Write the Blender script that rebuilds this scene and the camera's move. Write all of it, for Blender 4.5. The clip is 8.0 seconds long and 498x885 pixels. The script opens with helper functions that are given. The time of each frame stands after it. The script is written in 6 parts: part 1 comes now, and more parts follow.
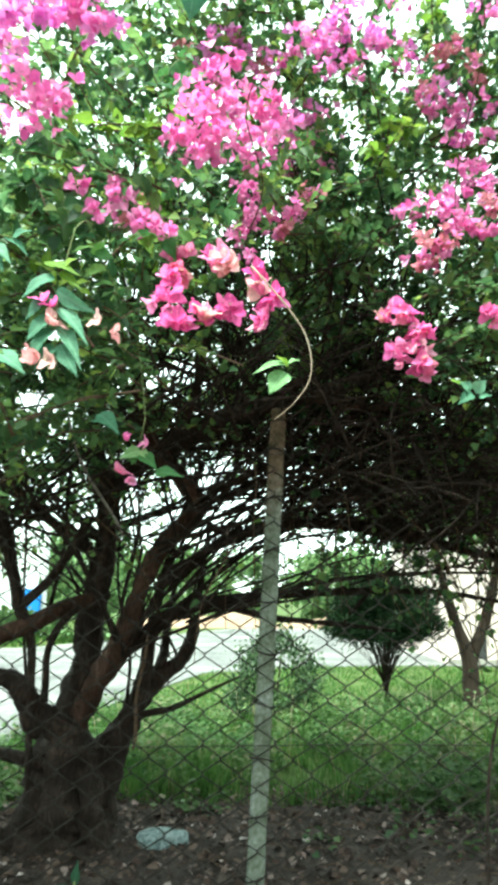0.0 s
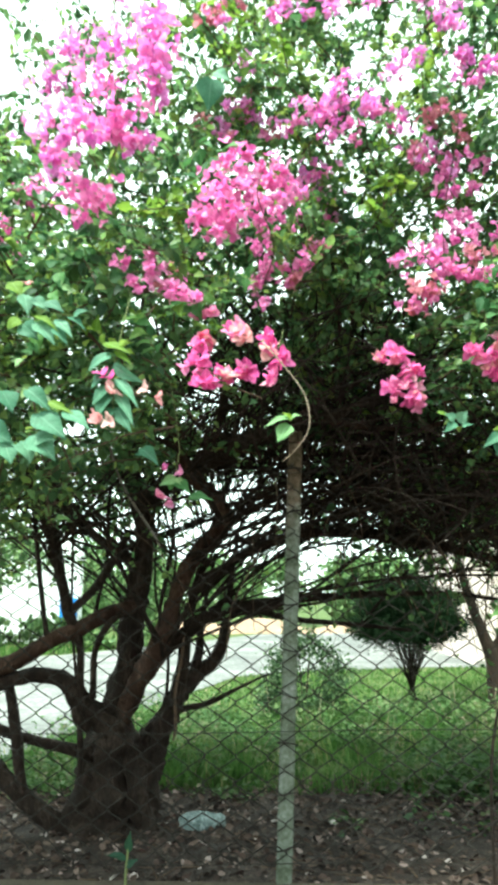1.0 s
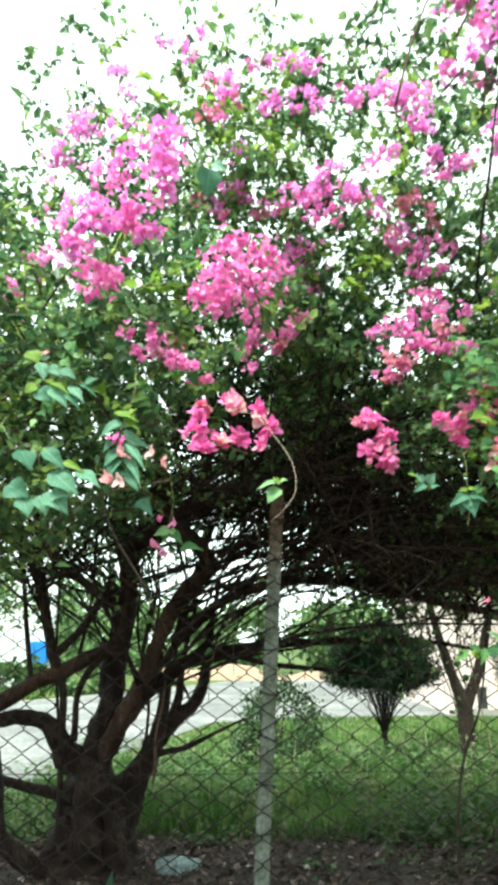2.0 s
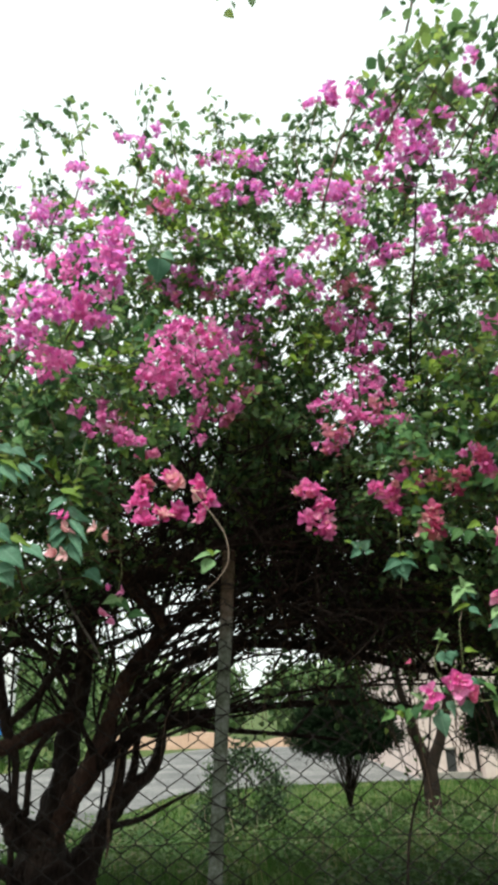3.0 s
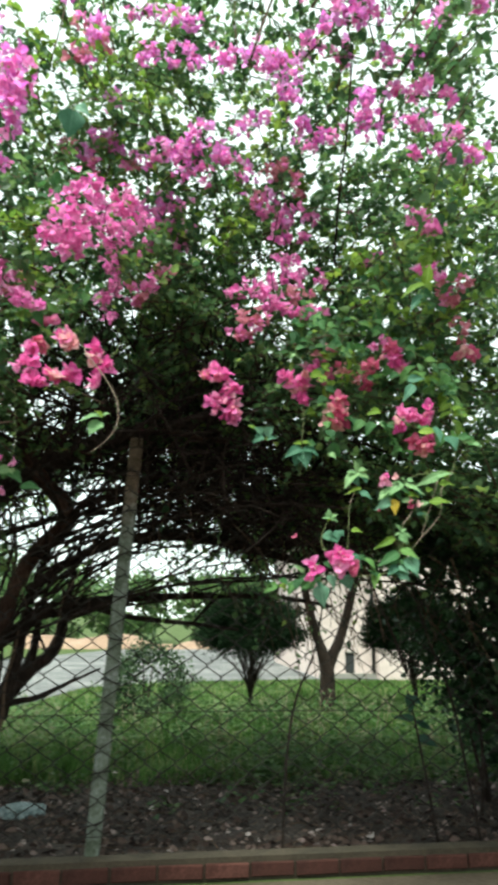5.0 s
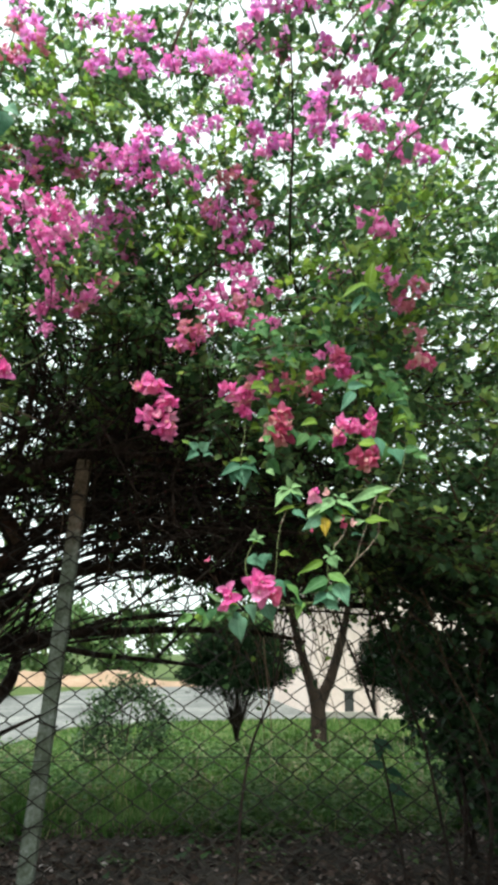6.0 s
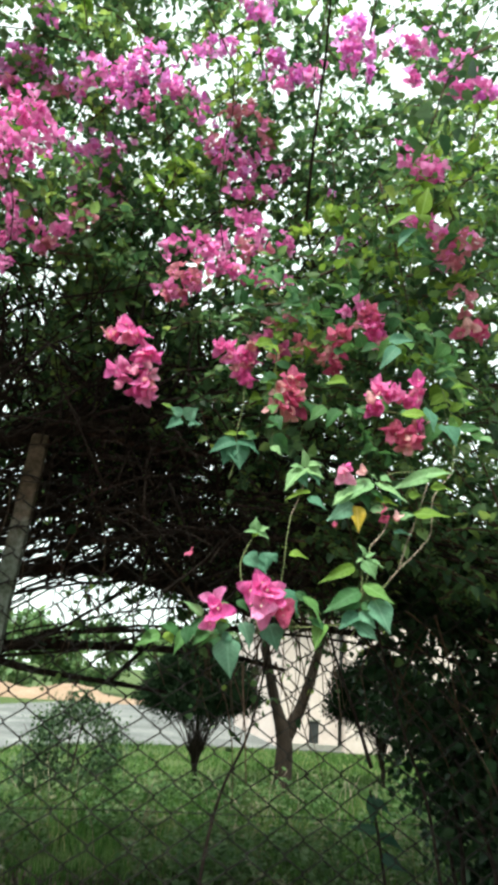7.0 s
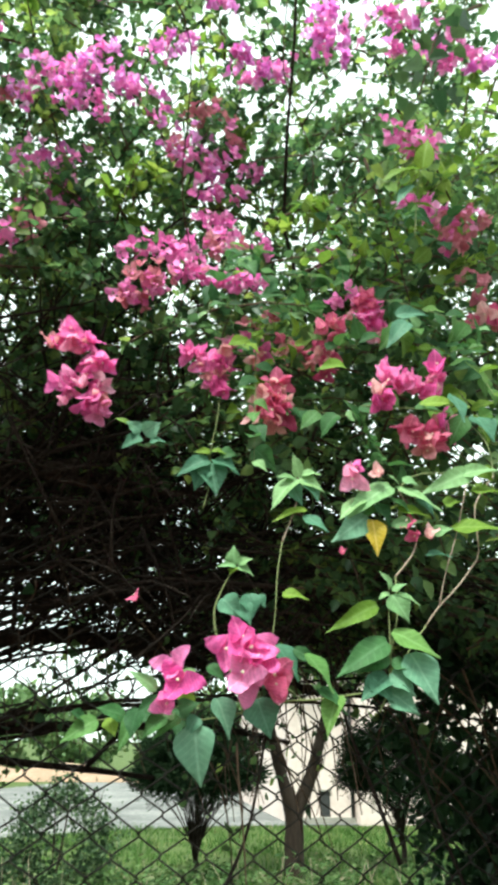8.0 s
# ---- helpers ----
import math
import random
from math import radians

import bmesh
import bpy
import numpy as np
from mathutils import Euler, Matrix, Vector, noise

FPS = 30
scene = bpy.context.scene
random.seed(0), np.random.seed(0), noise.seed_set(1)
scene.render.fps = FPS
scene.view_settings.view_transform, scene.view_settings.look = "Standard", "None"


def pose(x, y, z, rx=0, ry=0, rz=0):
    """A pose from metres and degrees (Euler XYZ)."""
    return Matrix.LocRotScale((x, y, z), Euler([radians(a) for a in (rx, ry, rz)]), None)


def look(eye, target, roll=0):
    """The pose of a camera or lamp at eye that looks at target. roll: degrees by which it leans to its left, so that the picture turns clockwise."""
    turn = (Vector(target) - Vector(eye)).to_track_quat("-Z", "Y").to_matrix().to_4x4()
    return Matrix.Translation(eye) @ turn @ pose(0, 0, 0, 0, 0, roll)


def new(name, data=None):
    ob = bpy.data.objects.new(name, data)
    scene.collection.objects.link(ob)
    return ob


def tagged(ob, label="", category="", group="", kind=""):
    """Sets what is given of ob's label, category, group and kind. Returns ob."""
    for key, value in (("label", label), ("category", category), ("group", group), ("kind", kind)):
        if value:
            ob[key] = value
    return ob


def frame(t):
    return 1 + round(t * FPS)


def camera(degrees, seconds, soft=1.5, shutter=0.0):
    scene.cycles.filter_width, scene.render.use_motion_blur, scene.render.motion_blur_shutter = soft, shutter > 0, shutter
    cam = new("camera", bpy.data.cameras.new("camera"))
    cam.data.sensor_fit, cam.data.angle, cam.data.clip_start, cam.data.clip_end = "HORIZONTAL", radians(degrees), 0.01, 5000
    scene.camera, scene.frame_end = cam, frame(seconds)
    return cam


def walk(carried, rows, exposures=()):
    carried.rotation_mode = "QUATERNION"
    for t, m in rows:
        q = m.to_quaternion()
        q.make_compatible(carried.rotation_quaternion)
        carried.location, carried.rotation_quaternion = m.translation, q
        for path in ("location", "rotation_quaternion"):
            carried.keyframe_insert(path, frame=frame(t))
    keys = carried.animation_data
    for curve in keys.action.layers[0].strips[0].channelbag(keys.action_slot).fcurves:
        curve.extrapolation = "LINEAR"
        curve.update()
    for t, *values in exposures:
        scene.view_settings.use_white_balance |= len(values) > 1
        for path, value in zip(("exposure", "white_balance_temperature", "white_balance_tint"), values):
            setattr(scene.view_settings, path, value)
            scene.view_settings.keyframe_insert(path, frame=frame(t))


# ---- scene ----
cam = camera(41.4, 8.0, soft=4.3, shutter=0.4)
PATH = [
    (0, (0.04, -0.006, 1.44), (0.017, 1.944, 1.883), 0.4),
    (0.5, (0.101, -0.244, 1.419), (-0.004, 1.715, 1.812), -0.1),
    (1, (0.08, -0.419, 1.431), (-0.024, 1.525, 1.891), -0.6),
    (1.2, (0.047, -0.466, 1.422), (-0.045, 1.473, 1.903), -1.3),
    (2.3, (0.041, -0.731, 1.435), (0.026, 1.161, 2.083), 0.3),
    (2.5, (0.075, -0.759, 1.441), (0.083, 1.116, 2.135), -0.6),
    (3, (0.157, -0.86, 1.424), (0.217, 0.993, 2.173), -1.3),
    (3.5, (0.21, -0.924, 1.398), (0.263, 0.899, 2.218), -1.2),
    (4, (0.256, -0.885, 1.37), (0.344, 0.995, 2.047), -3.0),
    (4.5, (0.269, -0.852, 1.348), (0.475, 1.03, 1.993), -0.3),
    (5, (0.283, -0.746, 1.289), (0.552, 1.168, 1.803), 0.6),
    (5.2, (0.316, -0.714, 1.294), (0.638, 1.183, 1.841), 0.8),
    (6.3, (0.669, -0.346, 1.292), (0.864, 1.548, 1.905), 1.3),
    (6.5, (0.653, -0.183, 1.297), (0.859, 1.716, 1.89), 2.9),
    (7, (0.637, 0.107, 1.329), (0.943, 1.967, 1.996), 4.0),
    (7.5, (0.697, 0.323, 1.361), (0.964, 2.146, 2.138), 1.8),
    (8, (0.747, 0.52, 1.377), (1.06, 2.313, 2.206), 0.9),
]
walk(cam, [(t, look(eye, target, roll)) for t, eye, target, roll in PATH],
     [(0.0, 1.54, 6200, -21), (1.0, 1.44, 6250, -18), (2.5, 0.88, 6420, -7), (3.0, 0.19, 6540, -1), (3.5, 0.2, 6540, 1), (4.0, 0.08, 6560, 0), (4.5, -0.05, 6520, -3), (5.0, 0.60, 6350, -10), (6.5, 0.56, 6350, -6), (7.0, 0.71, 6380, -9), (7.5, 0.94, 6330, -6), (8.0, 0.88, 6360, -11)])

# ---- light: a bright overcast sky ----
world = bpy.data.worlds.new("overcast_sky")
scene.world = world
world.use_nodes = True
wn, wl = world.node_tree.nodes, world.node_tree.links
wn.clear()
sky = wn.new("ShaderNodeTexSky")
sky.sky_type, sky.sun_disc = "NISHITA", False
sky.sun_elevation, sky.sun_rotation = radians(66), radians(214)
cloud = wn.new("ShaderNodeMix")
cloud.data_type = "RGBA"
cloud.inputs["Factor"].default_value = 0.8
cloud.inputs["B"].default_value = (13.0, 13.2, 13.4, 1)
wl.new(sky.outputs["Color"], cloud.inputs["A"])
wbg = wn.new("ShaderNodeBackground")
wbg.inputs["Strength"].default_value = 0.10
wl.new(cloud.outputs["Result"], wbg.inputs["Color"])
wo = wn.new("ShaderNodeOutputWorld")
wl.new(wbg.outputs["Background"], wo.inputs["Surface"])
sun_lamp = new("sun", bpy.data.lights.new("sun", "SUN"))
sun_lamp.data.energy, sun_lamp.data.angle, sun_lamp.data.color = 5.0, radians(18), (1.0, 0.97, 0.92)
sun_lamp.matrix_world = look((-3.0, -1.5, 12), (0, 3, 0))


# ---- materials ----
def material(name, rough=0.8, spec=0.3):
    m = bpy.data.materials.new(name)
    m.use_nodes = True
    b = m.node_tree.nodes["Principled BSDF"]
    b.inputs["Roughness"].default_value = rough
    b.inputs["Specular IOR Level"].default_value = spec
    return m, m.node_tree.nodes, m.node_tree.links, b


def ramp(nodes, stops):
    r = nodes.new("ShaderNodeValToRGB")
    while len(r.color_ramp.elements) < len(stops):
        r.color_ramp.elements.new(0.5)
    for e, (p, c) in zip(r.color_ramp.elements, stops):
        e.position, e.color = p, (*c, 1)
    return r


def leaf_material(name, stops, translucency=0.35, rough=0.45, per_object=False, veins=True, spec=0.35, patch=0.0, glow=0.0):
    """Thin blade: random tint for each leaf, a weaker mottling, and light that shines through."""
    m, n, l, b = material(name, rough, spec)
    if per_object:
        src = n.new("ShaderNodeObjectInfo").outputs["Random"]
    else:
        src = n.new("ShaderNodeNewGeometry").outputs["Random Per Island"]
    r = ramp(n, stops)
    tex = n.new("ShaderNodeTexCoord")
    if patch:
        broad = n.new("ShaderNodeTexNoise")
        broad.inputs["Scale"].default_value, broad.inputs["Detail"].default_value = 2.2, 2.0
        l.new(tex.outputs["Object"], broad.inputs["Vector"])
        span = n.new("ShaderNodeMapRange")
        span.inputs["From Min"].default_value, span.inputs["From Max"].default_value = 0.35, 0.68
        span.inputs["To Min"].default_value, span.inputs["To Max"].default_value = -patch, patch
        l.new(broad.outputs["Fac"], span.inputs["Value"])
        both = n.new("ShaderNodeMath")
        l.new(src, both.inputs[0])
        l.new(span.outputs["Result"], both.inputs[1])
        src = both.outputs["Value"]
    l.new(src, r.inputs["Fac"])
    noi = n.new("ShaderNodeTexNoise")
    noi.inputs["Scale"].default_value, noi.inputs["Detail"].default_value = 60.0, 3.0
    l.new(tex.outputs["Object"], noi.inputs["Vector"])
    hsv = n.new("ShaderNodeHueSaturation")
    mr = n.new("ShaderNodeMapRange")
    mr.inputs["To Min"].default_value, mr.inputs["To Max"].default_value = 0.65, 1.35
    l.new(noi.outputs["Fac"], mr.inputs["Value"])
    l.new(mr.outputs["Result"], hsv.inputs["Value"])
    l.new(r.outputs["Color"], hsv.inputs["Color"])
    tint, height = hsv.outputs["Color"], noi.outputs["Fac"]
    if per_object:
        noi.inputs["Scale"].default_value = 7.0
        sep, across, slant, wave, rib, side, vein = n.new("ShaderNodeSeparateXYZ"), n.new("ShaderNodeMath"), n.new("ShaderNodeMath"), n.new("ShaderNodeMath"), n.new("ShaderNodeMapRange"), n.new("ShaderNodeMapRange"), n.new("ShaderNodeMath")
        l.new(tex.outputs["Object"], sep.inputs["Vector"])
        across.operation, slant.operation, wave.operation, vein.operation = "ABSOLUTE", "MULTIPLY_ADD", "SINE", "MAXIMUM"
        l.new(sep.outputs["X"], across.inputs[0])
        rib.inputs["From Min"].default_value, rib.inputs["From Max"].default_value = 0.035, 0.008
        l.new(across.outputs["Value"], rib.inputs["Value"])
        run = n.new("ShaderNodeMath")
        run.operation = "MULTIPLY"
        run.inputs[1].default_value = 48.0
        l.new(sep.outputs["Y"], run.inputs[0])
        slant.inputs[1].default_value = -40.0
        l.new(across.outputs["Value"], slant.inputs[0])
        l.new(run.outputs["Value"], slant.inputs[2])
        l.new(slant.outputs["Value"], wave.inputs[0])
        side.inputs["From Min"].default_value, side.inputs["From Max"].default_value, side.inputs["To Max"].default_value = 0.7, 1.0, 0.5
        l.new(wave.outputs["Value"], side.inputs["Value"])
        l.new(rib.outputs["Result"], vein.inputs[0])
        l.new(side.outputs["Result"], vein.inputs[1])
        pale, blend = n.new("ShaderNodeHueSaturation"), n.new("ShaderNodeMix")
        pale.inputs["Value"].default_value, pale.inputs["Saturation"].default_value = 1.35, 0.88
        l.new(tint, pale.inputs["Color"])
        blend.data_type = "RGBA"
        l.new(vein.outputs["Value"], blend.inputs["Factor"])
        l.new(tint, blend.inputs["A"])
        l.new(pale.outputs["Color"], blend.inputs["B"])
        tint = blend.outputs["Result"]
    l.new(tint, b.inputs["Base Color"])
    tr = n.new("ShaderNodeBsdfTranslucent")
    if glow:
        shine = n.new("ShaderNodeHueSaturation")
        shine.inputs["Hue"].default_value, shine.inputs["Saturation"].default_value, shine.inputs["Value"].default_value = 0.485, 1.05, glow
        l.new(tint, shine.inputs["Color"])
        l.new(shine.outputs["Color"], tr.inputs["Color"])
    else:
        l.new(tint, tr.inputs["Color"])
    mix = n.new("ShaderNodeMixShader")
    mix.inputs["Fac"].default_value = translucency
    l.new(b.outputs["BSDF"], mix.inputs[1])
    l.new(tr.outputs["BSDF"], mix.inputs[2])
    l.new(mix.outputs["Shader"], n["Material Output"].inputs["Surface"])
    if veins:
        bp = n.new("ShaderNodeBump")
        bp.inputs["Strength"].default_value, bp.inputs["Distance"].default_value = 0.4, 0.004
        l.new(noi.outputs["Fac"], bp.inputs["Height"])
        l.new(bp.outputs["Normal"], b.inputs["Normal"])
    return m


def rough_material(name, stops, scale, fine=12.0, bump=0.6, dist=0.02, rough=0.9, spec=0.2, stretch=(1, 1, 1), per_object=False):
    """Two scales of noise: broad stains and fine grain, with relief."""
    m, n, l, b = material(name, rough, spec)
    tex = n.new("ShaderNodeTexCoord")
    mp = n.new("ShaderNodeMapping")
    mp.inputs["Scale"].default_value = stretch
    l.new(tex.outputs["Object"], mp.inputs["Vector"])
    n1, n2 = n.new("ShaderNodeTexNoise"), n.new("ShaderNodeTexNoise")
    n1.inputs["Scale"].default_value, n1.inputs["Detail"].default_value = scale, 5.0
    n2.inputs["Scale"].default_value, n2.inputs["Detail"].default_value = scale * fine, 6.0
    for q in (n1, n2):
        l.new(mp.outputs["Vector"], q.inputs["Vector"])
    mx = n.new("ShaderNodeMix")
    mx.inputs["Factor"].default_value = 0.45
    l.new(n1.outputs["Fac"], mx.inputs["A"])
    l.new(n2.outputs["Fac"], mx.inputs["B"])
    src = mx.outputs["Result"]
    if per_object:
        info, add = n.new("ShaderNodeObjectInfo"), n.new("ShaderNodeMath")
        add.operation = "MULTIPLY_ADD"
        add.inputs[1].default_value, add.inputs[2].default_value = 0.3, -0.15
        l.new(info.outputs["Random"], add.inputs[0])
        add2 = n.new("ShaderNodeMath")
        l.new(add.outputs["Value"], add2.inputs[0])
        l.new(src, add2.inputs[1])
        src = add2.outputs["Value"]
    r = ramp(n, stops)
    l.new(src, r.inputs["Fac"])
    l.new(r.outputs["Color"], b.inputs["Base Color"])
    bp = n.new("ShaderNodeBump")
    bp.inputs["Strength"].default_value, bp.inputs["Distance"].default_value = bump, dist
    l.new(src, bp.inputs["Height"])
    l.new(bp.outputs["Normal"], b.inputs["Normal"])
    return m


LEAF = leaf_material("bougainvillea_leaf", [(0.0, (0.032, 0.072, 0.032)), (0.4, (0.066, 0.127, 0.052)), (0.75, (0.110, 0.184, 0.070)), (0.97, (0.165, 0.25, 0.075)), (1.0, (0.21, 0.29, 0.08))], 0.5, spec=0.28, patch=0.35, glow=1.55)
LEAF_YOUNG = leaf_material("young_crown_leaf", [(0.0, (0.085, 0.165, 0.035)), (0.6, (0.14, 0.235, 0.045)), (1.0, (0.23, 0.32, 0.07))], 0.5, spec=0.25, glow=1.5)
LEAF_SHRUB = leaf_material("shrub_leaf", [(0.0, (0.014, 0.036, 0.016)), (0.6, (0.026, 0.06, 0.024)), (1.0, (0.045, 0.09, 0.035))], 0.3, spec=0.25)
LEAF_NEAR = leaf_material("young_leaf", [(0.0, (0.052, 0.135, 0.080)), (0.6, (0.088, 0.20, 0.125)), (1.0, (0.145, 0.275, 0.180))], 0.28, 0.6, True, spec=0.2, glow=1.5)
LEAF_MID = leaf_material("shoot_leaf", [(0.0, (0.032, 0.090, 0.032)), (0.6, (0.058, 0.145, 0.045)), (0.9, (0.10, 0.205, 0.055)), (1.0, (0.15, 0.26, 0.06))], 0.35, 0.6, True, spec=0.2, glow=1.5)
LEAF_PALE = leaf_material("shoot_tip_leaf", [(0.0, (0.15, 0.28, 0.12)), (1.0, (0.24, 0.38, 0.16))], 0.35, 0.6, True, spec=0.2)
LEAF_YELLOW = leaf_material("yellowed_leaf", [(0.0, (0.55, 0.38, 0.03)), (1.0, (0.6, 0.42, 0.04))], 0.4, 0.5, True)
# lilac for the high bunches: backlight and haze are put into this colour
BRACT = leaf_material("hazed_orchid_bract", [(0.0, (0.58, 0.14, 0.45)), (0.5, (0.71, 0.26, 0.60)), (1.0, (0.80, 0.42, 0.75))], 0.55, 0.6, spec=0.15, glow=1.2)
BRACT_ROSE = leaf_material("rose_bract", [(0.0, (0.61, 0.12, 0.35)), (0.5, (0.74, 0.235, 0.49)), (1.0, (0.83, 0.39, 0.63))], 0.55, 0.6, spec=0.15, glow=1.2)
BRACT_NEAR = leaf_material("crimson_pink_bract", [(0.0, (0.70, 0.09, 0.36)), (0.5, (0.78, 0.17, 0.47)), (1.0, (0.85, 0.33, 0.60))], 0.5, 0.6, True, spec=0.15)
BRACT_PINK = leaf_material("pale_pink_bract", [(0.0, (0.80, 0.24, 0.46)), (1.0, (0.88, 0.46, 0.62))], 0.5, 0.6, True, spec=0.15)
BRACT_DULL = leaf_material("dull_rose_bract", [(0.0, (0.58, 0.08, 0.22)), (1.0, (0.74, 0.20, 0.34))], 0.5, 0.7, True, spec=0.15)
BRACT_SALMON = leaf_material("salmon_bract", [(0.0, (0.70, 0.30, 0.33)), (1.0, (0.80, 0.50, 0.50))], 0.4, 0.7, True, spec=0.15)
LEAF_LIME = leaf_material("lime_leaf", [(0.0, (0.12, 0.21, 0.025)), (1.0, (0.20, 0.30, 0.035))], 0.45, 0.6, True, spec=0.2)
GREEN_STEM = rough_material("green_stem", [(0.3, (0.10, 0.12, 0.05)), (0.7, (0.20, 0.22, 0.10))], 20, 4, 0.3, 0.004)
BRACT_FADED = leaf_material("faded_bract", [(0.0, (0.44, 0.12, 0.17)), (1.0, (0.62, 0.26, 0.32))], 0.5, 0.7, spec=0.15)
FLORET = leaf_material("cream_floret", [(0.0, (0.75, 0.70, 0.55)), (1.0, (0.8, 0.75, 0.6))], 0.3, 0.6, True)
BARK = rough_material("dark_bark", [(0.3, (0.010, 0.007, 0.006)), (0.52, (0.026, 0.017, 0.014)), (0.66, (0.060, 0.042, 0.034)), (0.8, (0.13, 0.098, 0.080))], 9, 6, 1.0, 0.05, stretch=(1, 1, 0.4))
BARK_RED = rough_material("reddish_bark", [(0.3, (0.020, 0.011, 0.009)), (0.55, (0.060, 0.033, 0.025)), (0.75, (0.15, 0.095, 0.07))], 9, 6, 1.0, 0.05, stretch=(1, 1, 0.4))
BARK_PALE = rough_material("pale_bark", [(0.3, (0.022, 0.015, 0.012)), (0.7, (0.062, 0.043, 0.034))], 5, 6, 0.8, 0.03, stretch=(1, 1, 0.35))
TWIG = rough_material("twig_bark", [(0.3, (0.05, 0.03, 0.02)), (0.7, (0.13, 0.085, 0.06))], 20, 4, 0.3, 0.004)
TWIG_GREY = rough_material("grey_twig", [(0.3, (0.10, 0.085, 0.075)), (0.7, (0.24, 0.21, 0.19))], 20, 4, 0.3, 0.004)
TWIG_PALE = rough_material("pale_twig", [(0.3, (0.22, 0.16, 0.12)), (0.7, (0.38, 0.30, 0.24))], 20, 4, 0.3, 0.004)
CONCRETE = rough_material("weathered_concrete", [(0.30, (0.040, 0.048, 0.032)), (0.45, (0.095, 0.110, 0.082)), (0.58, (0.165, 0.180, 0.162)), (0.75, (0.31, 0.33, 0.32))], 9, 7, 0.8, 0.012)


def tint_top(m, start, end, tint):
    """Multiplies a post's colour by a tint towards its top, with a ragged lower edge."""
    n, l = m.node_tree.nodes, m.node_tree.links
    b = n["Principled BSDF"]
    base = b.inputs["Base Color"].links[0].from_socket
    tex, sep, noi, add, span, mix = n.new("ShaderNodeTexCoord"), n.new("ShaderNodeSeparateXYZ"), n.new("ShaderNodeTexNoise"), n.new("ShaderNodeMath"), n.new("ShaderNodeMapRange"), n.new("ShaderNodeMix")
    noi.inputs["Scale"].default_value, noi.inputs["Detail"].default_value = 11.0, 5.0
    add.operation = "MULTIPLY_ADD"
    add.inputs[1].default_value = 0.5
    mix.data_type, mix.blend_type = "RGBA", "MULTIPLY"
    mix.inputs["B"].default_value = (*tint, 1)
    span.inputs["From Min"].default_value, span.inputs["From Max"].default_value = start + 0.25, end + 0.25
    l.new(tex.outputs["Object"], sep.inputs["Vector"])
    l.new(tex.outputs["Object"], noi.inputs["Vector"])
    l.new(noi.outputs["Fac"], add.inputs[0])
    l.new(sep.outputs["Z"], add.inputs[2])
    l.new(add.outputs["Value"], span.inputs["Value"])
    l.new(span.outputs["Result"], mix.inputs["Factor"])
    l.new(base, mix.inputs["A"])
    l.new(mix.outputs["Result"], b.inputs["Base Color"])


tint_top(CONCRETE, 1.72, 2.02, (0.62, 0.40, 0.32))
PAVING = rough_material("road_concrete", [(0.34, (0.070, 0.069, 0.071)), (0.5, (0.125, 0.122, 0.123)), (0.64, (0.225, 0.218, 0.213))], 0.7, 14, 0.3, 0.01)
WIRE = rough_material("rusty_wire", [(0.3, (0.009, 0.008, 0.007)), (0.7, (0.030, 0.024, 0.021))], 30, 3, 0.2, 0.001, rough=0.75, spec=0.25)
SOIL = rough_material("dark_soil", [(0.3, (0.012, 0.009, 0.008)), (0.5, (0.038, 0.027, 0.023)), (0.7, (0.12, 0.090, 0.078))], 6, 9, 1.0, 0.08)
EARTH = rough_material("ground_earth", [(0.25, (0.035, 0.05, 0.015)), (0.55, (0.06, 0.085, 0.022)), (0.8, (0.10, 0.10, 0.045))], 1.2, 20, 0.8, 0.05)
ORANGE_SOIL = rough_material("orange_soil", [(0.25, (0.18, 0.115, 0.08)), (0.55, (0.27, 0.18, 0.13)), (0.8, (0.36, 0.27, 0.21))], 1.5, 10, 0.8, 0.05)
FRONT_EARTH = rough_material("dusty_earth", [(0.25, (0.05, 0.038, 0.028)), (0.7, (0.12, 0.092, 0.068))], 2, 14, 0.8, 0.03)
BRICK = rough_material("red_brick", [(0.25, (0.030, 0.012, 0.010)), (0.55, (0.062, 0.024, 0.019)), (0.8, (0.12, 0.05, 0.04))], 9, 8, 0.6, 0.008, per_object=True)
MORTAR = rough_material("mortar", [(0.25, (0.025, 0.021, 0.015)), (0.7, (0.08, 0.062, 0.044))], 8, 8, 0.7, 0.01)
STONE = rough_material("pale_stone", [(0.32, (0.05, 0.07, 0.068)), (0.5, (0.17, 0.215, 0.22)), (0.68, (0.40, 0.45, 0.46))], 16, 4, 0.8, 0.02)
PLASTER = rough_material("pink_plaster", [(0.2, (0.50, 0.385, 0.36)), (0.5, (0.63, 0.51, 0.48)), (0.8, (0.72, 0.61, 0.58))], 0.8, 12, 0.3, 0.01)
WHITEWASH = rough_material("whitewash", [(0.2, (0.70, 0.71, 0.71)), (0.7, (0.82, 0.82, 0.82))], 0.8, 12, 0.3, 0.01)
DARK_PAINT = rough_material("dark_paint", [(0.2, (0.02, 0.02, 0.022)), (0.7, (0.05, 0.05, 0.05))], 3, 10, 0.2, 0.005, rough=0.6)
BLUE_PAINT = rough_material("blue_sheet", [(0.2, (0.02, 0.14, 0.50)), (0.7, (0.05, 0.25, 0.68))], 2, 10, 0.3, 0.02, rough=0.5)
ROOF = rough_material("roof_sheet", [(0.2, (0.25, 0.14, 0.10)), (0.7, (0.36, 0.22, 0.17))], 2, 10, 0.3, 0.02)
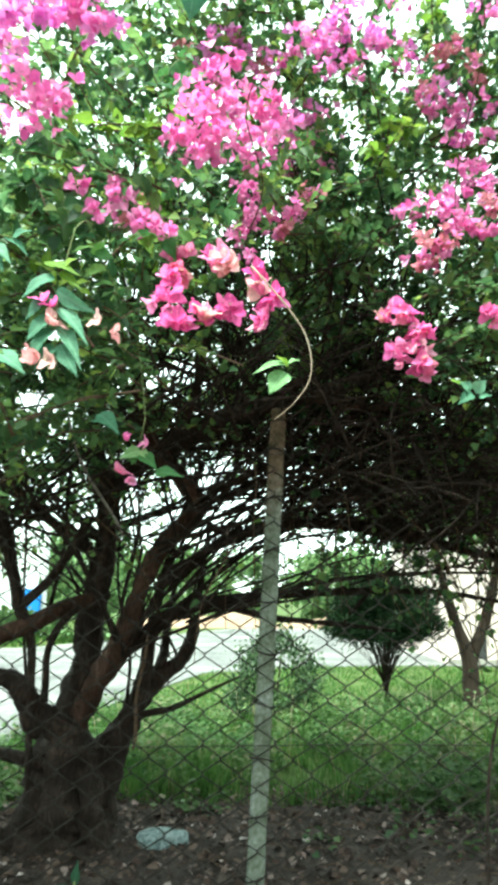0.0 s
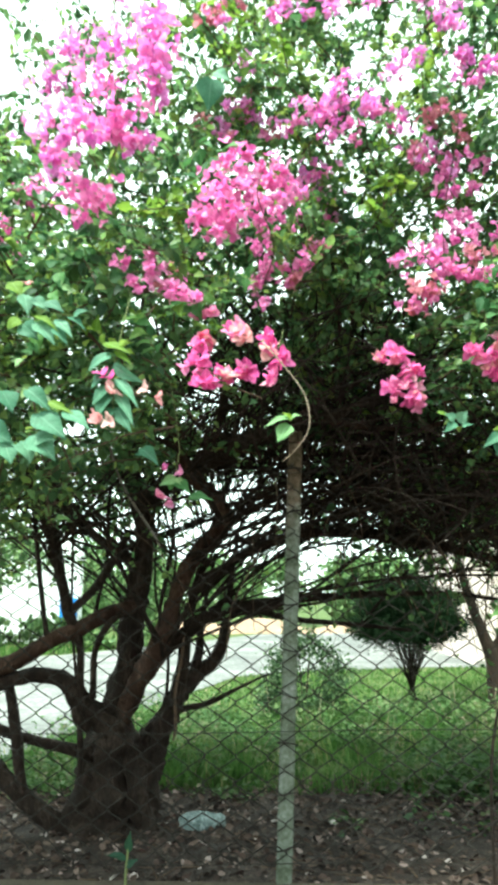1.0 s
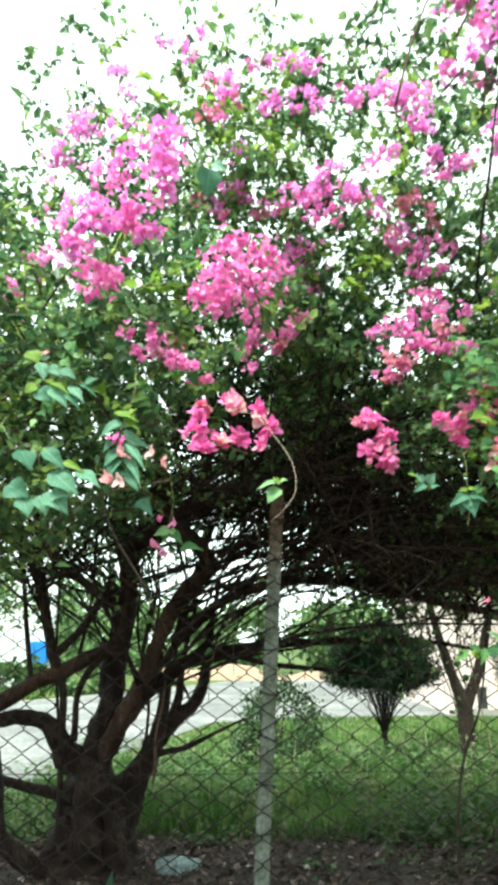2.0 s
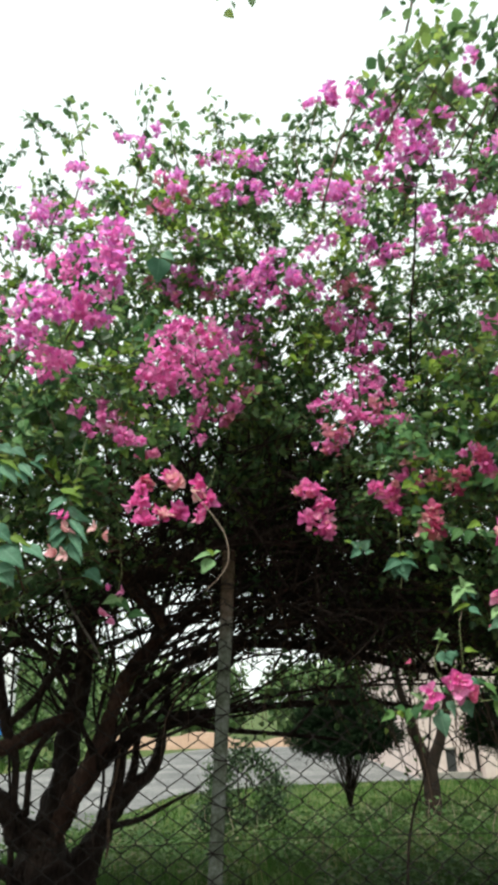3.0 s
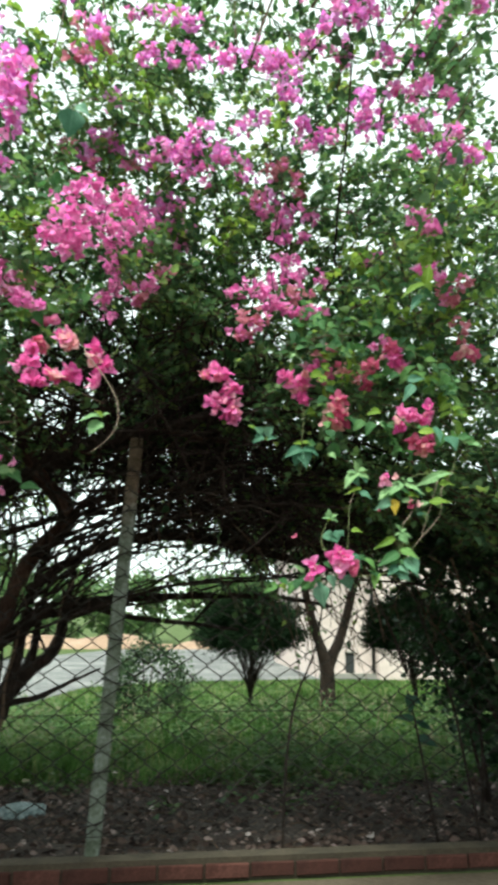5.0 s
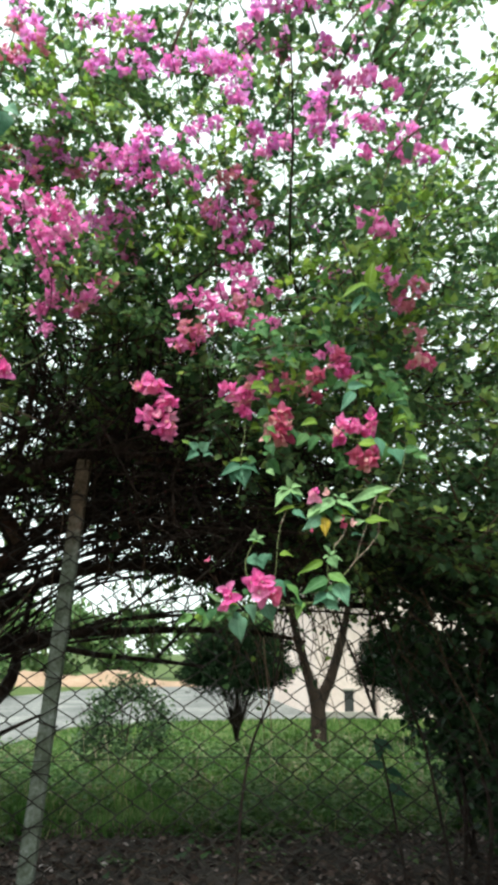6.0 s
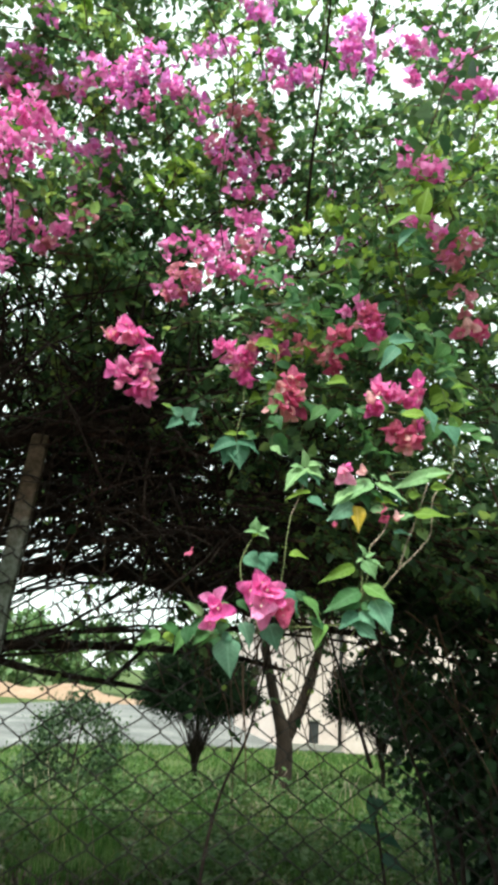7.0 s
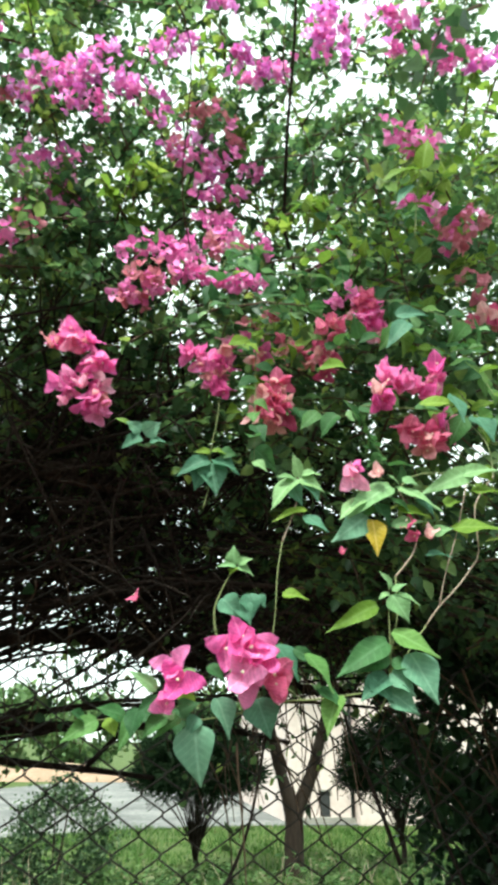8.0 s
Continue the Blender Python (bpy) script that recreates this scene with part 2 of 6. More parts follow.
GRASS = leaf_material("grass_blade", [(0.0, (0.030, 0.078, 0.013)), (0.5, (0.060, 0.130, 0.025)), (0.9, (0.115, 0.19, 0.048)), (1.0, (0.27, 0.26, 0.125))], 0.35, 0.55, veins=False, spec=0.2, patch=0.25)
WALL_GREY = rough_material("weathered_plaster", [(0.25, (0.16, 0.15, 0.13)), (0.7, (0.30, 0.28, 0.25))], 1.0, 12, 0.4, 0.01)
WEED = leaf_material("weed_leaf", [(0.0, (0.035, 0.075, 0.022)), (0.55, (0.080, 0.135, 0.045)), (0.85, (0.125, 0.175, 0.070)), (1.0, (0.17, 0.155, 0.095))], 0.35, 0.6, veins=False, spec=0.2, patch=0.3)
WEED_DARK = leaf_material("weed_shrub_leaf", [(0.0, (0.022, 0.046, 0.02)), (0.6, (0.045, 0.08, 0.034)), (1.0, (0.11, 0.15, 0.075))], 0.3, 0.6, veins=False, spec=0.2)
WEED_NEAR = leaf_material("weed_leaf_blade", [(0.0, (0.014, 0.046, 0.028)), (1.0, (0.028, 0.076, 0.042))], 0.3, 0.5, True)
NEEDLE = leaf_material("juniper_needles", [(0.0, (0.010, 0.020, 0.010)), (0.7, (0.018, 0.034, 0.016)), (1.0, (0.034, 0.056, 0.025))], 0.08, 0.95, veins=False, spec=0.04)
FAR_LEAF = leaf_material("far_tree_leaf", [(0.0, (0.065, 0.125, 0.042)), (0.5, (0.115, 0.195, 0.070)), (1.0, (0.20, 0.28, 0.11))], 0.4, 0.5, veins=False)
DRY_LEAF = leaf_material("dry_leaf", [(0.0, (0.02, 0.012, 0.010)), (0.5, (0.06, 0.036, 0.030)), (0.85, (0.14, 0.095, 0.08)), (0.97, (0.26, 0.19, 0.18)), (1.0, (0.55, 0.47, 0.46))], 0.1, 0.8, veins=False)


# ---- building helpers ----
def mesh_from(name, verts, faces, mat, smooth=True):
    me = bpy.data.meshes.new(name)
    me.from_pydata([tuple(v) for v in verts], [], [tuple(f) for f in faces])
    me.materials.append(mat)
    if smooth:
        me.polygons.foreach_set("use_smooth", [True] * len(me.polygons))
    me.update()
    return me


def thing(name, label, category, at=(0, 0, 0), group="", kind=""):
    ob = new(name)
    ob.location = at
    ob.empty_display_size = 0.1
    return tagged(ob, label, category, group, kind)


def part(name, data, mat, parent, label="", kind=""):
    """Link a bmesh or a mesh as ONE object under a thing or a part; its coordinates are those of the world unless data is shared."""
    if isinstance(data, bmesh.types.BMesh):
        me = bpy.data.meshes.new(name)
        data.to_mesh(me)
        data.free()
        me.materials.append(mat)
        data = me
    ob = new(name, data)
    ob.parent = parent
    if parent is not None:
        w, p = Vector((0, 0, 0)), parent
        while p is not None:
            w += p.location
            p = p.parent
        ob.location = -w
    return tagged(ob, label=label, kind=kind)


def scatter(name, template, faces, pos, along, up, size, mat, smooth=False):
    """One mesh of many small blades: template (k, 3) with x across, y along, z up, laid at each place."""
    template, pos, along, up = np.asarray(template, float), np.asarray(pos, float), np.asarray(along, float), np.asarray(up, float)
    size = np.asarray(size, float)
    if size.ndim == 1:
        size = np.repeat(size[:, None], 3, 1)
    along = along / np.maximum(np.linalg.norm(along, axis=1, keepdims=True), 1e-9)
    across = np.cross(along, up)
    across /= np.maximum(np.linalg.norm(across, axis=1, keepdims=True), 1e-9)
    up = np.cross(across, along)
    v = (pos[:, None] + across[:, None] * (template[None, :, :1] * size[:, None, :1]) + along[:, None] * (template[None, :, 1:2] * size[:, None, 1:2])
         + up[:, None] * (template[None, :, 2:] * size[:, None, 2:]))
    k, n = len(template), len(pos)
    idx = np.concatenate([np.asarray(f) for f in faces])
    lens = np.array([len(f) for f in faces])
    loops = (np.arange(n)[:, None] * k + idx[None]).ravel()
    counts = np.tile(lens, n)
    me = bpy.data.meshes.new(name)
    me.vertices.add(n * k)
    me.vertices.foreach_set("co", v.ravel().astype(np.float32))
    me.loops.add(len(loops))
    me.loops.foreach_set("vertex_index", loops.astype(np.int32))
    me.polygons.add(len(counts))
    me.polygons.foreach_set("loop_start", (np.cumsum(counts) - counts).astype(np.int32))
    me.polygons.foreach_set("loop_total", counts.astype(np.int32))
    if smooth:
        me.polygons.foreach_set("use_smooth", np.ones(len(counts), bool))
    me.update(calc_edges=True)
    me.materials.append(mat)
    return me


LEAF_T = [(0, 0, 0), (0.36, 0.28, 0.12), (0.28, 0.64, 0.07), (0, 1, -0.12), (-0.28, 0.64, 0.07), (-0.36, 0.28, 0.12)]
LEAF_F = [(0, 1, 2, 3), (0, 3, 4, 5)]
BRACT_T = [(0, 0, 0), (0.27, 0.20, 0.15), (0.41, 0.50, 0.17), (0.27, 0.84, 0.03), (0.02, 1.0, -0.13), (-0.25, 0.82, 0.07), (-0.40, 0.50, 0.20), (-0.26, 0.20, 0.13), (0, 0.5, 0.0)]
BRACT_F = [(0, 1, 2, 8), (8, 2, 3, 4), (8, 4, 5, 6), (0, 8, 6, 7)]
BLADE_T = [(-0.5, 0, 0), (0.5, 0, 0), (0.32, 0.55, 0.10), (0, 1, 0.35), (-0.32, 0.55, 0.10)]
BLADE_F = [(0, 1, 2, 4), (4, 2, 3)]


def tube_arrays(points, radii, sides=8, knots=0.0, steps=4):
    """A tapered, slightly uneven tube along a smooth line through the points."""
    pts = [Vector(p) for p in points]
    fine, rads = [], []
    for i in range(len(pts) - 1):
        p0, p1, p2, p3 = pts[max(i - 1, 0)], pts[i], pts[i + 1], pts[min(i + 2, len(pts) - 1)]
        for s in range(steps):
            u = s / steps
            fine.append(0.5 * ((2 * p1) + (p2 - p0) * u + (2 * p0 - 5 * p1 + 4 * p2 - p3) * u * u + (3 * p1 - p0 - 3 * p2 + p3) * u ** 3))
            rads.append(radii[i] * (1 - u) + radii[i + 1] * u)
    fine.append(pts[-1])
    rads.append(radii[-1])
    verts, faces = [], []
    side = Vector((1, 0, 0))
    for i, p in enumerate(fine):
        d = (fine[min(i + 1, len(fine) - 1)] - fine[max(i - 1, 0)]).normalized()
        side = side - d * side.dot(d)
        if side.length < 1e-3:
            side = d.orthogonal()
        side.normalize()
        other = d.cross(side)
        for k in range(sides):
            a = 2 * math.pi * k / sides
            r = rads[i]
            if knots:
                q = p * 3.1 + Vector((math.cos(a), math.sin(a), 0)) * 0.9
                r *= 1 + knots * noise.noise(q * 1.7) + 0.5 * knots * noise.noise(q * 6)
            verts.append(p + (side * math.cos(a) + other * math.sin(a)) * r)
    for i in range(len(fine) - 1):
        for k in range(sides):
            faces.append((i * sides + k, i * sides + (k + 1) % sides, (i + 1) * sides + (k + 1) % sides, (i + 1) * sides + k))
    faces.append(tuple(range(sides))[::-1])
    faces.append(tuple(range((len(fine) - 1) * sides, len(fine) * sides)))
    return verts, faces


def tube(name, points, radii, mat, sides=8, knots=0.0, steps=4):
    return mesh_from(name, *tube_arrays(points, radii, sides, knots, steps), mat)


def joined_tubes(name, lines, mat, sides=4, steps=3):
    verts, faces = [], []
    for points, radii in lines:
        v, f = tube_arrays(points, radii, sides, 0.0, steps)
        faces += [tuple(i + len(verts) for i in q) for q in f]
        verts += v
    return mesh_from(name, verts, faces, mat)


def box_bm(x0, y0, z0, x1, y1, z1, bevel=0.0):
    bm = bmesh.new()
    bmesh.ops.create_cube(bm, size=1)
    for v in bm.verts:
        v.co = Vector(((x0 + x1) / 2 + v.co.x * (x1 - x0), (y0 + y1) / 2 + v.co.y * (y1 - y0), (z0 + z1) / 2 + v.co.z * (z1 - z0)))
    if bevel:
        bmesh.ops.bevel(bm, geom=bm.edges[:], offset=bevel, segments=2, affect="EDGES", profile=0.5)
    return bm


def sheet(name, corners, mat, z, kind="structure", label="", category=""):
    me = mesh_from(name, [(x, y, z) for x, y in corners], [tuple(range(len(corners)))], mat, False)
    ob = new(name, me)
    return tagged(ob, label, category, kind=kind)


# ---- ground ----
sheet("ground", [(-400, -60), (400, -60), (400, 900), (-400, 900)], EARTH, -0.012, label="grassy earth ground beyond the fence", category="ground")
sheet("pavement", [(-12, -14), (14, -14), (14, 3.0), (-12, 3.0)], FRONT_EARTH, -0.004, label="bare dusty earth in front of the low wall", category="ground")
verts, faces = [], []
for i, x in enumerate(np.linspace(-6, 7, 131)):
    far = 5.1 + 0.35 * noise.noise(Vector((x * 0.8, 0, 2)))
    for k in range(22):
        y = 3.15 + (far - 3.15) * k / 21
        edge = min(1, k / 2, (21 - k) / 2)
        verts.append((x, y, -0.008 + edge * (0.030 + 0.034 * noise.noise(Vector((x * 2.3, y * 2.3, 0))) + 0.020 * noise.noise(Vector((x * 9, y * 9, 0))))))
        if i and k:
            faces.append(((i - 1) * 22 + k - 1, i * 22 + k - 1, i * 22 + k, (i - 1) * 22 + k))
tagged(new("soil_bed", mesh_from("soil_bed", verts, faces, SOIL)), "uneven dark soil with leaf litter under the tree", "soil", kind="structure")
sheet("road", [(-2.6, 6.0), (-1.7, 9.5), (-0.9, 12.6), (0.8, 13.6), (3.0, 14.1), (30, 14.3), (60, 30), (30, 28), (4, 28), (-1, 27.5), (-3.5, 22), (-6, 17.6), (-10, 16.5), (-40, 12), (-40, -2), (-9, 3.6), (-5, 4.6)], PAVING, 0.004,
      label="pale sunlit concrete road curving past the lawn", category="road")


# unseen wall behind the camera, added to cut low sky light from the front
back = new("sky_block_wall", mesh_from("sky_block_wall", [(x, y, z) for x in (-12, 14) for y in (-7.8, -7.5) for z in (-0.004, 3.2)], [(0, 1, 3, 2), (4, 6, 7, 5), (0, 4, 5, 1), (2, 3, 7, 6), (1, 5, 7, 3), (0, 2, 6, 4)], WALL_GREY, False))
tagged(back, "unseen plain weathered plaster wall facing the tree, added to block low sky light", "wall", kind="structure")


# ---- fence ----
POST_Y = 3.12
DIAMOND, DIAMOND_H = 0.159, 0.123
fence = thing("chain_link_fence", "rusty chain-link fence strung between concrete posts", "fence", (0, POST_Y, 0.1))
FZ0, FZ1 = 0.1625, 2.14
rows_n = int((FZ1 - FZ0) / (DIAMOND_H / 2))


def zigzag(flip, seed):
    """One bent wire of the mesh, hooked round its neighbours with a short twist at each bend."""
    jr = np.random.default_rng(seed)
    pts = []
    for i in range(rows_n + 1):
        s = 1 if (i + flip) % 2 else -1
        x, y, z = s * (DIAMOND / 4 + 0.002), 0.004 * (1 if i % 2 else -1), i * DIAMOND_H / 2
        dx, dz = jr.normal(0, 0.0022, 2)
        pts += [(x + dx - s * 0.0006, y, z + dz - 0.0045), (x + dx + s * 0.002, -y, z + dz + 0.0045)]
    return tube("wire", pts, [0.0033] * len(pts), WIRE, 5, steps=1)


zig = [[zigzag(0, k) for k in range(4)], [zigzag(1, 10 + k) for k in range(4)]]
for i in range(-37, 45):
    w = part("wire", zig[i % 2][(i * 7) % 4], WIRE, fence)
    w.location = (i * DIAMOND / 2 + 0.0073, 0.012 * math.sin(i * 0.7), FZ0 - 0.1 - 0.012 * (i * DIAMOND / 2 - 0.8) + 0.004 * math.sin(i * 1.9))
for z in (0.19, 0.78, 2.09):
    part("line_wire", tube("line_wire", [(x, POST_Y + 0.006 * math.sin(x * 5), z + 0.012 * math.sin(x * 1.7)) for x in np.linspace(-2.95, 3.55, 14)], [0.0022] * 14, WIRE, 4, steps=1), WIRE, fence)


def fence_post(x, top_x):
    p = thing("fence_post", "weathered grey concrete fence post with wire ties, leaning slightly", "fence post", (x, POST_Y + 0.05, 0.0), "fence posts")
    bm = box_bm(-0.039, -0.039, 0.0, 0.039, 0.039, 2.33, 0.010)
    bmesh.ops.subdivide_edges(bm, edges=[e for e in bm.edges if abs(e.verts[0].co.z - e.verts[1].co.z) > 1], cuts=24)
    for v in bm.verts:
        v.co.x += (top_x - x) * v.co.z / 2.3 + 0.003 * noise.noise(v.co * 9)
        v.co.y += 0.003 * noise.noise(v.co * 8 + Vector((4, 0, 0)))
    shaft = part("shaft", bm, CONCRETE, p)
    shaft.location = (0, 0, 0)
    for k in range(9):
        z = 0.25 + k * 0.232
        cx = (top_x - x) * z / 2.3
        ring = [(cx + 0.052 * math.cos(a) , 0.052 * math.sin(a), z + 0.016 * math.cos(a + k)) for a in np.linspace(0, 2 * math.pi, 13)]
        t = part("tie_wire", tube("tie_wire", ring, [0.0042] * 13, WIRE, 4, steps=1), WIRE, p)
        t.location = (0, 0, 0)
    return p


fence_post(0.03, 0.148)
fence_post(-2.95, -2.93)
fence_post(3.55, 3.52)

plinth = new("plinth_wall", mesh_from("plinth_wall", *[[(x, y, z) for x in (-3.2, 3.8) for y in (3.05, 3.15) for z in (-0.02, 0.100)], [(0, 1, 3, 2), (4, 6, 7, 5), (0, 4, 5, 1), (2, 3, 7, 6), (1, 5, 7, 3), (0, 2, 6, 4)]], MORTAR, False))
tagged(plinth, "low red brick plinth wall with worn mortar cap under the fence", "wall", kind="structure")
bm = box_bm(-0.112, -0.05, -0.033, 0.112, 0.05, 0.033, 0.006)
brick_me = bpy.data.meshes.new("brick")
bm.to_mesh(brick_me)
bm.free()
brick_me.materials.append(BRICK)
for i in range(28):
    b = new("brick", brick_me)
    b.parent = plinth
    b.location = (-3.05 + i * 0.236, 3.083 + 0.004 * math.sin(i * 2.3), 0.040)
    b.rotation_euler = (0, 0.01 * math.sin(i * 1.3), 0.01 * math.cos(i * 3.1))


# ---- the bougainvillea ----
tree = thing("bougainvillea_tree", "large bougainvillea tree with magenta bracts sprawling over the fence", "tree", (-1.05, 4.3, 0))


def limb(name, mat, pts, label="", sides=10, knots=0.24):
    """pts: (x, y, z, radius)"""
    return part(name, tube(name, [p[:3] for p in pts], [p[3] for p in pts], mat, sides, knots, 6 if sides < 16 else 12), mat, tree, label)


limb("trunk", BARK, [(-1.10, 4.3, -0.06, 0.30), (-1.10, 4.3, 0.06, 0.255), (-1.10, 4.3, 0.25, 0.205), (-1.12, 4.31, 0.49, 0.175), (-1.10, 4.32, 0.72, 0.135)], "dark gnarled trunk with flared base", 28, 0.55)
limb("root", BARK, [(-0.98, 4.22, 0.35, 0.09), (-0.90, 4.17, 0.13, 0.08), (-0.78, 4.10, -0.03, 0.05)], "", 18, 0.6)
limb("root", BARK, [(-1.20, 4.2, 0.30, 0.09), (-1.29, 4.15, 0.12, 0.08), (-1.42, 4.08, -0.03, 0.05)], "", 18, 0.6)
limb("branch", BARK, [(-1.11, 4.32, 0.55, 0.14), (-1.08, 4.32, 0.73, 0.118), (-1.01, 4.32, 0.98, 0.102), (-1.015, 4.33, 1.21, 0.086), (-1.0, 4.35, 1.40, 0.080), (-0.955, 4.36, 1.64, 0.072), (-0.935, 4.34, 1.88, 0.068), (-0.975, 4.3, 2.12, 0.068), (-1.02, 4.2, 2.38, 0.058), (-0.98, 4.05, 2.7, 0.045), (-0.9, 3.85, 3.3, 0.03), (-0.7, 3.6, 4.1, 0.013)], "", 18, 0.45)
limb("branch", BARK_RED, [(-1.08, 4.31, 0.52, 0.06), (-1.01, 4.25, 0.73, 0.072), (-0.897, 4.14, 0.915, 0.064), (-0.745, 4.08, 1.18, 0.070), (-0.668, 4.05, 1.43, 0.050), (-0.565, 4.0, 1.63, 0.052), (-0.43, 3.95, 1.81, 0.048), (-0.295, 3.9, 1.94, 0.053), (-0.38, 3.86, 2.07, 0.047), (-0.53, 3.78, 2.24, 0.042), (-0.62, 3.66, 2.43, 0.034), (-0.65, 3.3, 3.0, 0.02)], "reddish brown limb with a sharp elbow", 16, 0.45)
limb("branch", BARK, [(-1.0, 4.36, 0.08, 0.15), (-0.90, 4.4, 0.37, 0.11), (-0.805, 4.4, 0.57, 0.085), (-0.69, 4.4, 0.77, 0.07), (-0.573, 4.42, 0.90, 0.056), (-0.455, 4.45, 1.00, 0.050), (-0.382, 4.48, 1.115, 0.040), (-0.362, 4.5, 1.28, 0.030), (-0.34, 4.5, 1.45, 0.022), (-0.27, 4.45, 1.9, 0.014)], "", 18, 0.5)
limb("branch", BARK, [(-0.60, 4.42, 0.87, 0.045), (-0.557, 4.42, 1.03, 0.034), (-0.54, 4.42, 1.2, 0.026), (-0.505, 4.4, 1.40, 0.018), (-0.42, 4.35, 1.75, 0.012)])
limb("branch", BARK, [(-0.70, 4.36, 0.72, 0.06), (-0.652, 4.32, 0.95, 0.046), (-0.63, 4.3, 1.13, 0.040), (-0.585, 4.28, 1.38, 0.034), (-0.515, 4.25, 1.63, 0.028), (-0.44, 4.2, 1.88, 0.022), (-0.3, 4.1, 2.25, 0.014)])
limb("branch", BARK, [(-0.80, 4.1, 1.05, 0.045), (-0.55, 4.15, 1.25, 0.046), (-0.41, 4.2, 1.33, 0.042), (-0.09, 4.3, 1.40, 0.034), (0.44, 4.4, 1.44, 0.026), (1.22, 4.5, 1.45, 0.02), (1.7, 4.5, 1.38, 0.010)])
limb("branch", BARK, [(-0.2, 4.27, 1.37, 0.022), (0.1, 4.33, 1.29, 0.020), (0.6, 4.4, 1.24, 0.016), (0.95, 4.45, 1.20, 0.010)])
limb("branch", BARK, [(0.60, 4.4, 1.25, 0.013), (0.72, 4.42, 1.38, 0.013), (0.95, 4.4, 1.62, 0.010)])
limb("branch", BARK, [(-1.05, 4.24, 0.58, 0.085), (-1.20, 4.2, 0.69, 0.078), (-1.31, 4.17, 0.78, 0.068), (-1.40, 4.13, 0.90, 0.055), (-1.55, 4.05, 0.955, 0.048), (-1.72, 3.98, 0.93, 0.046), (-1.9, 3.9, 0.90, 0.042), (-2.3, 3.8, 1.05, 0.03), (-2.7, 3.7, 1.5, 0.018)], "low limb with a thick knotted elbow", 18, 0.5)
limb("stub", BARK, [(-1.24, 4.15, 0.62, 0.04), (-1.29, 4.10, 0.68, 0.042), (-1.315, 4.08, 0.75, 0.022)])
limb("branch", BARK_RED, [(-1.0, 4.3, 1.38, 0.055), (-1.134, 4.2, 1.345, 0.050), (-1.294, 4.12, 1.255, 0.052), (-1.484, 4.05, 1.175, 0.054), (-1.67, 3.98, 1.06, 0.054), (-1.86, 3.92, 0.985, 0.050), (-2.2, 3.8, 0.9, 0.035)])
limb("branch", BARK, [(-1.26, 4.14, -0.02, 0.030), (-1.263, 4.14, 0.12, 0.024), (-1.28, 4.12, 0.52, 0.021), (-1.288, 4.1, 0.90, 0.023), (-1.313, 4.1, 1.17, 0.028), (-1.39, 4.08, 1.35, 0.040), (-1.432, 4.06, 1.53, 0.036), (-1.484, 4.04, 1.75, 0.036), (-1.56, 4.0, 1.96, 0.032), (-1.65, 3.95, 2.2, 0.024), (-1.7, 3.9, 2.6, 0.014)])
limb("branch", BARK, [(-1.38, 4.08, 1.35, 0.032), (-1.22, 4.1, 1.51, 0.030), (-1.104, 4.13, 1.70, 0.030), (-1.02, 4.2, 1.90, 0.028)])
limb("branch", BARK, [(-0.945, 4.32, 1.63, 0.040), (-1.117, 4.3, 1.755, 0.036), (-1.308, 4.25, 1.90, 0.032), (-1.426, 4.2, 2.01, 0.030), (-1.55, 4.1, 2.2, 0.022), (-1.62, 4.0, 2.6, 0.014)])
limb("branch", BARK, [(-2.4, 4.0, 0.95, 0.018), (-1.98, 4.1, 0.70, 0.028), (-1.85, 4.14, 0.615, 0.030), (-1.616, 4.2, 0.53, 0.034), (-1.42, 4.22, 0.48, 0.036), (-1.22, 4.25, 0.42, 0.045)])
limb("branch", BARK, [(-2.6, 3.8, 1.7, 0.025), (-2.25, 3.87, 1.05, 0.045), (-2.03, 3.95, 0.66, 0.050), (-1.87, 4.0, 0.49, 0.054), (-1.72, 4.02, 0.335, 0.054), (-1.58, 4.04, 0.215, 0.056), (-1.43, 4.08, 0.10, 0.058), (-1.25, 4.16, -0.01, 0.07)], "", 16, 0.4)
limb("branch", BARK, [(-1.75, 4.0, 0.98, 0.030), (-1.69, 4.0, 0.74, 0.034), (-1.65, 4.0, 0.54, 0.036), (-1.625, 4.01, 0.38, 0.034), (-1.60, 4.03, 0.23, 0.036)])
limb("branch", BARK, [(-1.22, 4.15, 0.80, 0.026), (-1.21, 4.12, 0.92, 0.022), (-1.203, 4.1, 1.09, 0.021), (-1.133, 4.1, 1.25, 0.022), (-1.04, 4.15, 1.345, 0.02)])
limb("branch", BARK, [(-0.72, 4.34, 0.68, 0.024), (-0.60, 4.3, 0.715, 0.022), (-0.462, 4.3, 0.745, 0.017), (-0.232, 4.3, 0.853, 0.011), (-0.06, 4.3, 0.93, 0.006)])
limb("dead_strip", TWIG, [(-0.60, 4.05, 1.20, 0.006), (-0.612, 4.03, 1.04, 0.010), (-0.648, 4.02, 0.84, 0.009), (-0.640, 4.02, 0.66, 0.012), (-0.655, 4.02, 0.56, 0.004)], "pale strip of dead bark hanging down")
limb("branch", BARK, [(-0.97, 4.3, 2.1, 0.07), (-0.5, 3.85, 2.28, 0.066), (-0.14, 3.5, 2.36, 0.060), (0.13, 3.35, 2.42, 0.046), (0.45, 3.3, 2.48, 0.034), (0.85, 3.2, 2.62, 0.020), (1.12, 3.05, 2.88, 0.008)])
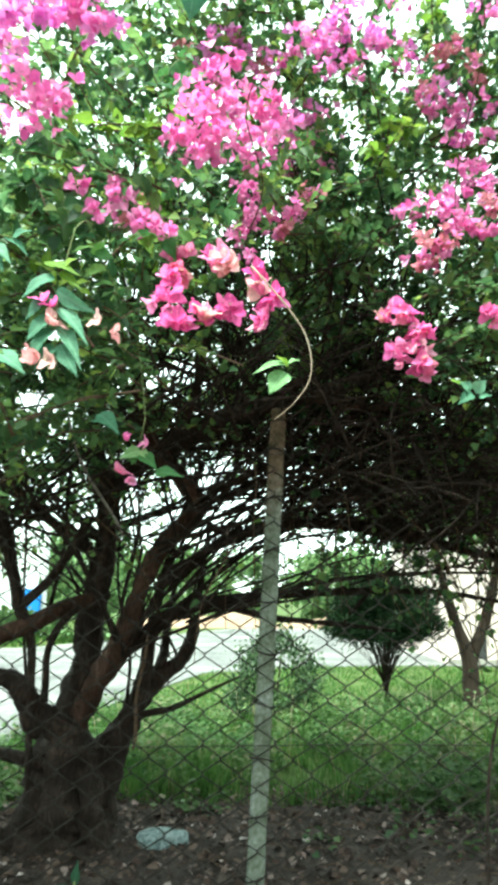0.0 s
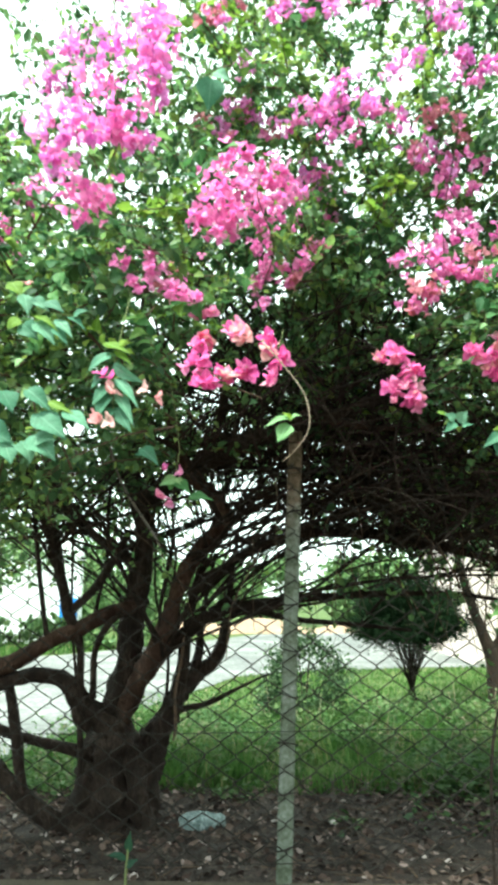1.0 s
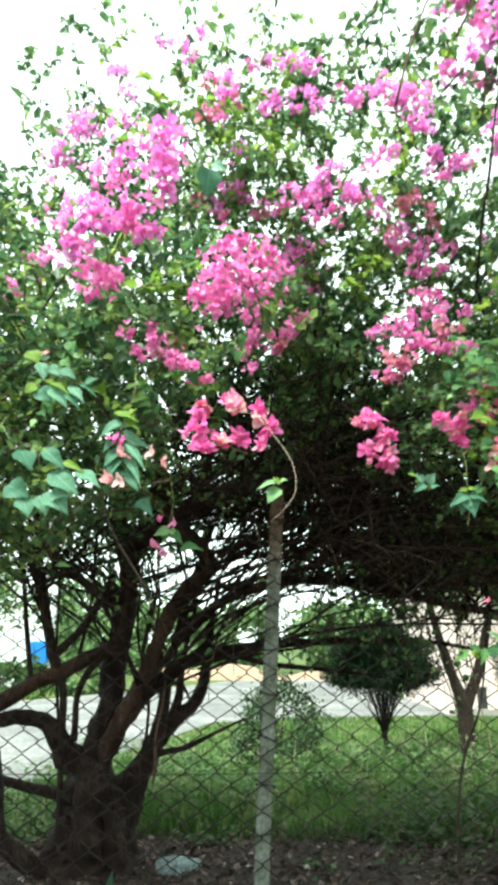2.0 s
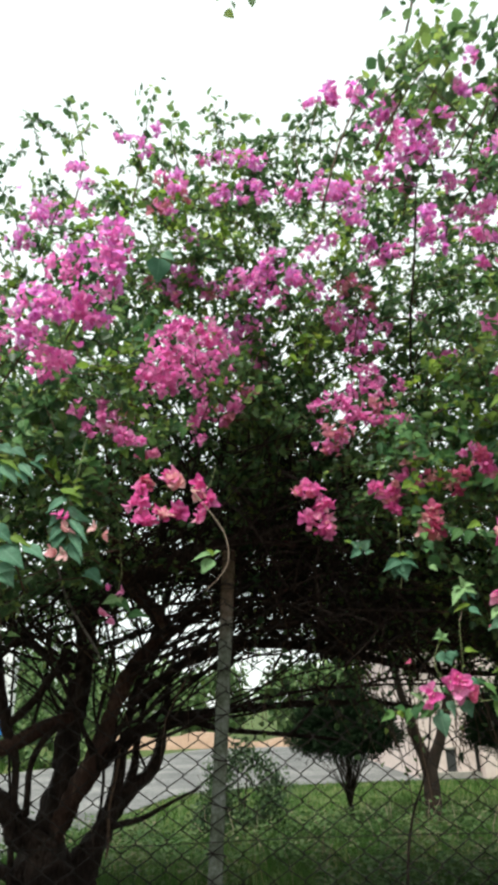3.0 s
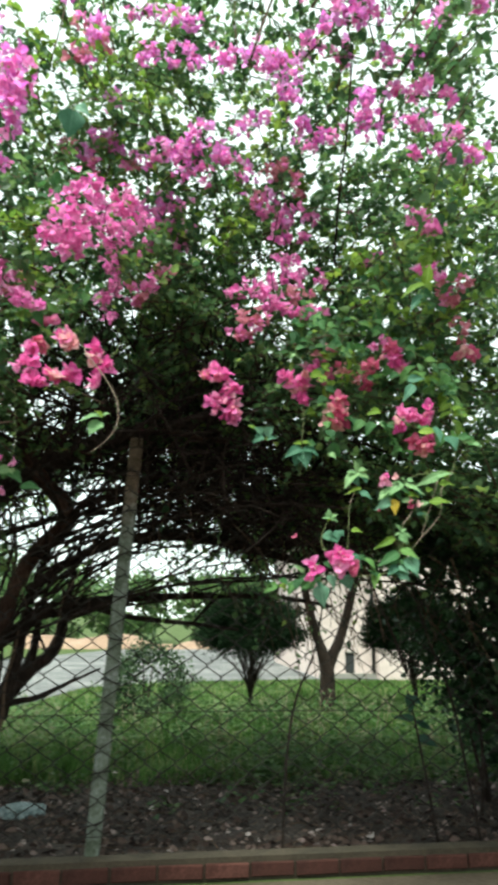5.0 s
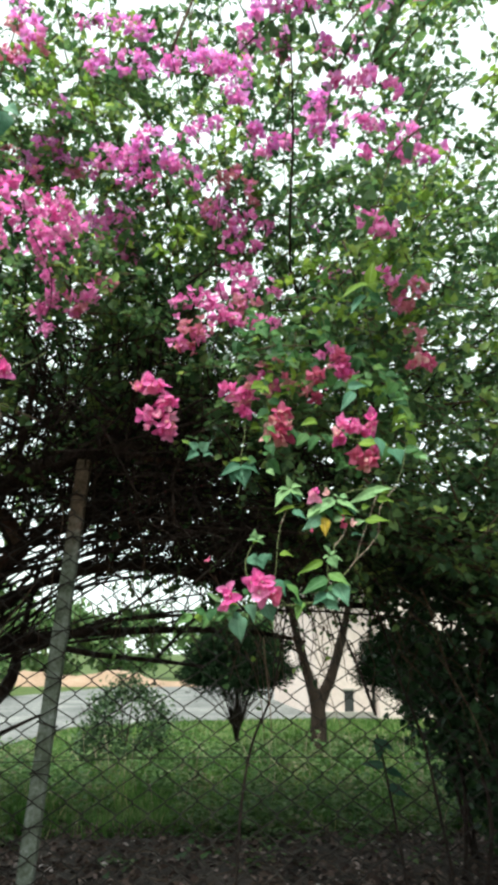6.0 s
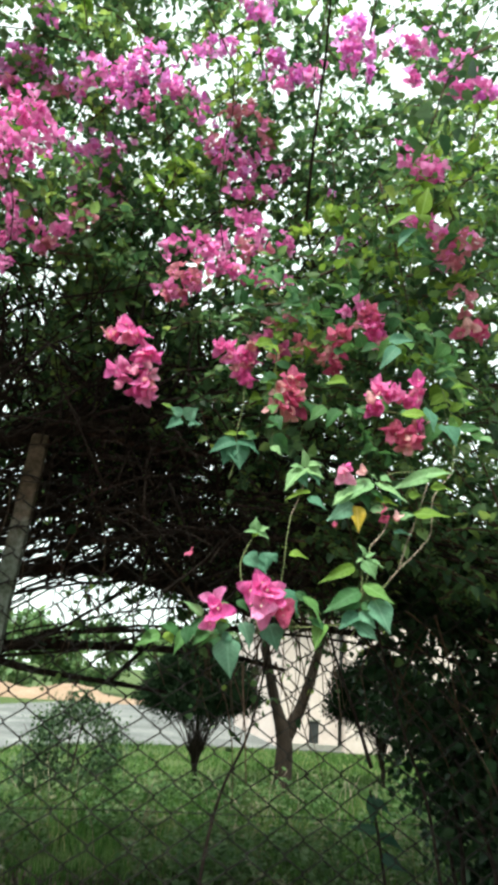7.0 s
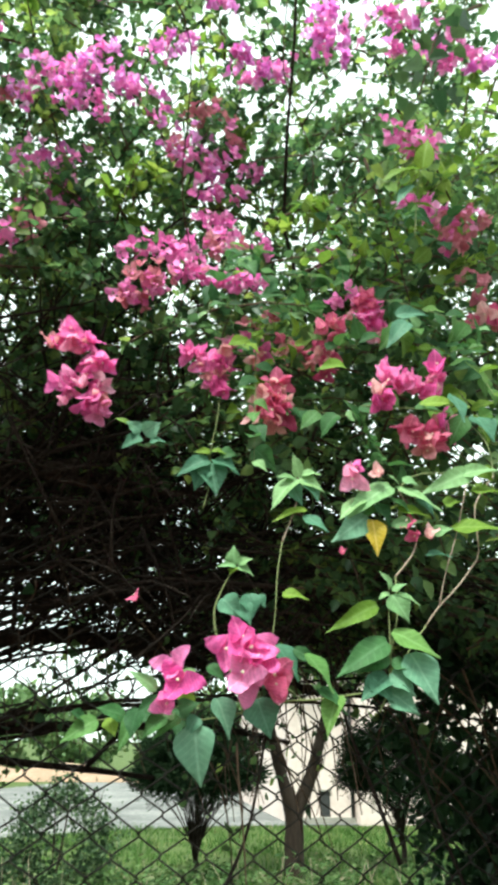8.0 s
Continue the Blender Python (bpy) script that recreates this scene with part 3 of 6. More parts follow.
limb("branch", BARK, [(-0.55, 3.95, 1.45, 0.034), (-0.2, 4.1, 1.72, 0.032), (0.21, 4.2, 1.86, 0.034), (0.58, 4.2, 1.86, 0.034), (0.95, 4.2, 1.80, 0.032), (1.59, 4.2, 1.66, 0.026), (2.2, 4.2, 1.62, 0.016)])
limb("branch", BARK_RED, [(0.05, 3.4, 2.38, 0.028), (0.30, 3.35, 2.58, 0.022), (0.42, 3.2, 2.85, 0.015), (0.38, 3.0, 3.3, 0.008)])
limb("branch", BARK_RED, [(0.30, 3.35, 2.45, 0.022), (0.62, 3.3, 2.38, 0.018), (1.0, 3.3, 2.40, 0.014), (1.5, 3.2, 2.6, 0.008)])
limb("branch", BARK_RED, [(-0.45, 3.85, 2.3, 0.03), (-0.30, 3.6, 2.6, 0.024), (-0.22, 3.4, 2.95, 0.014)])
# bare grey shoots hanging on the near side
limb("shoot", TWIG_GREY, [(-1.117, 2.70, 3.494, 0.0040), (-1.060, 2.70, 3.349, 0.0047), (-0.957, 2.70, 3.132, 0.0055), (-0.940, 2.70, 2.957, 0.0063), (-0.922, 2.70, 2.768, 0.0070)], "bare grey shoot")
limb("shoot", TWIG_GREY, [(-1.046, 3.30, 2.519, 0.0040), (-1.096, 3.30, 2.413, 0.0053), (-1.159, 3.30, 2.196, 0.0067), (-1.254, 3.30, 1.989, 0.0080)], "bare grey shoot")
limb("shoot", TWIG_GREY, [(-0.994, 3.30, 2.483, 0.0050), (-0.955, 3.30, 2.365, 0.0060), (-0.858, 3.30, 2.083, 0.0070), (-0.683, 3.30, 1.814, 0.0080), (-0.619, 3.30, 1.711, 0.0090)], "bare grey shoot")
# long slender shoots that fan out of the fork and arch over to the far side
fan = np.random.default_rng(27)
for k in range(14):
    u = k / 13
    a = Vector((-0.60 + 0.35 * fan.random(), 4.0 + 0.4 * fan.random(), 1.25 + 0.5 * fan.random()))
    b = Vector((0.1 + 1.9 * u + fan.normal(0, 0.1), 3.9 + 0.9 * fan.random(), 2.35 - 0.55 * u + fan.normal(0, 0.10)))
    rise = 0.10 + 0.25 * fan.random()
    w = fan.uniform(0.006, 0.011)
    limb("branch", BARK, [(*(a.lerp(b, v) + Vector((fan.normal(0, 0.02), fan.normal(0, 0.03), rise * math.sin(math.pi * v) * (1.3 - 0.6 * v) + fan.normal(0, 0.012)))), w * (1 - 0.7 * v)) for v in (0, 0.2, 0.4, 0.6, 0.8, 1)])


# the bunches of bracts: place and radius
# bunches high in the crown
BUNCHES = [(-0.55, 1.5, 3.19, 0.067), (-0.62, 1.42, 2.97, 0.087), (-0.63, 1.45, 2.85, 0.05), (-0.5, 1.42, 2.95, 0.063), (-0.57, 1.59, 2.76, 0.057), (-0.61, 1.52, 2.8, 0.041), (-1.05, 2.72, 4.58, 0.114), (-1.2, 2.7, 4.37, 0.06), (-1.1, 2.36, 3.36, 0.075), (-1.27, 2.39, 3.21, 0.063), (-1.25, 2.41, 3.13, 0.05), (-0.54, 1.61, 2.81, 0.04), (-1.19, 2.72, 4.33, 0.063), (-0.32, 1.33, 3.27, 0.038), (-0.28, 1.33, 3.21, 0.044), (-0.33, 1.33, 3.15, 0.059), (-0.28, 1.33, 3.11, 0.042), (-0.41, 1.33, 3.16, 0.044), (-0.29, 1.33, 3.05, 0.044), (-0.3, 1.33, 2.98, 0.027)]
BUNCHES += [(-0.41, 1.45, 3.02, 0.05), (-0.44, 1.45, 2.97, 0.056), (-0.38, 1.45, 2.91, 0.042), (-0.69, 2.1, 4.03, 0.044), (-0.7, 2.1, 4.34, 0.04), (-0.65, 2.1, 4.21, 0.026), (-0.57, 2.6, 5.12, 0.028), (-0.44, 2.6, 5.09, 0.031), (-0.4, 2.6, 5, 0.035), (-0.34, 2.6, 5.19, 0.028), (-0.1, 2, 4.17, 0.046), (-0.14, 2, 3.92, 0.023), (-0.12, 2, 4.1, 0.034), (0.03, 2.5, 4.81, 0.034), (0.13, 2.5, 4.84, 0.041), (0.22, 2.5, 4.83, 0.048), (0.31, 2.5, 4.83, 0.048), (0.36, 2.5, 4.78, 0.034), (0.26, 2.5, 4.59, 0.028), (0.26, 2.5, 4.49, 0.028)]
BUNCHES += [(0.35, 2.5, 4.58, 0.034), (0.39, 2.5, 4.48, 0.041), (0.09, 2.5, 4.48, 0.041), (0.14, 2.5, 4.53, 0.043), (0.55, 2.14, 4.17, 0.049), (0.61, 2.14, 4.24, 0.038), (-0.08, 2.55, 4.22, 0.045), (-0.21, 2.55, 3.84, 0.047), (-0.15, 2.55, 3.93, 0.042), (-0.04, 2.55, 3.88, 0.039), (0.11, 2.55, 3.83, 0.052), (-0.08, 2.55, 3.98, 0.029), (0.23, 2.42, 3.8, 0.057), (0.33, 2.42, 3.79, 0.069), (0.41, 2.42, 3.82, 0.041), (0.44, 2.42, 3.96, 0.057), (0.55, 2.42, 3.84, 0.058), (0.58, 2.42, 3.79, 0.036), (0.33, 2.42, 3.65, 0.035), (0.45, 2.42, 3.68, 0.041)]
BUNCHES += [(0.38, 2.42, 3.89, 0.039), (-0.1, 1.75, 3, 0.05), (-0.05, 1.75, 3.06, 0.036), (-0.14, 1.75, 2.87, 0.059), (-0.07, 1.75, 2.9, 0.055), (-0.21, 1.75, 2.82, 0.041), (-0.16, 1.75, 2.76, 0.057), (-0.08, 1.75, 2.8, 0.062), (-0.06, 2.15, 3.26, 0.055), (-0.04, 2.15, 3.1, 0.059), (0.06, 2.15, 3.24, 0.061), (0.09, 2.15, 3.16, 0.061), (0.04, 2.15, 3.3, 0.041), (0.04, 2.15, 3.04, 0.061), (0.17, 2.7, 3.59, 0.067), (0.24, 2.7, 3.68, 0.043), (0.33, 2.7, 3.6, 0.05), (0.21, 2.7, 3.48, 0.06), (0.31, 2.7, 3.48, 0.057), (0.35, 2.7, 3.37, 0.039)]
BUNCHES += [(0.18, 2.7, 3.38, 0.045), (0, 2.48, 3.09, 0.05), (0.02, 2.48, 2.98, 0.053), (-0.03, 2.48, 2.89, 0.038), (0.19, 2.48, 3, 0.04), (0, 2.48, 2.79, 0.029), (-0.21, 1.9, 2.49, 0.032), (-0.4, 1.9, 2.69, 0.026), (-0.44, 1.9, 2.73, 0.023), (0.57, 1.44, 4.09, 0.027), (0.66, 1.44, 4.19, 0.028), (0.69, 1.44, 4.13, 0.036), (0.78, 1.44, 4.17, 0.028), (0.82, 1.44, 4.12, 0.029), (0.93, 1.44, 4.08, 0.034), (0.94, 1.44, 4.02, 0.028), (0.79, 1.44, 3.93, 0.027), (0.88, 1.44, 4.02, 0.021), (0.92, 1.35, 3.8, 0.032), (0.93, 1.35, 3.73, 0.026)]
BUNCHES += [(1.02, 1.35, 3.84, 0.037), (1.06, 1.35, 3.76, 0.045), (1.02, 1.35, 3.69, 0.037), (1.16, 1.35, 3.89, 0.028), (0.96, 1.35, 3.69, 0.022), (0.88, 1.35, 3.65, 0.026), (0.88, 1.6, 3.76, 0.033), (1.01, 1.6, 3.79, 0.024), (1.03, 1.6, 3.73, 0.023), (0.87, 1.6, 3.82, 0.021), (0.73, 2.14, 4.23, 0.05), (0.78, 2.14, 4.17, 0.05), (0.83, 2.14, 4.22, 0.047), (0.9, 2.14, 4.22, 0.047), (0.9, 2.14, 4.12, 0.047), (0.68, 2.14, 4.26, 0.04), (0.86, 2.14, 4.04, 0.034), (0.91, 2.14, 4, 0.031), (1.19, 1.5, 3.67, 0.031), (1.3, 1.5, 3.69, 0.032)]
BUNCHES += [(1.31, 1.5, 3.5, 0.034), (1.36, 1.5, 3.55, 0.023), (1.2, 1.5, 3.51, 0.026), (1.44, 1.5, 3.48, 0.028), (1.31, 2.15, 4.07, 0.047), (1.32, 2.15, 3.99, 0.062), (1.3, 2.15, 3.9, 0.047), (1.37, 2.15, 3.95, 0.036), (1.36, 2.15, 3.81, 0.028), (1.46, 1.9, 3.7, 0.044), (1.52, 1.9, 3.68, 0.038), (1.47, 1.9, 3.49, 0.037), (1.61, 1.9, 3.59, 0.027), (1.64, 1.9, 3.54, 0.036), (1.68, 1.9, 3.66, 0.037), (1.78, 1.9, 3.56, 0.037), (1.73, 1.9, 3.54, 0.027), (1.25, 1.33, 4.08, 0.034), (1.34, 1.33, 4.04, 0.023), (1.42, 1.33, 3.98, 0.027)]
BUNCHES += [(1.32, 1.33, 4.27, 0.021), (1.36, 1.33, 3.74, 0.037), (1.57, 1.33, 3.86, 0.034), (1.54, 1.33, 3.82, 0.021), (1.44, 1.33, 4.07, 0.019), (0.72, 2.35, 4, 0.042), (0.79, 2.35, 4.03, 0.029), (0.67, 2.35, 3.94, 0.036), (1.01, 2.35, 3.99, 0.043), (1.04, 2.35, 3.89, 0.049), (1.12, 2.35, 3.94, 0.043), (1, 2.35, 4.03, 0.036), (1.18, 2.35, 3.96, 0.03), (0.69, 2.5, 3.75, 0.047), (0.84, 2.5, 3.62, 0.047), (0.91, 2.5, 3.55, 0.055), (0.94, 2.5, 3.48, 0.055), (0.92, 2.5, 3.36, 0.042), (0.81, 2.5, 3.54, 0.036), (1.08, 2.5, 3.5, 0.03)]
BUNCHES += [(0.98, 2.5, 3.23, 0.029), (1.04, 2.5, 3.37, 0.023), (1.5, 1.95, 3.18, 0.031), (1.53, 1.95, 3.15, 0.043), (1.58, 1.95, 3.16, 0.031), (1.46, 1.95, 3.2, 0.026), (1.6, 3.05, 3.59, 0.061), (1.68, 3.05, 3.63, 0.034), (1.5, 3.05, 3.94, 0.035), (1.53, 2, 2.94, 0.037), (1.6, 2, 2.91, 0.026), (0.96, 2.5, 3.18, 0.035), (0.88, 2.5, 3.1, 0.041), (1.13, 2.5, 3.13, 0.026), (1.02, 2.5, 3.16, 0.029), (0.9, 2.5, 3.23, 0.025), (0.69, 2.4, 2.97, 0.044), (0.64, 2.4, 2.95, 0.032), (0.78, 2.4, 2.98, 0.027), (0.83, 2.4, 2.92, 0.052)]
BUNCHES += [(0.87, 2.4, 2.88, 0.034), (0.96, 2.4, 3.04, 0.034), (1.03, 2.4, 2.87, 0.027), (1.09, 2.4, 2.87, 0.03), (0.95, 2.4, 2.88, 0.033), (1.25, 1.95, 2.52, 0.028), (1.33, 1.95, 2.43, 0.026)]
# bunches that hang low in front
BUNCHES += [(0.52, 2.12, 2.39, 0.03), (0.49, 2.14, 2.37, 0.02), (0.555, 2.14, 2.38, 0.024), (0.6, 2.13, 2.325, 0.03), (0.53, 2.13, 2.25, 0.045), (0.585, 2.14, 2.235, 0.045), (0.605, 2.14, 2.19, 0.024), (0.862, 2.17, 2.398, 0.02), (0.895, 2.17, 2.385, 0.022), (0.965, 2.17, 2.445, 0.034), (0.945, 2.17, 2.375, 0.028), (0.925, 2.17, 2.335, 0.028), (0.955, 2.17, 2.3, 0.02), (1.06, 2.17, 2.42, 0.026), (1.31, 1.95, 2.415, 0.016), (1.369, 1.95, 2.394, 0.016), (1.33, 1.95, 2.463, 0.018), (1.22, 1.66, 2.04, 0.024), (1.25, 1.66, 2.065, 0.026), (1.3, 1.66, 2.065, 0.026)]
BUNCHES += [(1.335, 1.66, 2.085, 0.026), (1.375, 1.7, 2, 0.02), (0.05, 1.5, 2.19, 0.022), (0.075, 1.5, 2.14, 0.024), (0.06, 1.5, 2.09, 0.020), (-0.02, 1.42, 2.2, 0.020), (-0.07, 1.42, 2.2, 0.014), (-0.165, 1.45, 2.17, 0.016), (-0.19, 1.45, 2.12, 0.024), (-0.09, 1.45, 2.07, 0.024), (-0.155, 1.45, 2.05, 0.018), (-0.02, 1.45, 2.09, 0.010), (-0.5, 1.75, 2.645, 0.02), (-0.39, 1.78, 2.62, 0.022), (-0.3, 1.8, 2.55, 0.034), (-0.44, 1.75, 2.55, 0.018), (-0.25, 1.8, 2.52, 0.022)]
# older, faded bunches
FADED_BUNCHES = [(-0.21, 2, 4.18, 0.028), (-0.1, 2, 4.06, 0.034), (-0.19, 2, 3.97, 0.046), (-0.15, 2.55, 3.75, 0.038), (0.05, 2.55, 3.78, 0.031), (-0.31, 2.55, 3.86, 0.031), (0.15, 2.48, 2.91, 0.038), (0.25, 2.48, 3.09, 0.036), (-0.38, 2, 2.66, 0.037), (-0.32, 2, 2.7, 0.025), (0.85, 2.5, 3.78, 0.039), (0.92, 2.5, 3.85, 0.037), (0.98, 2.5, 3.76, 0.037), (1.01, 2.5, 3.66, 0.03), (0.77, 2.5, 3.58, 0.032), (0.7, 2.25, 2.7, 0.055), (0.75, 2.25, 2.74, 0.049), (0.66, 2.25, 2.66, 0.041), (0.94, 2.25, 2.88, 0.04), (1.6, 1.95, 2.84, 0.047)]
FADED_BUNCHES += [(1.62, 1.95, 2.76, 0.039), (1.7, 1.95, 2.86, 0.034), (1.69, 1.95, 2.48, 0.036), (1.66, 1.95, 2.61, 0.029), (1.3, 1.95, 2.47, 0.043), (1.22, 1.95, 2.4, 0.033), (1.14, 2.15, 2.45, 0.03), (1.19, 2.15, 2.42, 0.034), (1.25, 2.15, 2.45, 0.03), (1.25, 2.15, 2.39, 0.02), (1.085, 2.15, 2.545, 0.02), (1.025, 2.15, 2.5, 0.018), (1.085, 2.03, 2.25, 0.02), (1.04, 2.03, 2.2, 0.03), (1.08, 2.03, 2.19, 0.034), (1.04, 2.03, 2.145, 0.024), (1.085, 2.03, 2.15, 0.02), (1.327, 1.7, 1.963, 0.03), (1.29, 1.7, 1.97, 0.016), (-0.165, 1.55, 2.25, 0.026)]


# canopy shape: top, front and underside as functions of place
def canopy_top(x):
    return np.interp(x, [-3.2, -2.2, -1.5, -0.9, 0.2, 0.8, 1.4, 2.2, 3.2, 4.5], [4.4, 5.0, 5.3, 5.65, 5.95, 5.7, 6.2, 6.35, 5.8, 4.6])


FACE = np.array([b[:3] for b in BUNCHES + FADED_BUNCHES if b[1] > 1.7])


def canopy_front(x, z):
    """The face of the crown: the bunches of bracts sit on it."""
    base = np.interp(z, [1.3, 2.0, 2.6, 3.2, 4.0, 5.0, 6.0], [2.0, 2.0, 2.0, 2.2, 2.4, 2.5, 2.45])
    near = np.clip((-x - 0.3) / 0.5, 0, 1) * np.clip((3.2 - z) / 0.6, 0, 1)
    w = np.exp(-((FACE[:, 0] - x) ** 2 + (FACE[:, 2] - z) ** 2) / 0.08)
    return (np.dot(w, FACE[:, 1]) + 0.4 * (base - 0.4 * near)) / (w.sum() + 0.4)


def canopy_under(x, y):
    """Height of the crown's underside: it hangs low at both sides and is hollow in the middle."""
    front = np.interp(x, [-3, -1.4, -0.7, -0.35, -0.1, 0.35, 0.7, 1.0, 1.5, 2.1, 2.5, 4], [1.5, 1.85, 2.05, 2.45, 2.85, 2.95, 2.72, 2.15, 1.85, 1.75, 1.4, 0.8])
    inner = np.interp(x, [-3, -1.4, -0.6, 0.2, 0.8, 1.8, 2.2, 2.6, 4], [1.3, 2.0, 2.35, 2.2, 2.0, 1.85, 1.8, 1.5, 1.0])
    u = np.clip((y - 2.7) / 0.8, 0, 1)
    return front * (1 - u) + inner * u


def canopy_twigs(n, seed):
    r = np.random.default_rng(seed)
    out = []
    while len(out) < n:
        x = r.uniform(-3.0, 4.3)
        z = r.uniform(0.4, 6.4)
        t = canopy_top(x) + 0.35 * noise.noise(Vector((x * 1.9, 0, 5))) + r.normal(0, 0.12)
        y0 = canopy_front(x, z)
        y = y0 + 0.04 + abs(r.normal(0, 0.9)) if r.random() < 0.7 else r.uniform(y0, 5.4)
        if y > 5.4 or z > t or z < canopy_under(x, y):
            continue
        nz = noise.noise(Vector((x * 1.6, y * 1.3, z * 1.6))) + 0.5 * noise.noise(Vector((x * 4, y * 3, z * 4)))
        thin = np.clip((z - (t - 2.2)) / 2.2, 0, 1) * (0.85 if x > 1.15 else 1)
        if nz < -0.30 + 0.25 * thin or r.random() < 0.72 * thin:
            continue
        if x > 0.85 and z > 3.0 and r.random() < 0.33:
            continue
        if -1.4 < x < 0.1 and 2.2 < z < 3.8 and r.random() < 0.28:
            continue
        out.append((x, y, z))
    out = np.array(out)
    # the crest is lower at the front of the middle
    return out[(out[:, 0] > 0.65) | (out[:, 2] < 5.42 + 0.7 * np.clip(out[:, 1] - 2.6, 0, 1))]


def grow_foliage(seeds, seed, leaves_per, length, droop):
    """Twigs that arch out from the middle of the tree, with leaves set alternately along them."""
    r = np.random.default_rng(seed)
    lines, pos, along, up, size = [], [], [], [], []
    for p in seeds:
        c = np.array([0.2, 4.0, 2.6])
        d = (p - c) / max(np.linalg.norm(p - c), 0.1) + r.normal(0, 0.65 + 0.5 * np.clip((p[2] - 3.8) / 1.0, 0, 1), 3) + np.array([0, -0.15, 0.25 - 0.35 * np.clip((p[2] - 4.2) / 1.0, 0, 1)])
        d /= np.linalg.norm(d)
        ln = length * r.uniform(0.6, 1.4)
        pts = [p + d * ln * (u - 0.6) + np.array([0, 0, -1.0]) * droop * ln * u * u for u in (0, 0.35, 0.7, 1.0)]
        lines.append((pts, [0.006, 0.004, 0.003, 0.0015]))
        m = max(3, int(leaves_per * r.uniform(0.6, 1.4)))
        for k in range(m):
            u = (k + r.random()) / m
            q = p + d * ln * (u - 0.6) + np.array([0, 0, -1.0]) * droop * ln * u * u
            a = d * 0.5 + r.normal(0, 0.8, 3) + np.array([0, 0, -0.25])
            pos.append(q + r.normal(0, 0.012, 3))
            along.append(a)
            up.append(r.normal(0, 0.55, 3) + np.array([0, -0.35, 0.9]))
            size.append(0.050 * r.uniform(0.55, 1.3))
    return lines, pos, along, up, size


seeds = canopy_twigs(3900, 11)
def hollow(x):
    return np.interp(x, [-2.5, -1.3, -0.7, 0.1, 0.45, 1.0, 2.0, 3.0], [1.9, 1.98, 2.15, 2.2, 1.9, 1.72, 1.62, 1.4])


more = np.random.default_rng(14)
low_back = np.stack([more.uniform(-2.4, 3.2, 120), more.uniform(4.2, 6.0, 120), more.uniform(1.85, 2.7, 120)], 1)
side = np.stack([more.uniform(-2.9, -0.5, 215), more.uniform(2.9, 5.2, 215), more.uniform(2.2, 2.85, 215)], 1)
thicket = np.stack([more.normal(0.3, 0.75, 150), more.uniform(3.7, 5.4, 150), more.uniform(2.6, 3.5, 150)], 1)
low_right = np.stack([more.uniform(1.75, 3.2, 260), more.uniform(3.2, 5.0, 260), more.uniform(1.85, 2.5, 260)], 1)
left_front = np.stack([more.uniform(-1.7, -0.45, 115), more.uniform(1.75, 3.2, 115), more.uniform(2.4, 3.1, 115)], 1)
band = np.stack([more.uniform(1.0, 2.2, 50), more.uniform(3.9, 5.7, 50), more.uniform(1.95, 2.65, 50)], 1)
behind = np.stack([more.uniform(0.3, 1.8, 220), more.uniform(3.2, 5.4, 220), more.uniform(2.75, 3.7, 220)], 1)
near_top = np.stack([more.uniform(0.95, 1.6, 26), more.uniform(1.2, 1.7, 26), more.uniform(3.6, 4.35, 26)], 1)
near_left = np.stack([more.uniform(-0.75, -0.3, 8), more.uniform(1.5, 1.95, 8), more.uniform(2.75, 3.4, 8)], 1)
upper_mid = np.stack([more.uniform(-0.2, 0.75, 120), more.uniform(3.4, 5.2, 120), more.uniform(2.65, 3.6, 120)], 1)
right_fill = np.stack([more.uniform(1.3, 2.7, 170), more.uniform(2.7, 5.0, 170), more.uniform(2.1, 3.3, 170)], 1)
inside = np.concatenate([right_fill, near_left, upper_mid, near_top, band, behind, low_back, side, thicket, low_right, left_front])
seeds = np.concatenate([seeds, inside[inside[:, 2] > hollow(inside[:, 0]) + 0.12]])
lines, pos, along, up, size = grow_foliage(seeds, 12, 28, 0.42, 0.35)
part("twig", joined_tubes("twig", lines, TWIG, 3, 1), TWIG, tree, "fine brown twigs", "stuff")
part("foliage", scatter("foliage", LEAF_T, LEAF_F, pos, along, up, size, LEAF), LEAF, tree, "dense small green leaves, some yellow-green", "stuff")

# young yellow-green shoots in loose patches over the outside of the crown
fresh = np.array([p + np.array([0, -0.10, 0.05]) for p in canopy_twigs(1500, 17) if p[1] < 3.4 and p[2] > 2.6 and noise.noise(Vector(p) * 1.9) > 0.16])
lines, pos, along, up, size = grow_foliage(fresh, 18, 17, 0.36, 0.2)
size = [q * 1.15 for q in size]
part("twig", joined_tubes("twig", lines, TWIG, 3, 1), TWIG, tree, "fine green twigs", "stuff")
part("foliage", scatter("foliage", LEAF_T, LEAF_F, pos, along, up, size, LEAF_YOUNG), LEAF_YOUNG, tree, "patches of young yellow-green leaves", "stuff")

# bare dead wood that fills the hollow of the crown
r = np.random.default_rng(22)
tangle = []
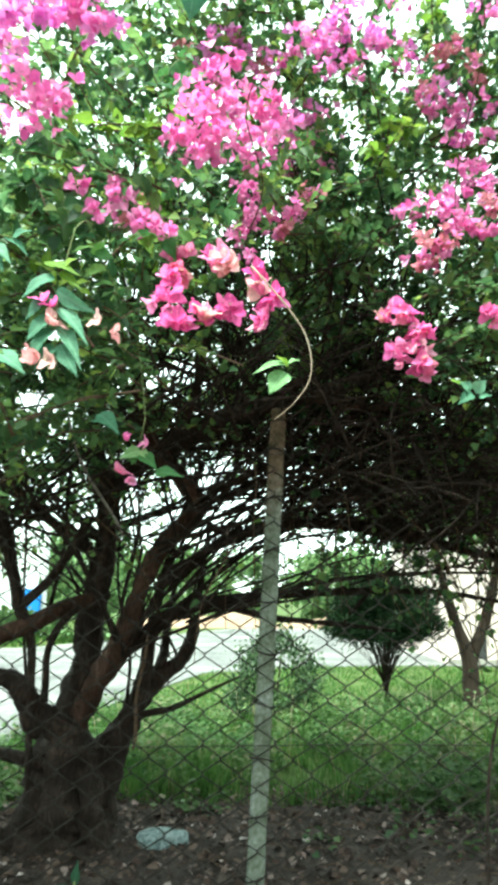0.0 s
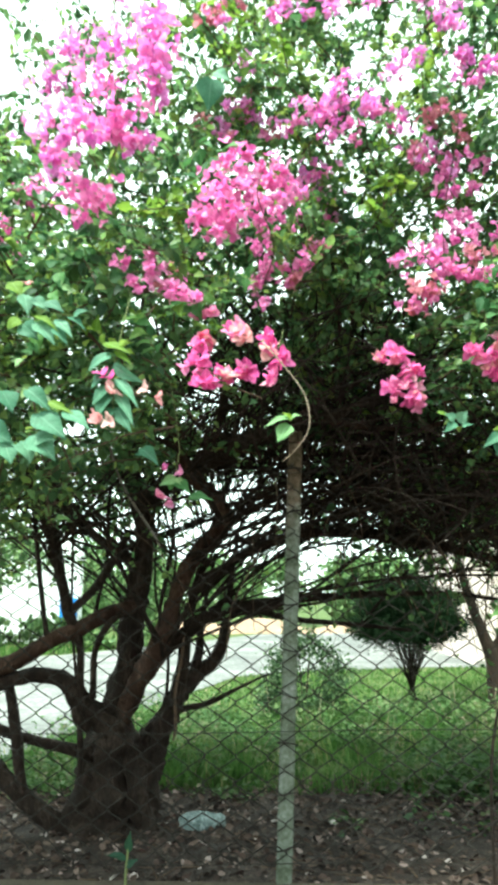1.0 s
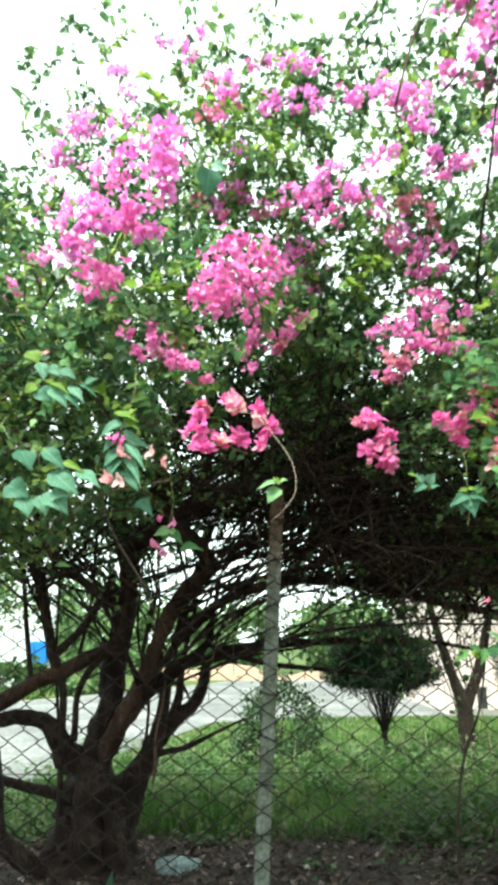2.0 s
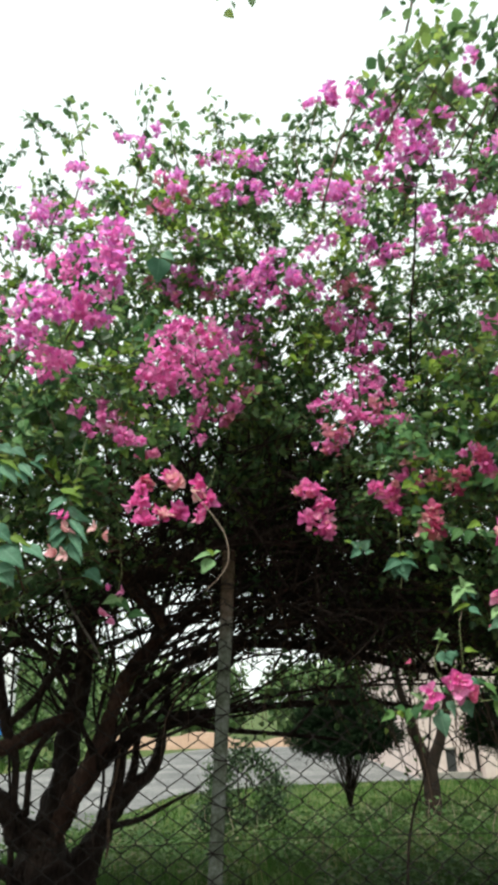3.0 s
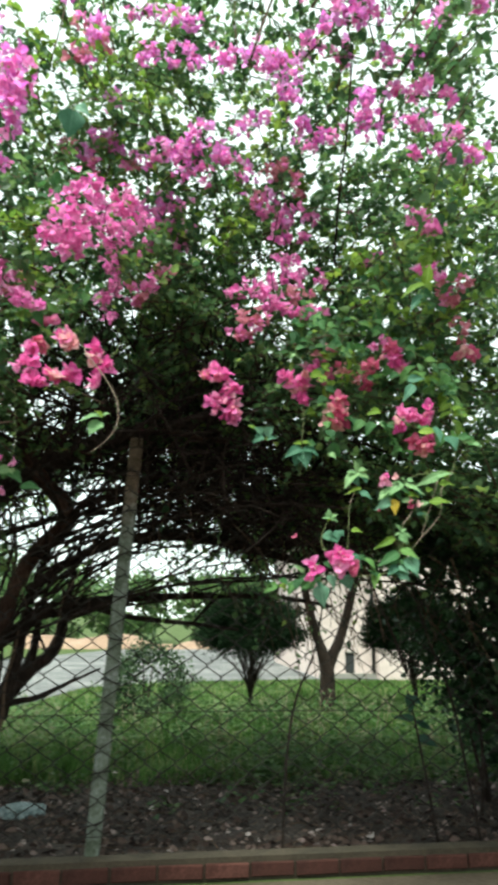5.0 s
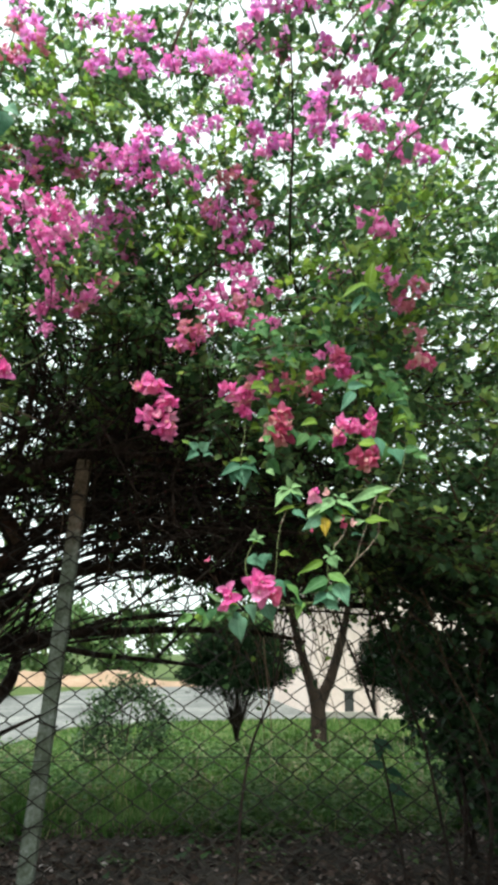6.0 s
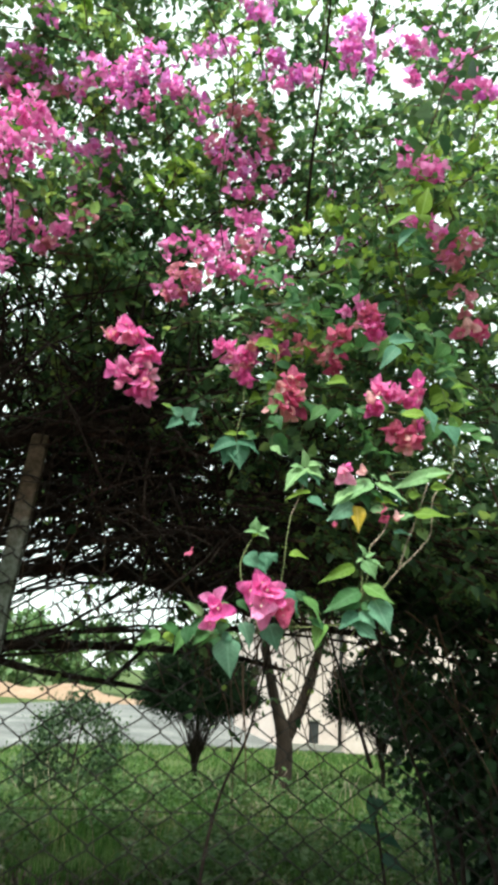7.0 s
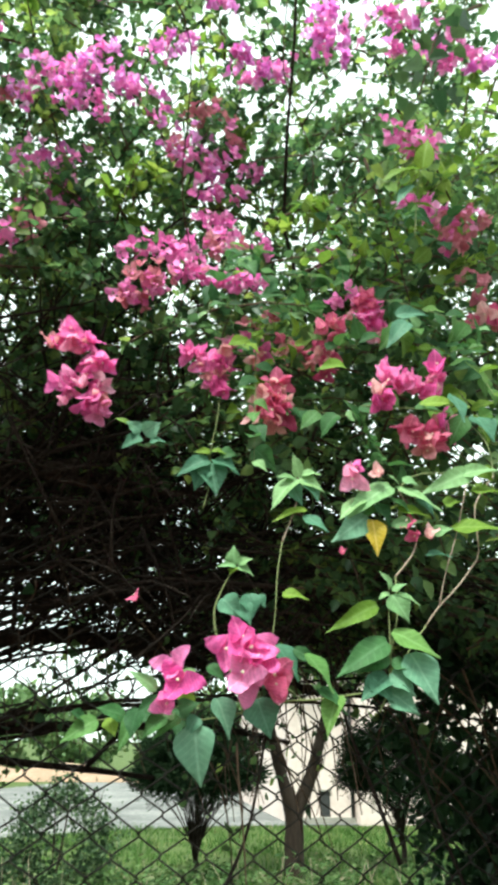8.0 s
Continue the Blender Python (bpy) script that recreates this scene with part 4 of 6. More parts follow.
for k in range(2350):
    p = np.array([r.normal(0.3, 1.0), r.uniform(2.9, 5.3), r.uniform(1.8, 3.3 if k % 2 else 2.6)]) if k < 1150 else np.array([r.uniform(-0.5, 0.95), r.uniform(2.6, 4.8), r.uniform(2.3, 3.3)]) if k < 1800 else np.array([r.uniform(0.45, 1.6), r.uniform(2.9, 5.0), r.uniform(1.75, 2.45)])
    if p[2] < hollow(p[0]) + 0.05:
        continue
    d = p - np.array([-0.6, 4.3, 1.5])
    d = d / np.linalg.norm(d) + r.normal(0, 0.75, 3)
    d /= np.linalg.norm(d)
    ln = r.uniform(0.25, 0.8)
    tangle.append(([p - d * ln * 0.5, p + r.normal(0, 0.03, 3), p + d * ln * 0.4 + np.array([0, 0, -0.08 * ln])], [r.uniform(0.003, 0.009), 0.004, 0.0015]))
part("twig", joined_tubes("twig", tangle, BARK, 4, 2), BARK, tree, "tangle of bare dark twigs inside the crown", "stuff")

# arching inner branches, from the limbs out to the shell of the crown
r = np.random.default_rng(21)
roots = [(-0.96, 4.4, 1.8), (-0.93, 4.3, 2.2), (-0.48, 3.85, 1.66), (-0.3, 3.75, 1.9), (-0.5, 3.9, 2.33), (0.1, 3.6, 2.4), (0.2, 4.2, 1.86), (0.95, 4.2, 1.8), (-0.41, 4.2, 1.33), (-1.5, 4.0, 1.8), (1.6, 4.2, 1.66), (-0.7, 4.0, 1.15)]
for i in range(130):
    a = np.array(roots[i % len(roots)]) + r.normal(0, 0.06, 3)
    b = seeds[r.integers(len(seeds))]
    if i % 4 == 0:
        b = np.array([r.uniform(0.3, 3.2), r.uniform(3.2, 5.2), r.uniform(1.55, 2.4)])
    mid = (a + b) / 2 + np.array([0, 0, 0.28 * np.linalg.norm(b - a) * r.uniform(0.2, 1.2)]) + r.normal(0, 0.16, 3)
    pts = [a * (1 - u) ** 2 + 2 * mid * u * (1 - u) + b * u * u + r.normal(0, 0.055, 3) * (0 < u < 1) for u in (0, 0.2, 0.4, 0.6, 0.8, 1)]
    w = r.uniform(0.005, 0.015)
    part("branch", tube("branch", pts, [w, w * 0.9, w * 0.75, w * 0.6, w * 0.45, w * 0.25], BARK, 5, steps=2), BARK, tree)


for i in range(8):
    x, y, z = ((-1.05, 4.4, 1.15), (-1.0, 4.35, 0.9), (-1.24, 4.2, 1.34), (-1.32, 4.1, 0.93), (-0.48, 4.55, 1.03), (-0.67, 4.0, 1.17), (-1.5, 4.03, 1.15), (-0.78, 4.4, 0.67))[i]
    w = r.uniform(0.010, 0.022)
    d = r.normal(0.1, 0.45)
    pts = [(x, y, z), (x + d * 0.4 + r.normal(0, 0.04), y, z + 0.4), (x + d * 0.9 + r.normal(0, 0.05), y + r.normal(0, 0.08), z + 0.85), (x + d * 1.5, y + r.normal(0, 0.1), z + 1.5)]
    part("branch", tube("branch", pts, [w, w * 0.9, w * 0.8, w * 0.5], BARK, 8, 0.15, 4), BARK, tree)


# thinner boughs that spread over the side away from the post
for i in range(26):
    a = np.array([(-0.97, 4.33, 1.75), (-1.0, 4.35, 1.35), (-1.45, 4.05, 1.6), (-1.3, 4.25, 1.9)][i % 4]) + r.normal(0, 0.03, 3)
    b = np.array([r.uniform(-2.7, -1.2), r.uniform(3.5, 4.9), r.uniform(1.75, 2.6)])
    mid = (a + b) / 2 + np.array([0, 0, r.uniform(0.0, 0.22)]) + r.normal(0, 0.07, 3)
    w = r.uniform(0.006, 0.015)
    pts = [a * (1 - u) ** 2 + 2 * mid * u * (1 - u) + b * u * u + r.normal(0, 0.02, 3) * (0 < u < 1) for u in (0, 0.25, 0.5, 0.75, 1)]
    part("branch", tube("branch", pts, [w, w * 0.85, w * 0.7, w * 0.5, w * 0.3], BARK, 6, 0.15, 3), BARK, tree)


def drooping_twigs(n, xr, yr, zr, length, seed, leaves):
    """Thin bare shoots that hang from the underside, some with a few leaves."""
    r = np.random.default_rng(seed)
    pos, along, up, size, lines = [], [], [], [], []
    for _ in range(n):
        p = np.array([r.uniform(*xr), r.uniform(*yr), r.uniform(*zr)])
        d = np.array([r.normal(0.15, 0.35), r.normal(0, 0.3), -0.35])
        ln = length * r.uniform(0.5, 1.3)
        pts = [p + d * ln * u + np.array([0, 0, -1.0]) * ln * 0.6 * u * u + r.normal(0, 0.012, 3) for u in (0, 0.35, 0.7, 1)]
        lines.append((pts, [0.005, 0.004, 0.003, 0.002]))
        for k in range(r.poisson(leaves)):
            pos.append(pts[r.integers(4)] + r.normal(0, 0.02, 3))
            along.append(r.normal(0, 1, 3) + np.array([0, 0, -0.5]))
            up.append(r.normal(0, 1, 3))
            size.append(r.uniform(0.03, 0.07))
    part("twig", joined_tubes("twig", lines, TWIG, 4, 2), TWIG, tree, "bare drooping twigs under the crown", "stuff")
    if pos:
        part("foliage", scatter("foliage", LEAF_T, LEAF_F, pos, along, up, size, LEAF), LEAF, tree, "sparse leaves on drooping twigs", "stuff")


drooping_twigs(80, (-0.4, 2.6), (3.3, 5.2), (1.6, 2.3), 0.5, 23, 4)
drooping_twigs(60, (1.1, 2.7), (2.9, 4.6), (1.3, 1.85), 0.5, 24, 1)
drooping_twigs(26, (0.35, 1.5), (3.4, 4.8), (1.58, 1.88), 0.34, 26, 5)
drooping_twigs(90, (-2.8, -0.6), (3.6, 5.0), (1.7, 2.4), 0.5, 25, 6)


def curved_blade(length, width, fold, curl, rows, shape, ruffle=0.035):
    """A pointed blade with a midrib fold and a curl along its length, as vertices and faces."""
    verts, faces = [], []
    for i in range(rows + 1):
        u = i / rows
        w = width * shape(u)
        z = -curl * length * u * u
        for k, sx in enumerate((-1, -0.5, 0, 0.5, 1)):
            verts.append((sx * w / 2, u * length, z + fold * abs(sx) * w / 2 + ruffle * width * math.sin(9 * u + 2.5 * sx) * (0.3 + abs(sx))))
        if i:
            o = 5 * (i - 1)
            faces += [(o + k, o + k + 1, o + k + 6, o + k + 5) for k in range(4)]
    return verts, faces


def leaf_outline(u):
    return max(0.02, math.sin(math.pi * min(1, u * 0.97 + 0.04) ** 0.66) * (1.08 - 0.42 * u ** 3))


def bract_outline(u):
    return max(0.05, math.sin(math.pi * min(1, u * 0.94 + 0.06) ** 0.80) ** 0.62)


def flower_mesh(mat, seed):
    """Three papery bracts round three small cream florets, one unit long."""
    r = np.random.default_rng(seed)
    verts, faces = [], []
    for k in range(3):
        v, f = curved_blade(1.0, 0.74 * r.uniform(0.85, 1.12), 0.28, r.uniform(-0.3, 0.35), 7, bract_outline, 0.085)
        turn = Matrix.Rotation(2 * math.pi * k / 3 + r.normal(0, 0.2), 3, "Z") @ Matrix.Rotation(radians(r.uniform(35, 72)), 3, "X")
        faces += [tuple(i + len(verts) for i in q) for q in f]
        verts += [turn @ Vector(q) for q in v]
    return mesh_from("flower", verts, faces, mat)


FLOWERS = {m.name: [flower_mesh(m, k) for k in range(4)] for m in (BRACT_NEAR, BRACT_PINK, BRACT_DULL, BRACT_SALMON)}
floret_bm = bmesh.new()
bmesh.ops.create_icosphere(floret_bm, subdivisions=1, radius=0.06)
bmesh.ops.translate(floret_bm, verts=floret_bm.verts, vec=(0.05, 0, 0.55))
FLORET_ME = bpy.data.meshes.new("floret")
floret_bm.to_mesh(FLORET_ME)
floret_bm.free()
FLORET_ME.materials.append(FLORET)


def place_flower(parent, at, size, mat, rnd, florets=False):
    ob = new("flower", FLOWERS[mat.name][int(rnd.integers(4))])
    ob.parent = parent
    base = parent.location + (parent.parent.location if parent.parent else Vector((0, 0, 0)))
    ob.location = Vector(at) - base
    axis = Vector((rnd.normal(0, 1.0), -0.8, rnd.normal(0.1, 1.0)))
    ob.rotation_euler = axis.to_track_quat("Z", "Y").to_euler()
    ob.scale = (size,) * 3
    if florets and rnd.random() < 0.5:
        f = new("floret", FLORET_ME)
        f.parent = parent
        f.location, f.rotation_euler, f.scale = ob.location, ob.rotation_euler, ob.scale
    return ob


BLOSSOM = {m.name: (m, [], [], [], []) for m in (BRACT, BRACT_ROSE, BRACT_FADED)}


def flower_cluster(x, y, z, radius, faded=False):
    """A bunch of three-winged papery bracts; flower by flower where they hang low and near, joined higher up."""
    r = np.random.default_rng(int((x * 731 + y * 397 + z * 911) * 100) % 99991)
    if z < 2.5 and y < 2.3 and -0.3 < x < 1.7:
        c = new("flower_cluster")
        c.parent = tree
        c.location = Vector((x, y, z)) - tree.location
        c.empty_display_size = 0.05
        for _ in range(max(3, int(4 + 2400 * radius * radius))):
            d = r.normal(0, 1, 3)
            d *= radius * np.array([1.05, 0.8, 1.15]) * r.uniform(0.3, 1.05) / np.linalg.norm(d)
            tone = r.random() + (0.15 if d[2] < 0 else -0.15)
            place_flower(c, Vector((x, y, z)) + Vector(d), 0.043 * r.uniform(0.75, 1.25), (BRACT_DULL if tone < 0.7 else BRACT_SALMON) if faded else BRACT_NEAR if tone < 0.72 else BRACT_PINK if tone < 0.95 else BRACT_SALMON, r, True)
        return c
    n = max(5, int(5 + 5300 * radius * radius))
    for _ in range(n):
        # the lilac share grows with height, standing in for backlight and haze
        mat = (BRACT_FADED if r.random() < 0.7 else BRACT_ROSE) if faded else BRACT if r.random() < (0.6 if y < 1.5 else min(0.7, (z - 3.2) / 1.2)) else BRACT_ROSE
        pos, along, up, size = BLOSSOM[mat.name][1:]
        d = r.normal(0, 1, 3)
        d /= np.linalg.norm(d)
        c = np.array([x, y, z]) + d * radius * np.array([1.15, 0.9, 1.0]) * r.uniform(0.1, 1.1) ** 0.6 * (1 if r.random() < 0.78 else 1.9)
        axis = d + r.normal(0, 0.5, 3) + np.array([0, -0.5, 0.1])
        axis /= np.linalg.norm(axis)
        side = np.cross(axis, r.normal(0, 1, 3))
        side /= np.linalg.norm(side)
        s = 0.029 * r.uniform(0.7, 1.3)
        for k in range(3):
            a = 2 * math.pi * k / 3
            out = side * math.cos(a) + np.cross(axis, side) * math.sin(a)
            pos.append(c + out * 0.003)
            along.append(out * 0.8 + axis * 0.75)
            up.append(axis * 0.8 - out * 0.75)
            size.append(s)


for c in BUNCHES:
    flower_cluster(*c)
for c in FADED_BUNCHES:
    flower_cluster(*c, faded=True)

for m, pos, along, up, size in BLOSSOM.values():
    part("blossom", scatter("blossom", BRACT_T, BRACT_F, pos, along, up, size, m, True), m, tree, m.name.replace("_", " ") + " in bunches all over the crown", "stuff")

def sprig(points, n):
    """A long thin shoot that stands clear of the crown, with leaves set along it."""
    r = np.random.default_rng(int(points[0][0] * 100 + points[-1][2] * 1000) % 9973)
    tree_part = part("sprig", tube("sprig", points, [0.006 - 0.0045 * i / (len(points) - 1) for i in range(len(points))], TWIG, 5, steps=3), TWIG, tree)
    pts = np.array(points)
    pos, along, up, size = [], [], [], []
    for k in range(n * 3):
        u = r.uniform(0.25, 1) * (len(pts) - 1)
        i = min(int(u), len(pts) - 2)
        pos.append(pts[i] + (pts[i + 1] - pts[i]) * (u - i) + r.normal(0, 0.05, 3))
        along.append(r.normal(0, 1, 3) + np.array([0, 0, -0.3]))
        up.append(r.normal(0, 0.6, 3) + np.array([0, -0.6, 0.6]))
        size.append(r.uniform(0.042, 0.085))
    part("foliage", scatter("foliage", LEAF_T, LEAF_F, pos, along, up, size, LEAF), LEAF, tree_part, "loose green leaves", "stuff")


sprig([(0.56, 1.35, 3.38), (0.65, 1.35, 3.71), (0.75, 1.35, 3.96), (0.89, 1.35, 4.17), (1.04, 1.35, 4.47), (1.13, 1.35, 4.92)], 16)
sprig([(0.97, 1.35, 3.71), (1.13, 1.35, 4.08), (1.31, 1.35, 4.39), (1.41, 1.35, 4.59)], 22)
sprig([(1.24, 1.35, 3.71), (1.41, 1.35, 4.11), (1.52, 1.35, 4.43), (1.64, 1.35, 4.63)], 22)
sprig([(0.82, 1.35, 3.71), (0.98, 1.35, 4.04), (1.16, 1.35, 4.31), (1.24, 1.35, 4.54)], 18)
sprig([(-0.94, 2.9, 4.73), (-0.9, 2.9, 5.23), (-1.0, 2.9, 5.64), (-1.08, 2.9, 5.86)], 10)
sprig([(-0.51, 2.8, 4.64), (-0.45, 2.8, 5.12), (-0.42, 2.8, 5.59), (-0.37, 2.8, 5.83)], 12)
sprig([(0.14, 2.8, 4.73), (0.12, 2.8, 5.17), (0.09, 2.8, 5.46), (0.06, 2.8, 5.67)], 12)
sprig([(0.66, 2.6, 4.69), (0.63, 2.6, 5.06), (0.68, 2.6, 5.28), (0.75, 2.6, 5.33)], 14)
sprig([(-0.1, 2.8, 4.73), (-0.2, 2.8, 5.11), (-0.25, 2.8, 5.40), (-0.2, 2.8, 5.61)], 10)
sprig([(-1.27, 2.9, 4.41), (-1.35, 2.9, 4.72), (-1.43, 2.9, 4.88), (-1.55, 2.9, 4.99)], 10)
sprig([(1.35, 1.8, 4.13), (1.57, 1.8, 4.47), (1.78, 1.8, 4.62), (1.99, 1.8, 4.71)], 12)
sprig([(1.68, 1.7, 3.52), (1.53, 1.7, 3.37), (1.45, 1.7, 3.13), (1.42, 1.7, 3.03)], 10)
sprig([(1.66, 2.0, 3.58), (1.79, 2.0, 3.9), (1.85, 2.0, 4.05), (1.92, 2.0, 4.21)], 8)

sprig([(1.04, 1.35, 4.47), (1.13, 1.35, 4.92), (1.01, 1.35, 5.31), (0.73, 1.35, 5.53), (0.43, 1.60, 5.87), (0.24, 1.60, 5.58), (0.19, 1.60, 5.35)], 8)
sprig([(0.21, 1.60, 5.46), (0.19, 1.60, 5.27), (0.20, 1.60, 5.09)], 5)

# ---- shoots that hang out towards the viewer ----
rnd_near = np.random.default_rng(5)


def shoot(label, points, mat, radius):
    n = len(points)
    return part("shoot", tube("shoot", points, [radius * (1 - 0.6 * i / (n - 1)) for i in range(n)], mat, 6, steps=5), mat, tree, label + " hanging from the crown")


LEAF_BLADES = {}


def near_leaf(parent, base, tip, width, mat, upright=False):
    """One leaf from its base to its tip; its blade curls and folds a little differently each time."""
    length = (Vector(tip) - Vector(base)).length
    k = int(rnd_near.integers(3))
    ratio = round(min(0.9, max(0.3, 1.12 * width / length)), 1)
    key = (mat.name, k, ratio)
    if key not in LEAF_BLADES:
        LEAF_BLADES[key] = mesh_from("leaf", *curved_blade(1.0, ratio, 0.14 + 0.14 * k, 0.16 + 0.09 * k, 8, leaf_outline, 0.05), mat)
    ob = new("leaf", LEAF_BLADES[key])
    ob.parent = parent
    ob.location = Vector(base)
    y = (Vector(tip) - Vector(base)).normalized()
    z = Vector((rnd_near.normal(0, 0.3), -0.8, 0.55 + rnd_near.normal(0, 0.25)))
    if upright:
        z = Vector((0.15, -1, -0.35))
    z = (z - y * z.dot(y)).normalized()
    x = y.cross(z)
    ob.rotation_euler = Matrix((x, y, z)).transposed().to_euler()
    ob.scale = (length,) * 3
    return ob


def near_flower(parent, at, size, mat, facing=False):
    ob = place_flower(parent, at, size, mat, rnd_near)
    if facing:
        ob.rotation_euler = Vector((rnd_near.normal(0, 0.45), -1, rnd_near.normal(0.1, 0.45))).to_track_quat("Z", "Y").to_euler()
        ob.rotation_euler.rotate_axis("Z", rnd_near.uniform(0, 6.28))
    ob.location = Vector(at)
    f = new("floret", FLORET_ME)
    f.parent = parent
    f.location, f.rotation_euler, f.scale = ob.location, ob.rotation_euler, ob.scale
    return ob


spray = shoot("star shoot", [(1.087, 1.49, 1.444), (1.019, 1.49, 1.434), (0.970, 1.49, 1.430), (0.914, 1.49, 1.415), (0.851, 1.49, 1.404), (0.813, 1.49, 1.407)], GREEN_STEM, 0.0016)
near_leaf(spray, (0.849, 1.490, 1.395), (0.850, 1.467, 1.329), 0.050, LEAF_NEAR)
near_leaf(spray, (0.876, 1.490, 1.432), (0.900, 1.472, 1.389), 0.032, LEAF_NEAR)
near_leaf(spray, (0.933, 1.490, 1.433), (0.950, 1.472, 1.385), 0.043, LEAF_NEAR)
near_leaf(spray, (0.960, 1.490, 1.506), (0.996, 1.470, 1.466), 0.034, LEAF_NEAR)
near_leaf(spray, (0.937, 1.490, 1.460), (0.972, 1.476, 1.452), 0.019, LEAF_NEAR)
near_leaf(spray, (0.846, 1.490, 1.466), (0.805, 1.475, 1.448), 0.018, LEAF_PALE)
near_leaf(spray, (0.793, 1.490, 1.441), (0.758, 1.475, 1.466), 0.015, LEAF_PALE)
near_leaf(spray, (0.826, 1.490, 1.413), (0.849, 1.480, 1.429), 0.026, LEAF_MID)
near_leaf(spray, (0.800, 1.490, 1.428), (0.765, 1.477, 1.413), 0.023, LEAF_MID)
near_leaf(spray, (0.807, 1.490, 1.408), (0.776, 1.477, 1.386), 0.024, LEAF_MID)
near_leaf(spray, (0.770, 1.490, 1.417), (0.759, 1.477, 1.382), 0.027, LEAF_MID)
near_leaf(spray, (0.827, 1.490, 1.406), (0.791, 1.476, 1.388), 0.018, LEAF_MID)
near_leaf(spray, (0.862, 1.490, 1.474), (0.889, 1.479, 1.458), 0.018, LEAF_MID)
near_leaf(spray, (0.851, 1.490, 1.408), (0.836, 1.481, 1.387), 0.019, LEAF_NEAR)
near_leaf(spray, (0.987, 1.490, 1.502), (1.024, 1.474, 1.482), 0.017, LEAF_MID)
near_leaf(spray, (0.820, 1.490, 1.409), (0.801, 1.483, 1.412), 0.013, LEAF_PALE)
for x, y, z, size in ((0.882, 1.45, 1.502, 0.042), (0.905, 1.44, 1.508, 0.046), (0.927, 1.45, 1.503, 0.044), (0.908, 1.43, 1.482, 0.050), (0.931, 1.44, 1.480, 0.044), (0.905, 1.43, 1.456, 0.042), (0.922, 1.45, 1.458, 0.040)):
    near_flower(spray, (x, y + 0.02, z), size, BRACT_NEAR, True)
for x, y, z, size in ((0.815, 1.45, 1.470, 0.036), (0.822, 1.44, 1.448, 0.040), (0.808, 1.45, 1.430, 0.034)):
    near_flower(spray, (x, y + 0.02, z), size, BRACT_NEAR, True)
near_flower(spray, (0.953, 1.47, 1.466), 0.042, BRACT_DULL, True)
near_flower(spray, (0.960, 1.48, 1.448), 0.036, BRACT_DULL, True)
near_flower(spray, (0.755, 1.45, 1.554), .016, BRACT_DULL)
spray = shoot("low leafy shoot", [(0.86, 1.55, 1.425), (0.80, 1.57, 1.412), (0.745, 1.58, 1.408), (0.69, 1.59, 1.400)], GREEN_STEM, 0.0014)
for k in range(9):
    u = k / 8
    a = 2.4 * k
    base = (0.85 - 0.155 * u, 1.55 + 0.04 * u, 1.422 - 0.02 * u)
    near_leaf(spray, base, (base[0] - 0.022 + 0.028 * math.sin(a), base[1] - 0.022, base[2] - 0.012 + 0.030 * math.cos(a)), 0.026, LEAF_MID if k % 3 else LEAF_LIME)
spray = shoot("upright shoot", [(1.086, 1.42, 1.416), (1.103, 1.42, 1.45), (1.107, 1.42, 1.49), (1.109, 1.42, 1.536), (1.11, 1.42, 1.568), (1.114, 1.42, 1.589)], GREEN_STEM, 0.0016)
near_leaf(spray, (1.113, 1.420, 1.582), (1.104, 1.411, 1.606), 0.017, LEAF_PALE)
near_leaf(spray, (1.111, 1.420, 1.576), (1.093, 1.414, 1.567), 0.010, LEAF_PALE)
near_leaf(spray, (1.116, 1.420, 1.579), (1.135, 1.410, 1.591), 0.011, LEAF_PALE)
near_leaf(spray, (1.116, 1.420, 1.573), (1.135, 1.405, 1.537), 0.031, LEAF_PALE)
near_leaf(spray, (1.125, 1.420, 1.577), (1.154, 1.407, 1.562), 0.012, LEAF_PALE)
near_leaf(spray, (1.092, 1.420, 1.557), (1.020, 1.395, 1.524), 0.024, LEAF_LIME)
near_leaf(spray, (1.112, 1.420, 1.521), (1.171, 1.393, 1.493), 0.030, LEAF_MID)
near_leaf(spray, (1.114, 1.420, 1.515), (1.143, 1.407, 1.503), 0.010, LEAF_PALE)
near_leaf(spray, (1.104, 1.420, 1.507), (1.025, 1.393, 1.469), 0.029, LEAF_MID)
near_leaf(spray, (1.103, 1.420, 1.490), (1.057, 1.404, 1.468), 0.024, LEAF_MID)
near_leaf(spray, (1.136, 1.420, 1.493), (1.164, 1.394, 1.431), 0.043, LEAF_NEAR)
near_leaf(spray, (1.107, 1.420, 1.481), (1.134, 1.409, 1.474), 0.019, LEAF_MID)
near_leaf(spray, (1.106, 1.420, 1.467), (1.137, 1.404, 1.442), 0.035, LEAF_NEAR)
near_leaf(spray, (1.101, 1.420, 1.463), (1.056, 1.404, 1.437), 0.030, LEAF_NEAR)
near_leaf(spray, (1.102, 1.420, 1.442), (1.137, 1.403, 1.417), 0.027, LEAF_NEAR)
near_leaf(spray, (0.985, 1.420, 1.487), (1.026, 1.399, 1.448), 0.030, LEAF_MID)
near_leaf(spray, (1.000, 1.420, 1.445), (1.041, 1.402, 1.421), 0.024, LEAF_MID)
near_leaf(spray, (1.031, 1.420, 1.436), (1.002, 1.403, 1.394), 0.029, LEAF_MID)
near_leaf(spray, (1.010, 1.420, 1.438), (0.995, 1.414, 1.449), 0.014, LEAF_PALE)
near_leaf(spray, (1.079, 1.420, 1.460), (1.104, 1.406, 1.431), 0.029, LEAF_NEAR)
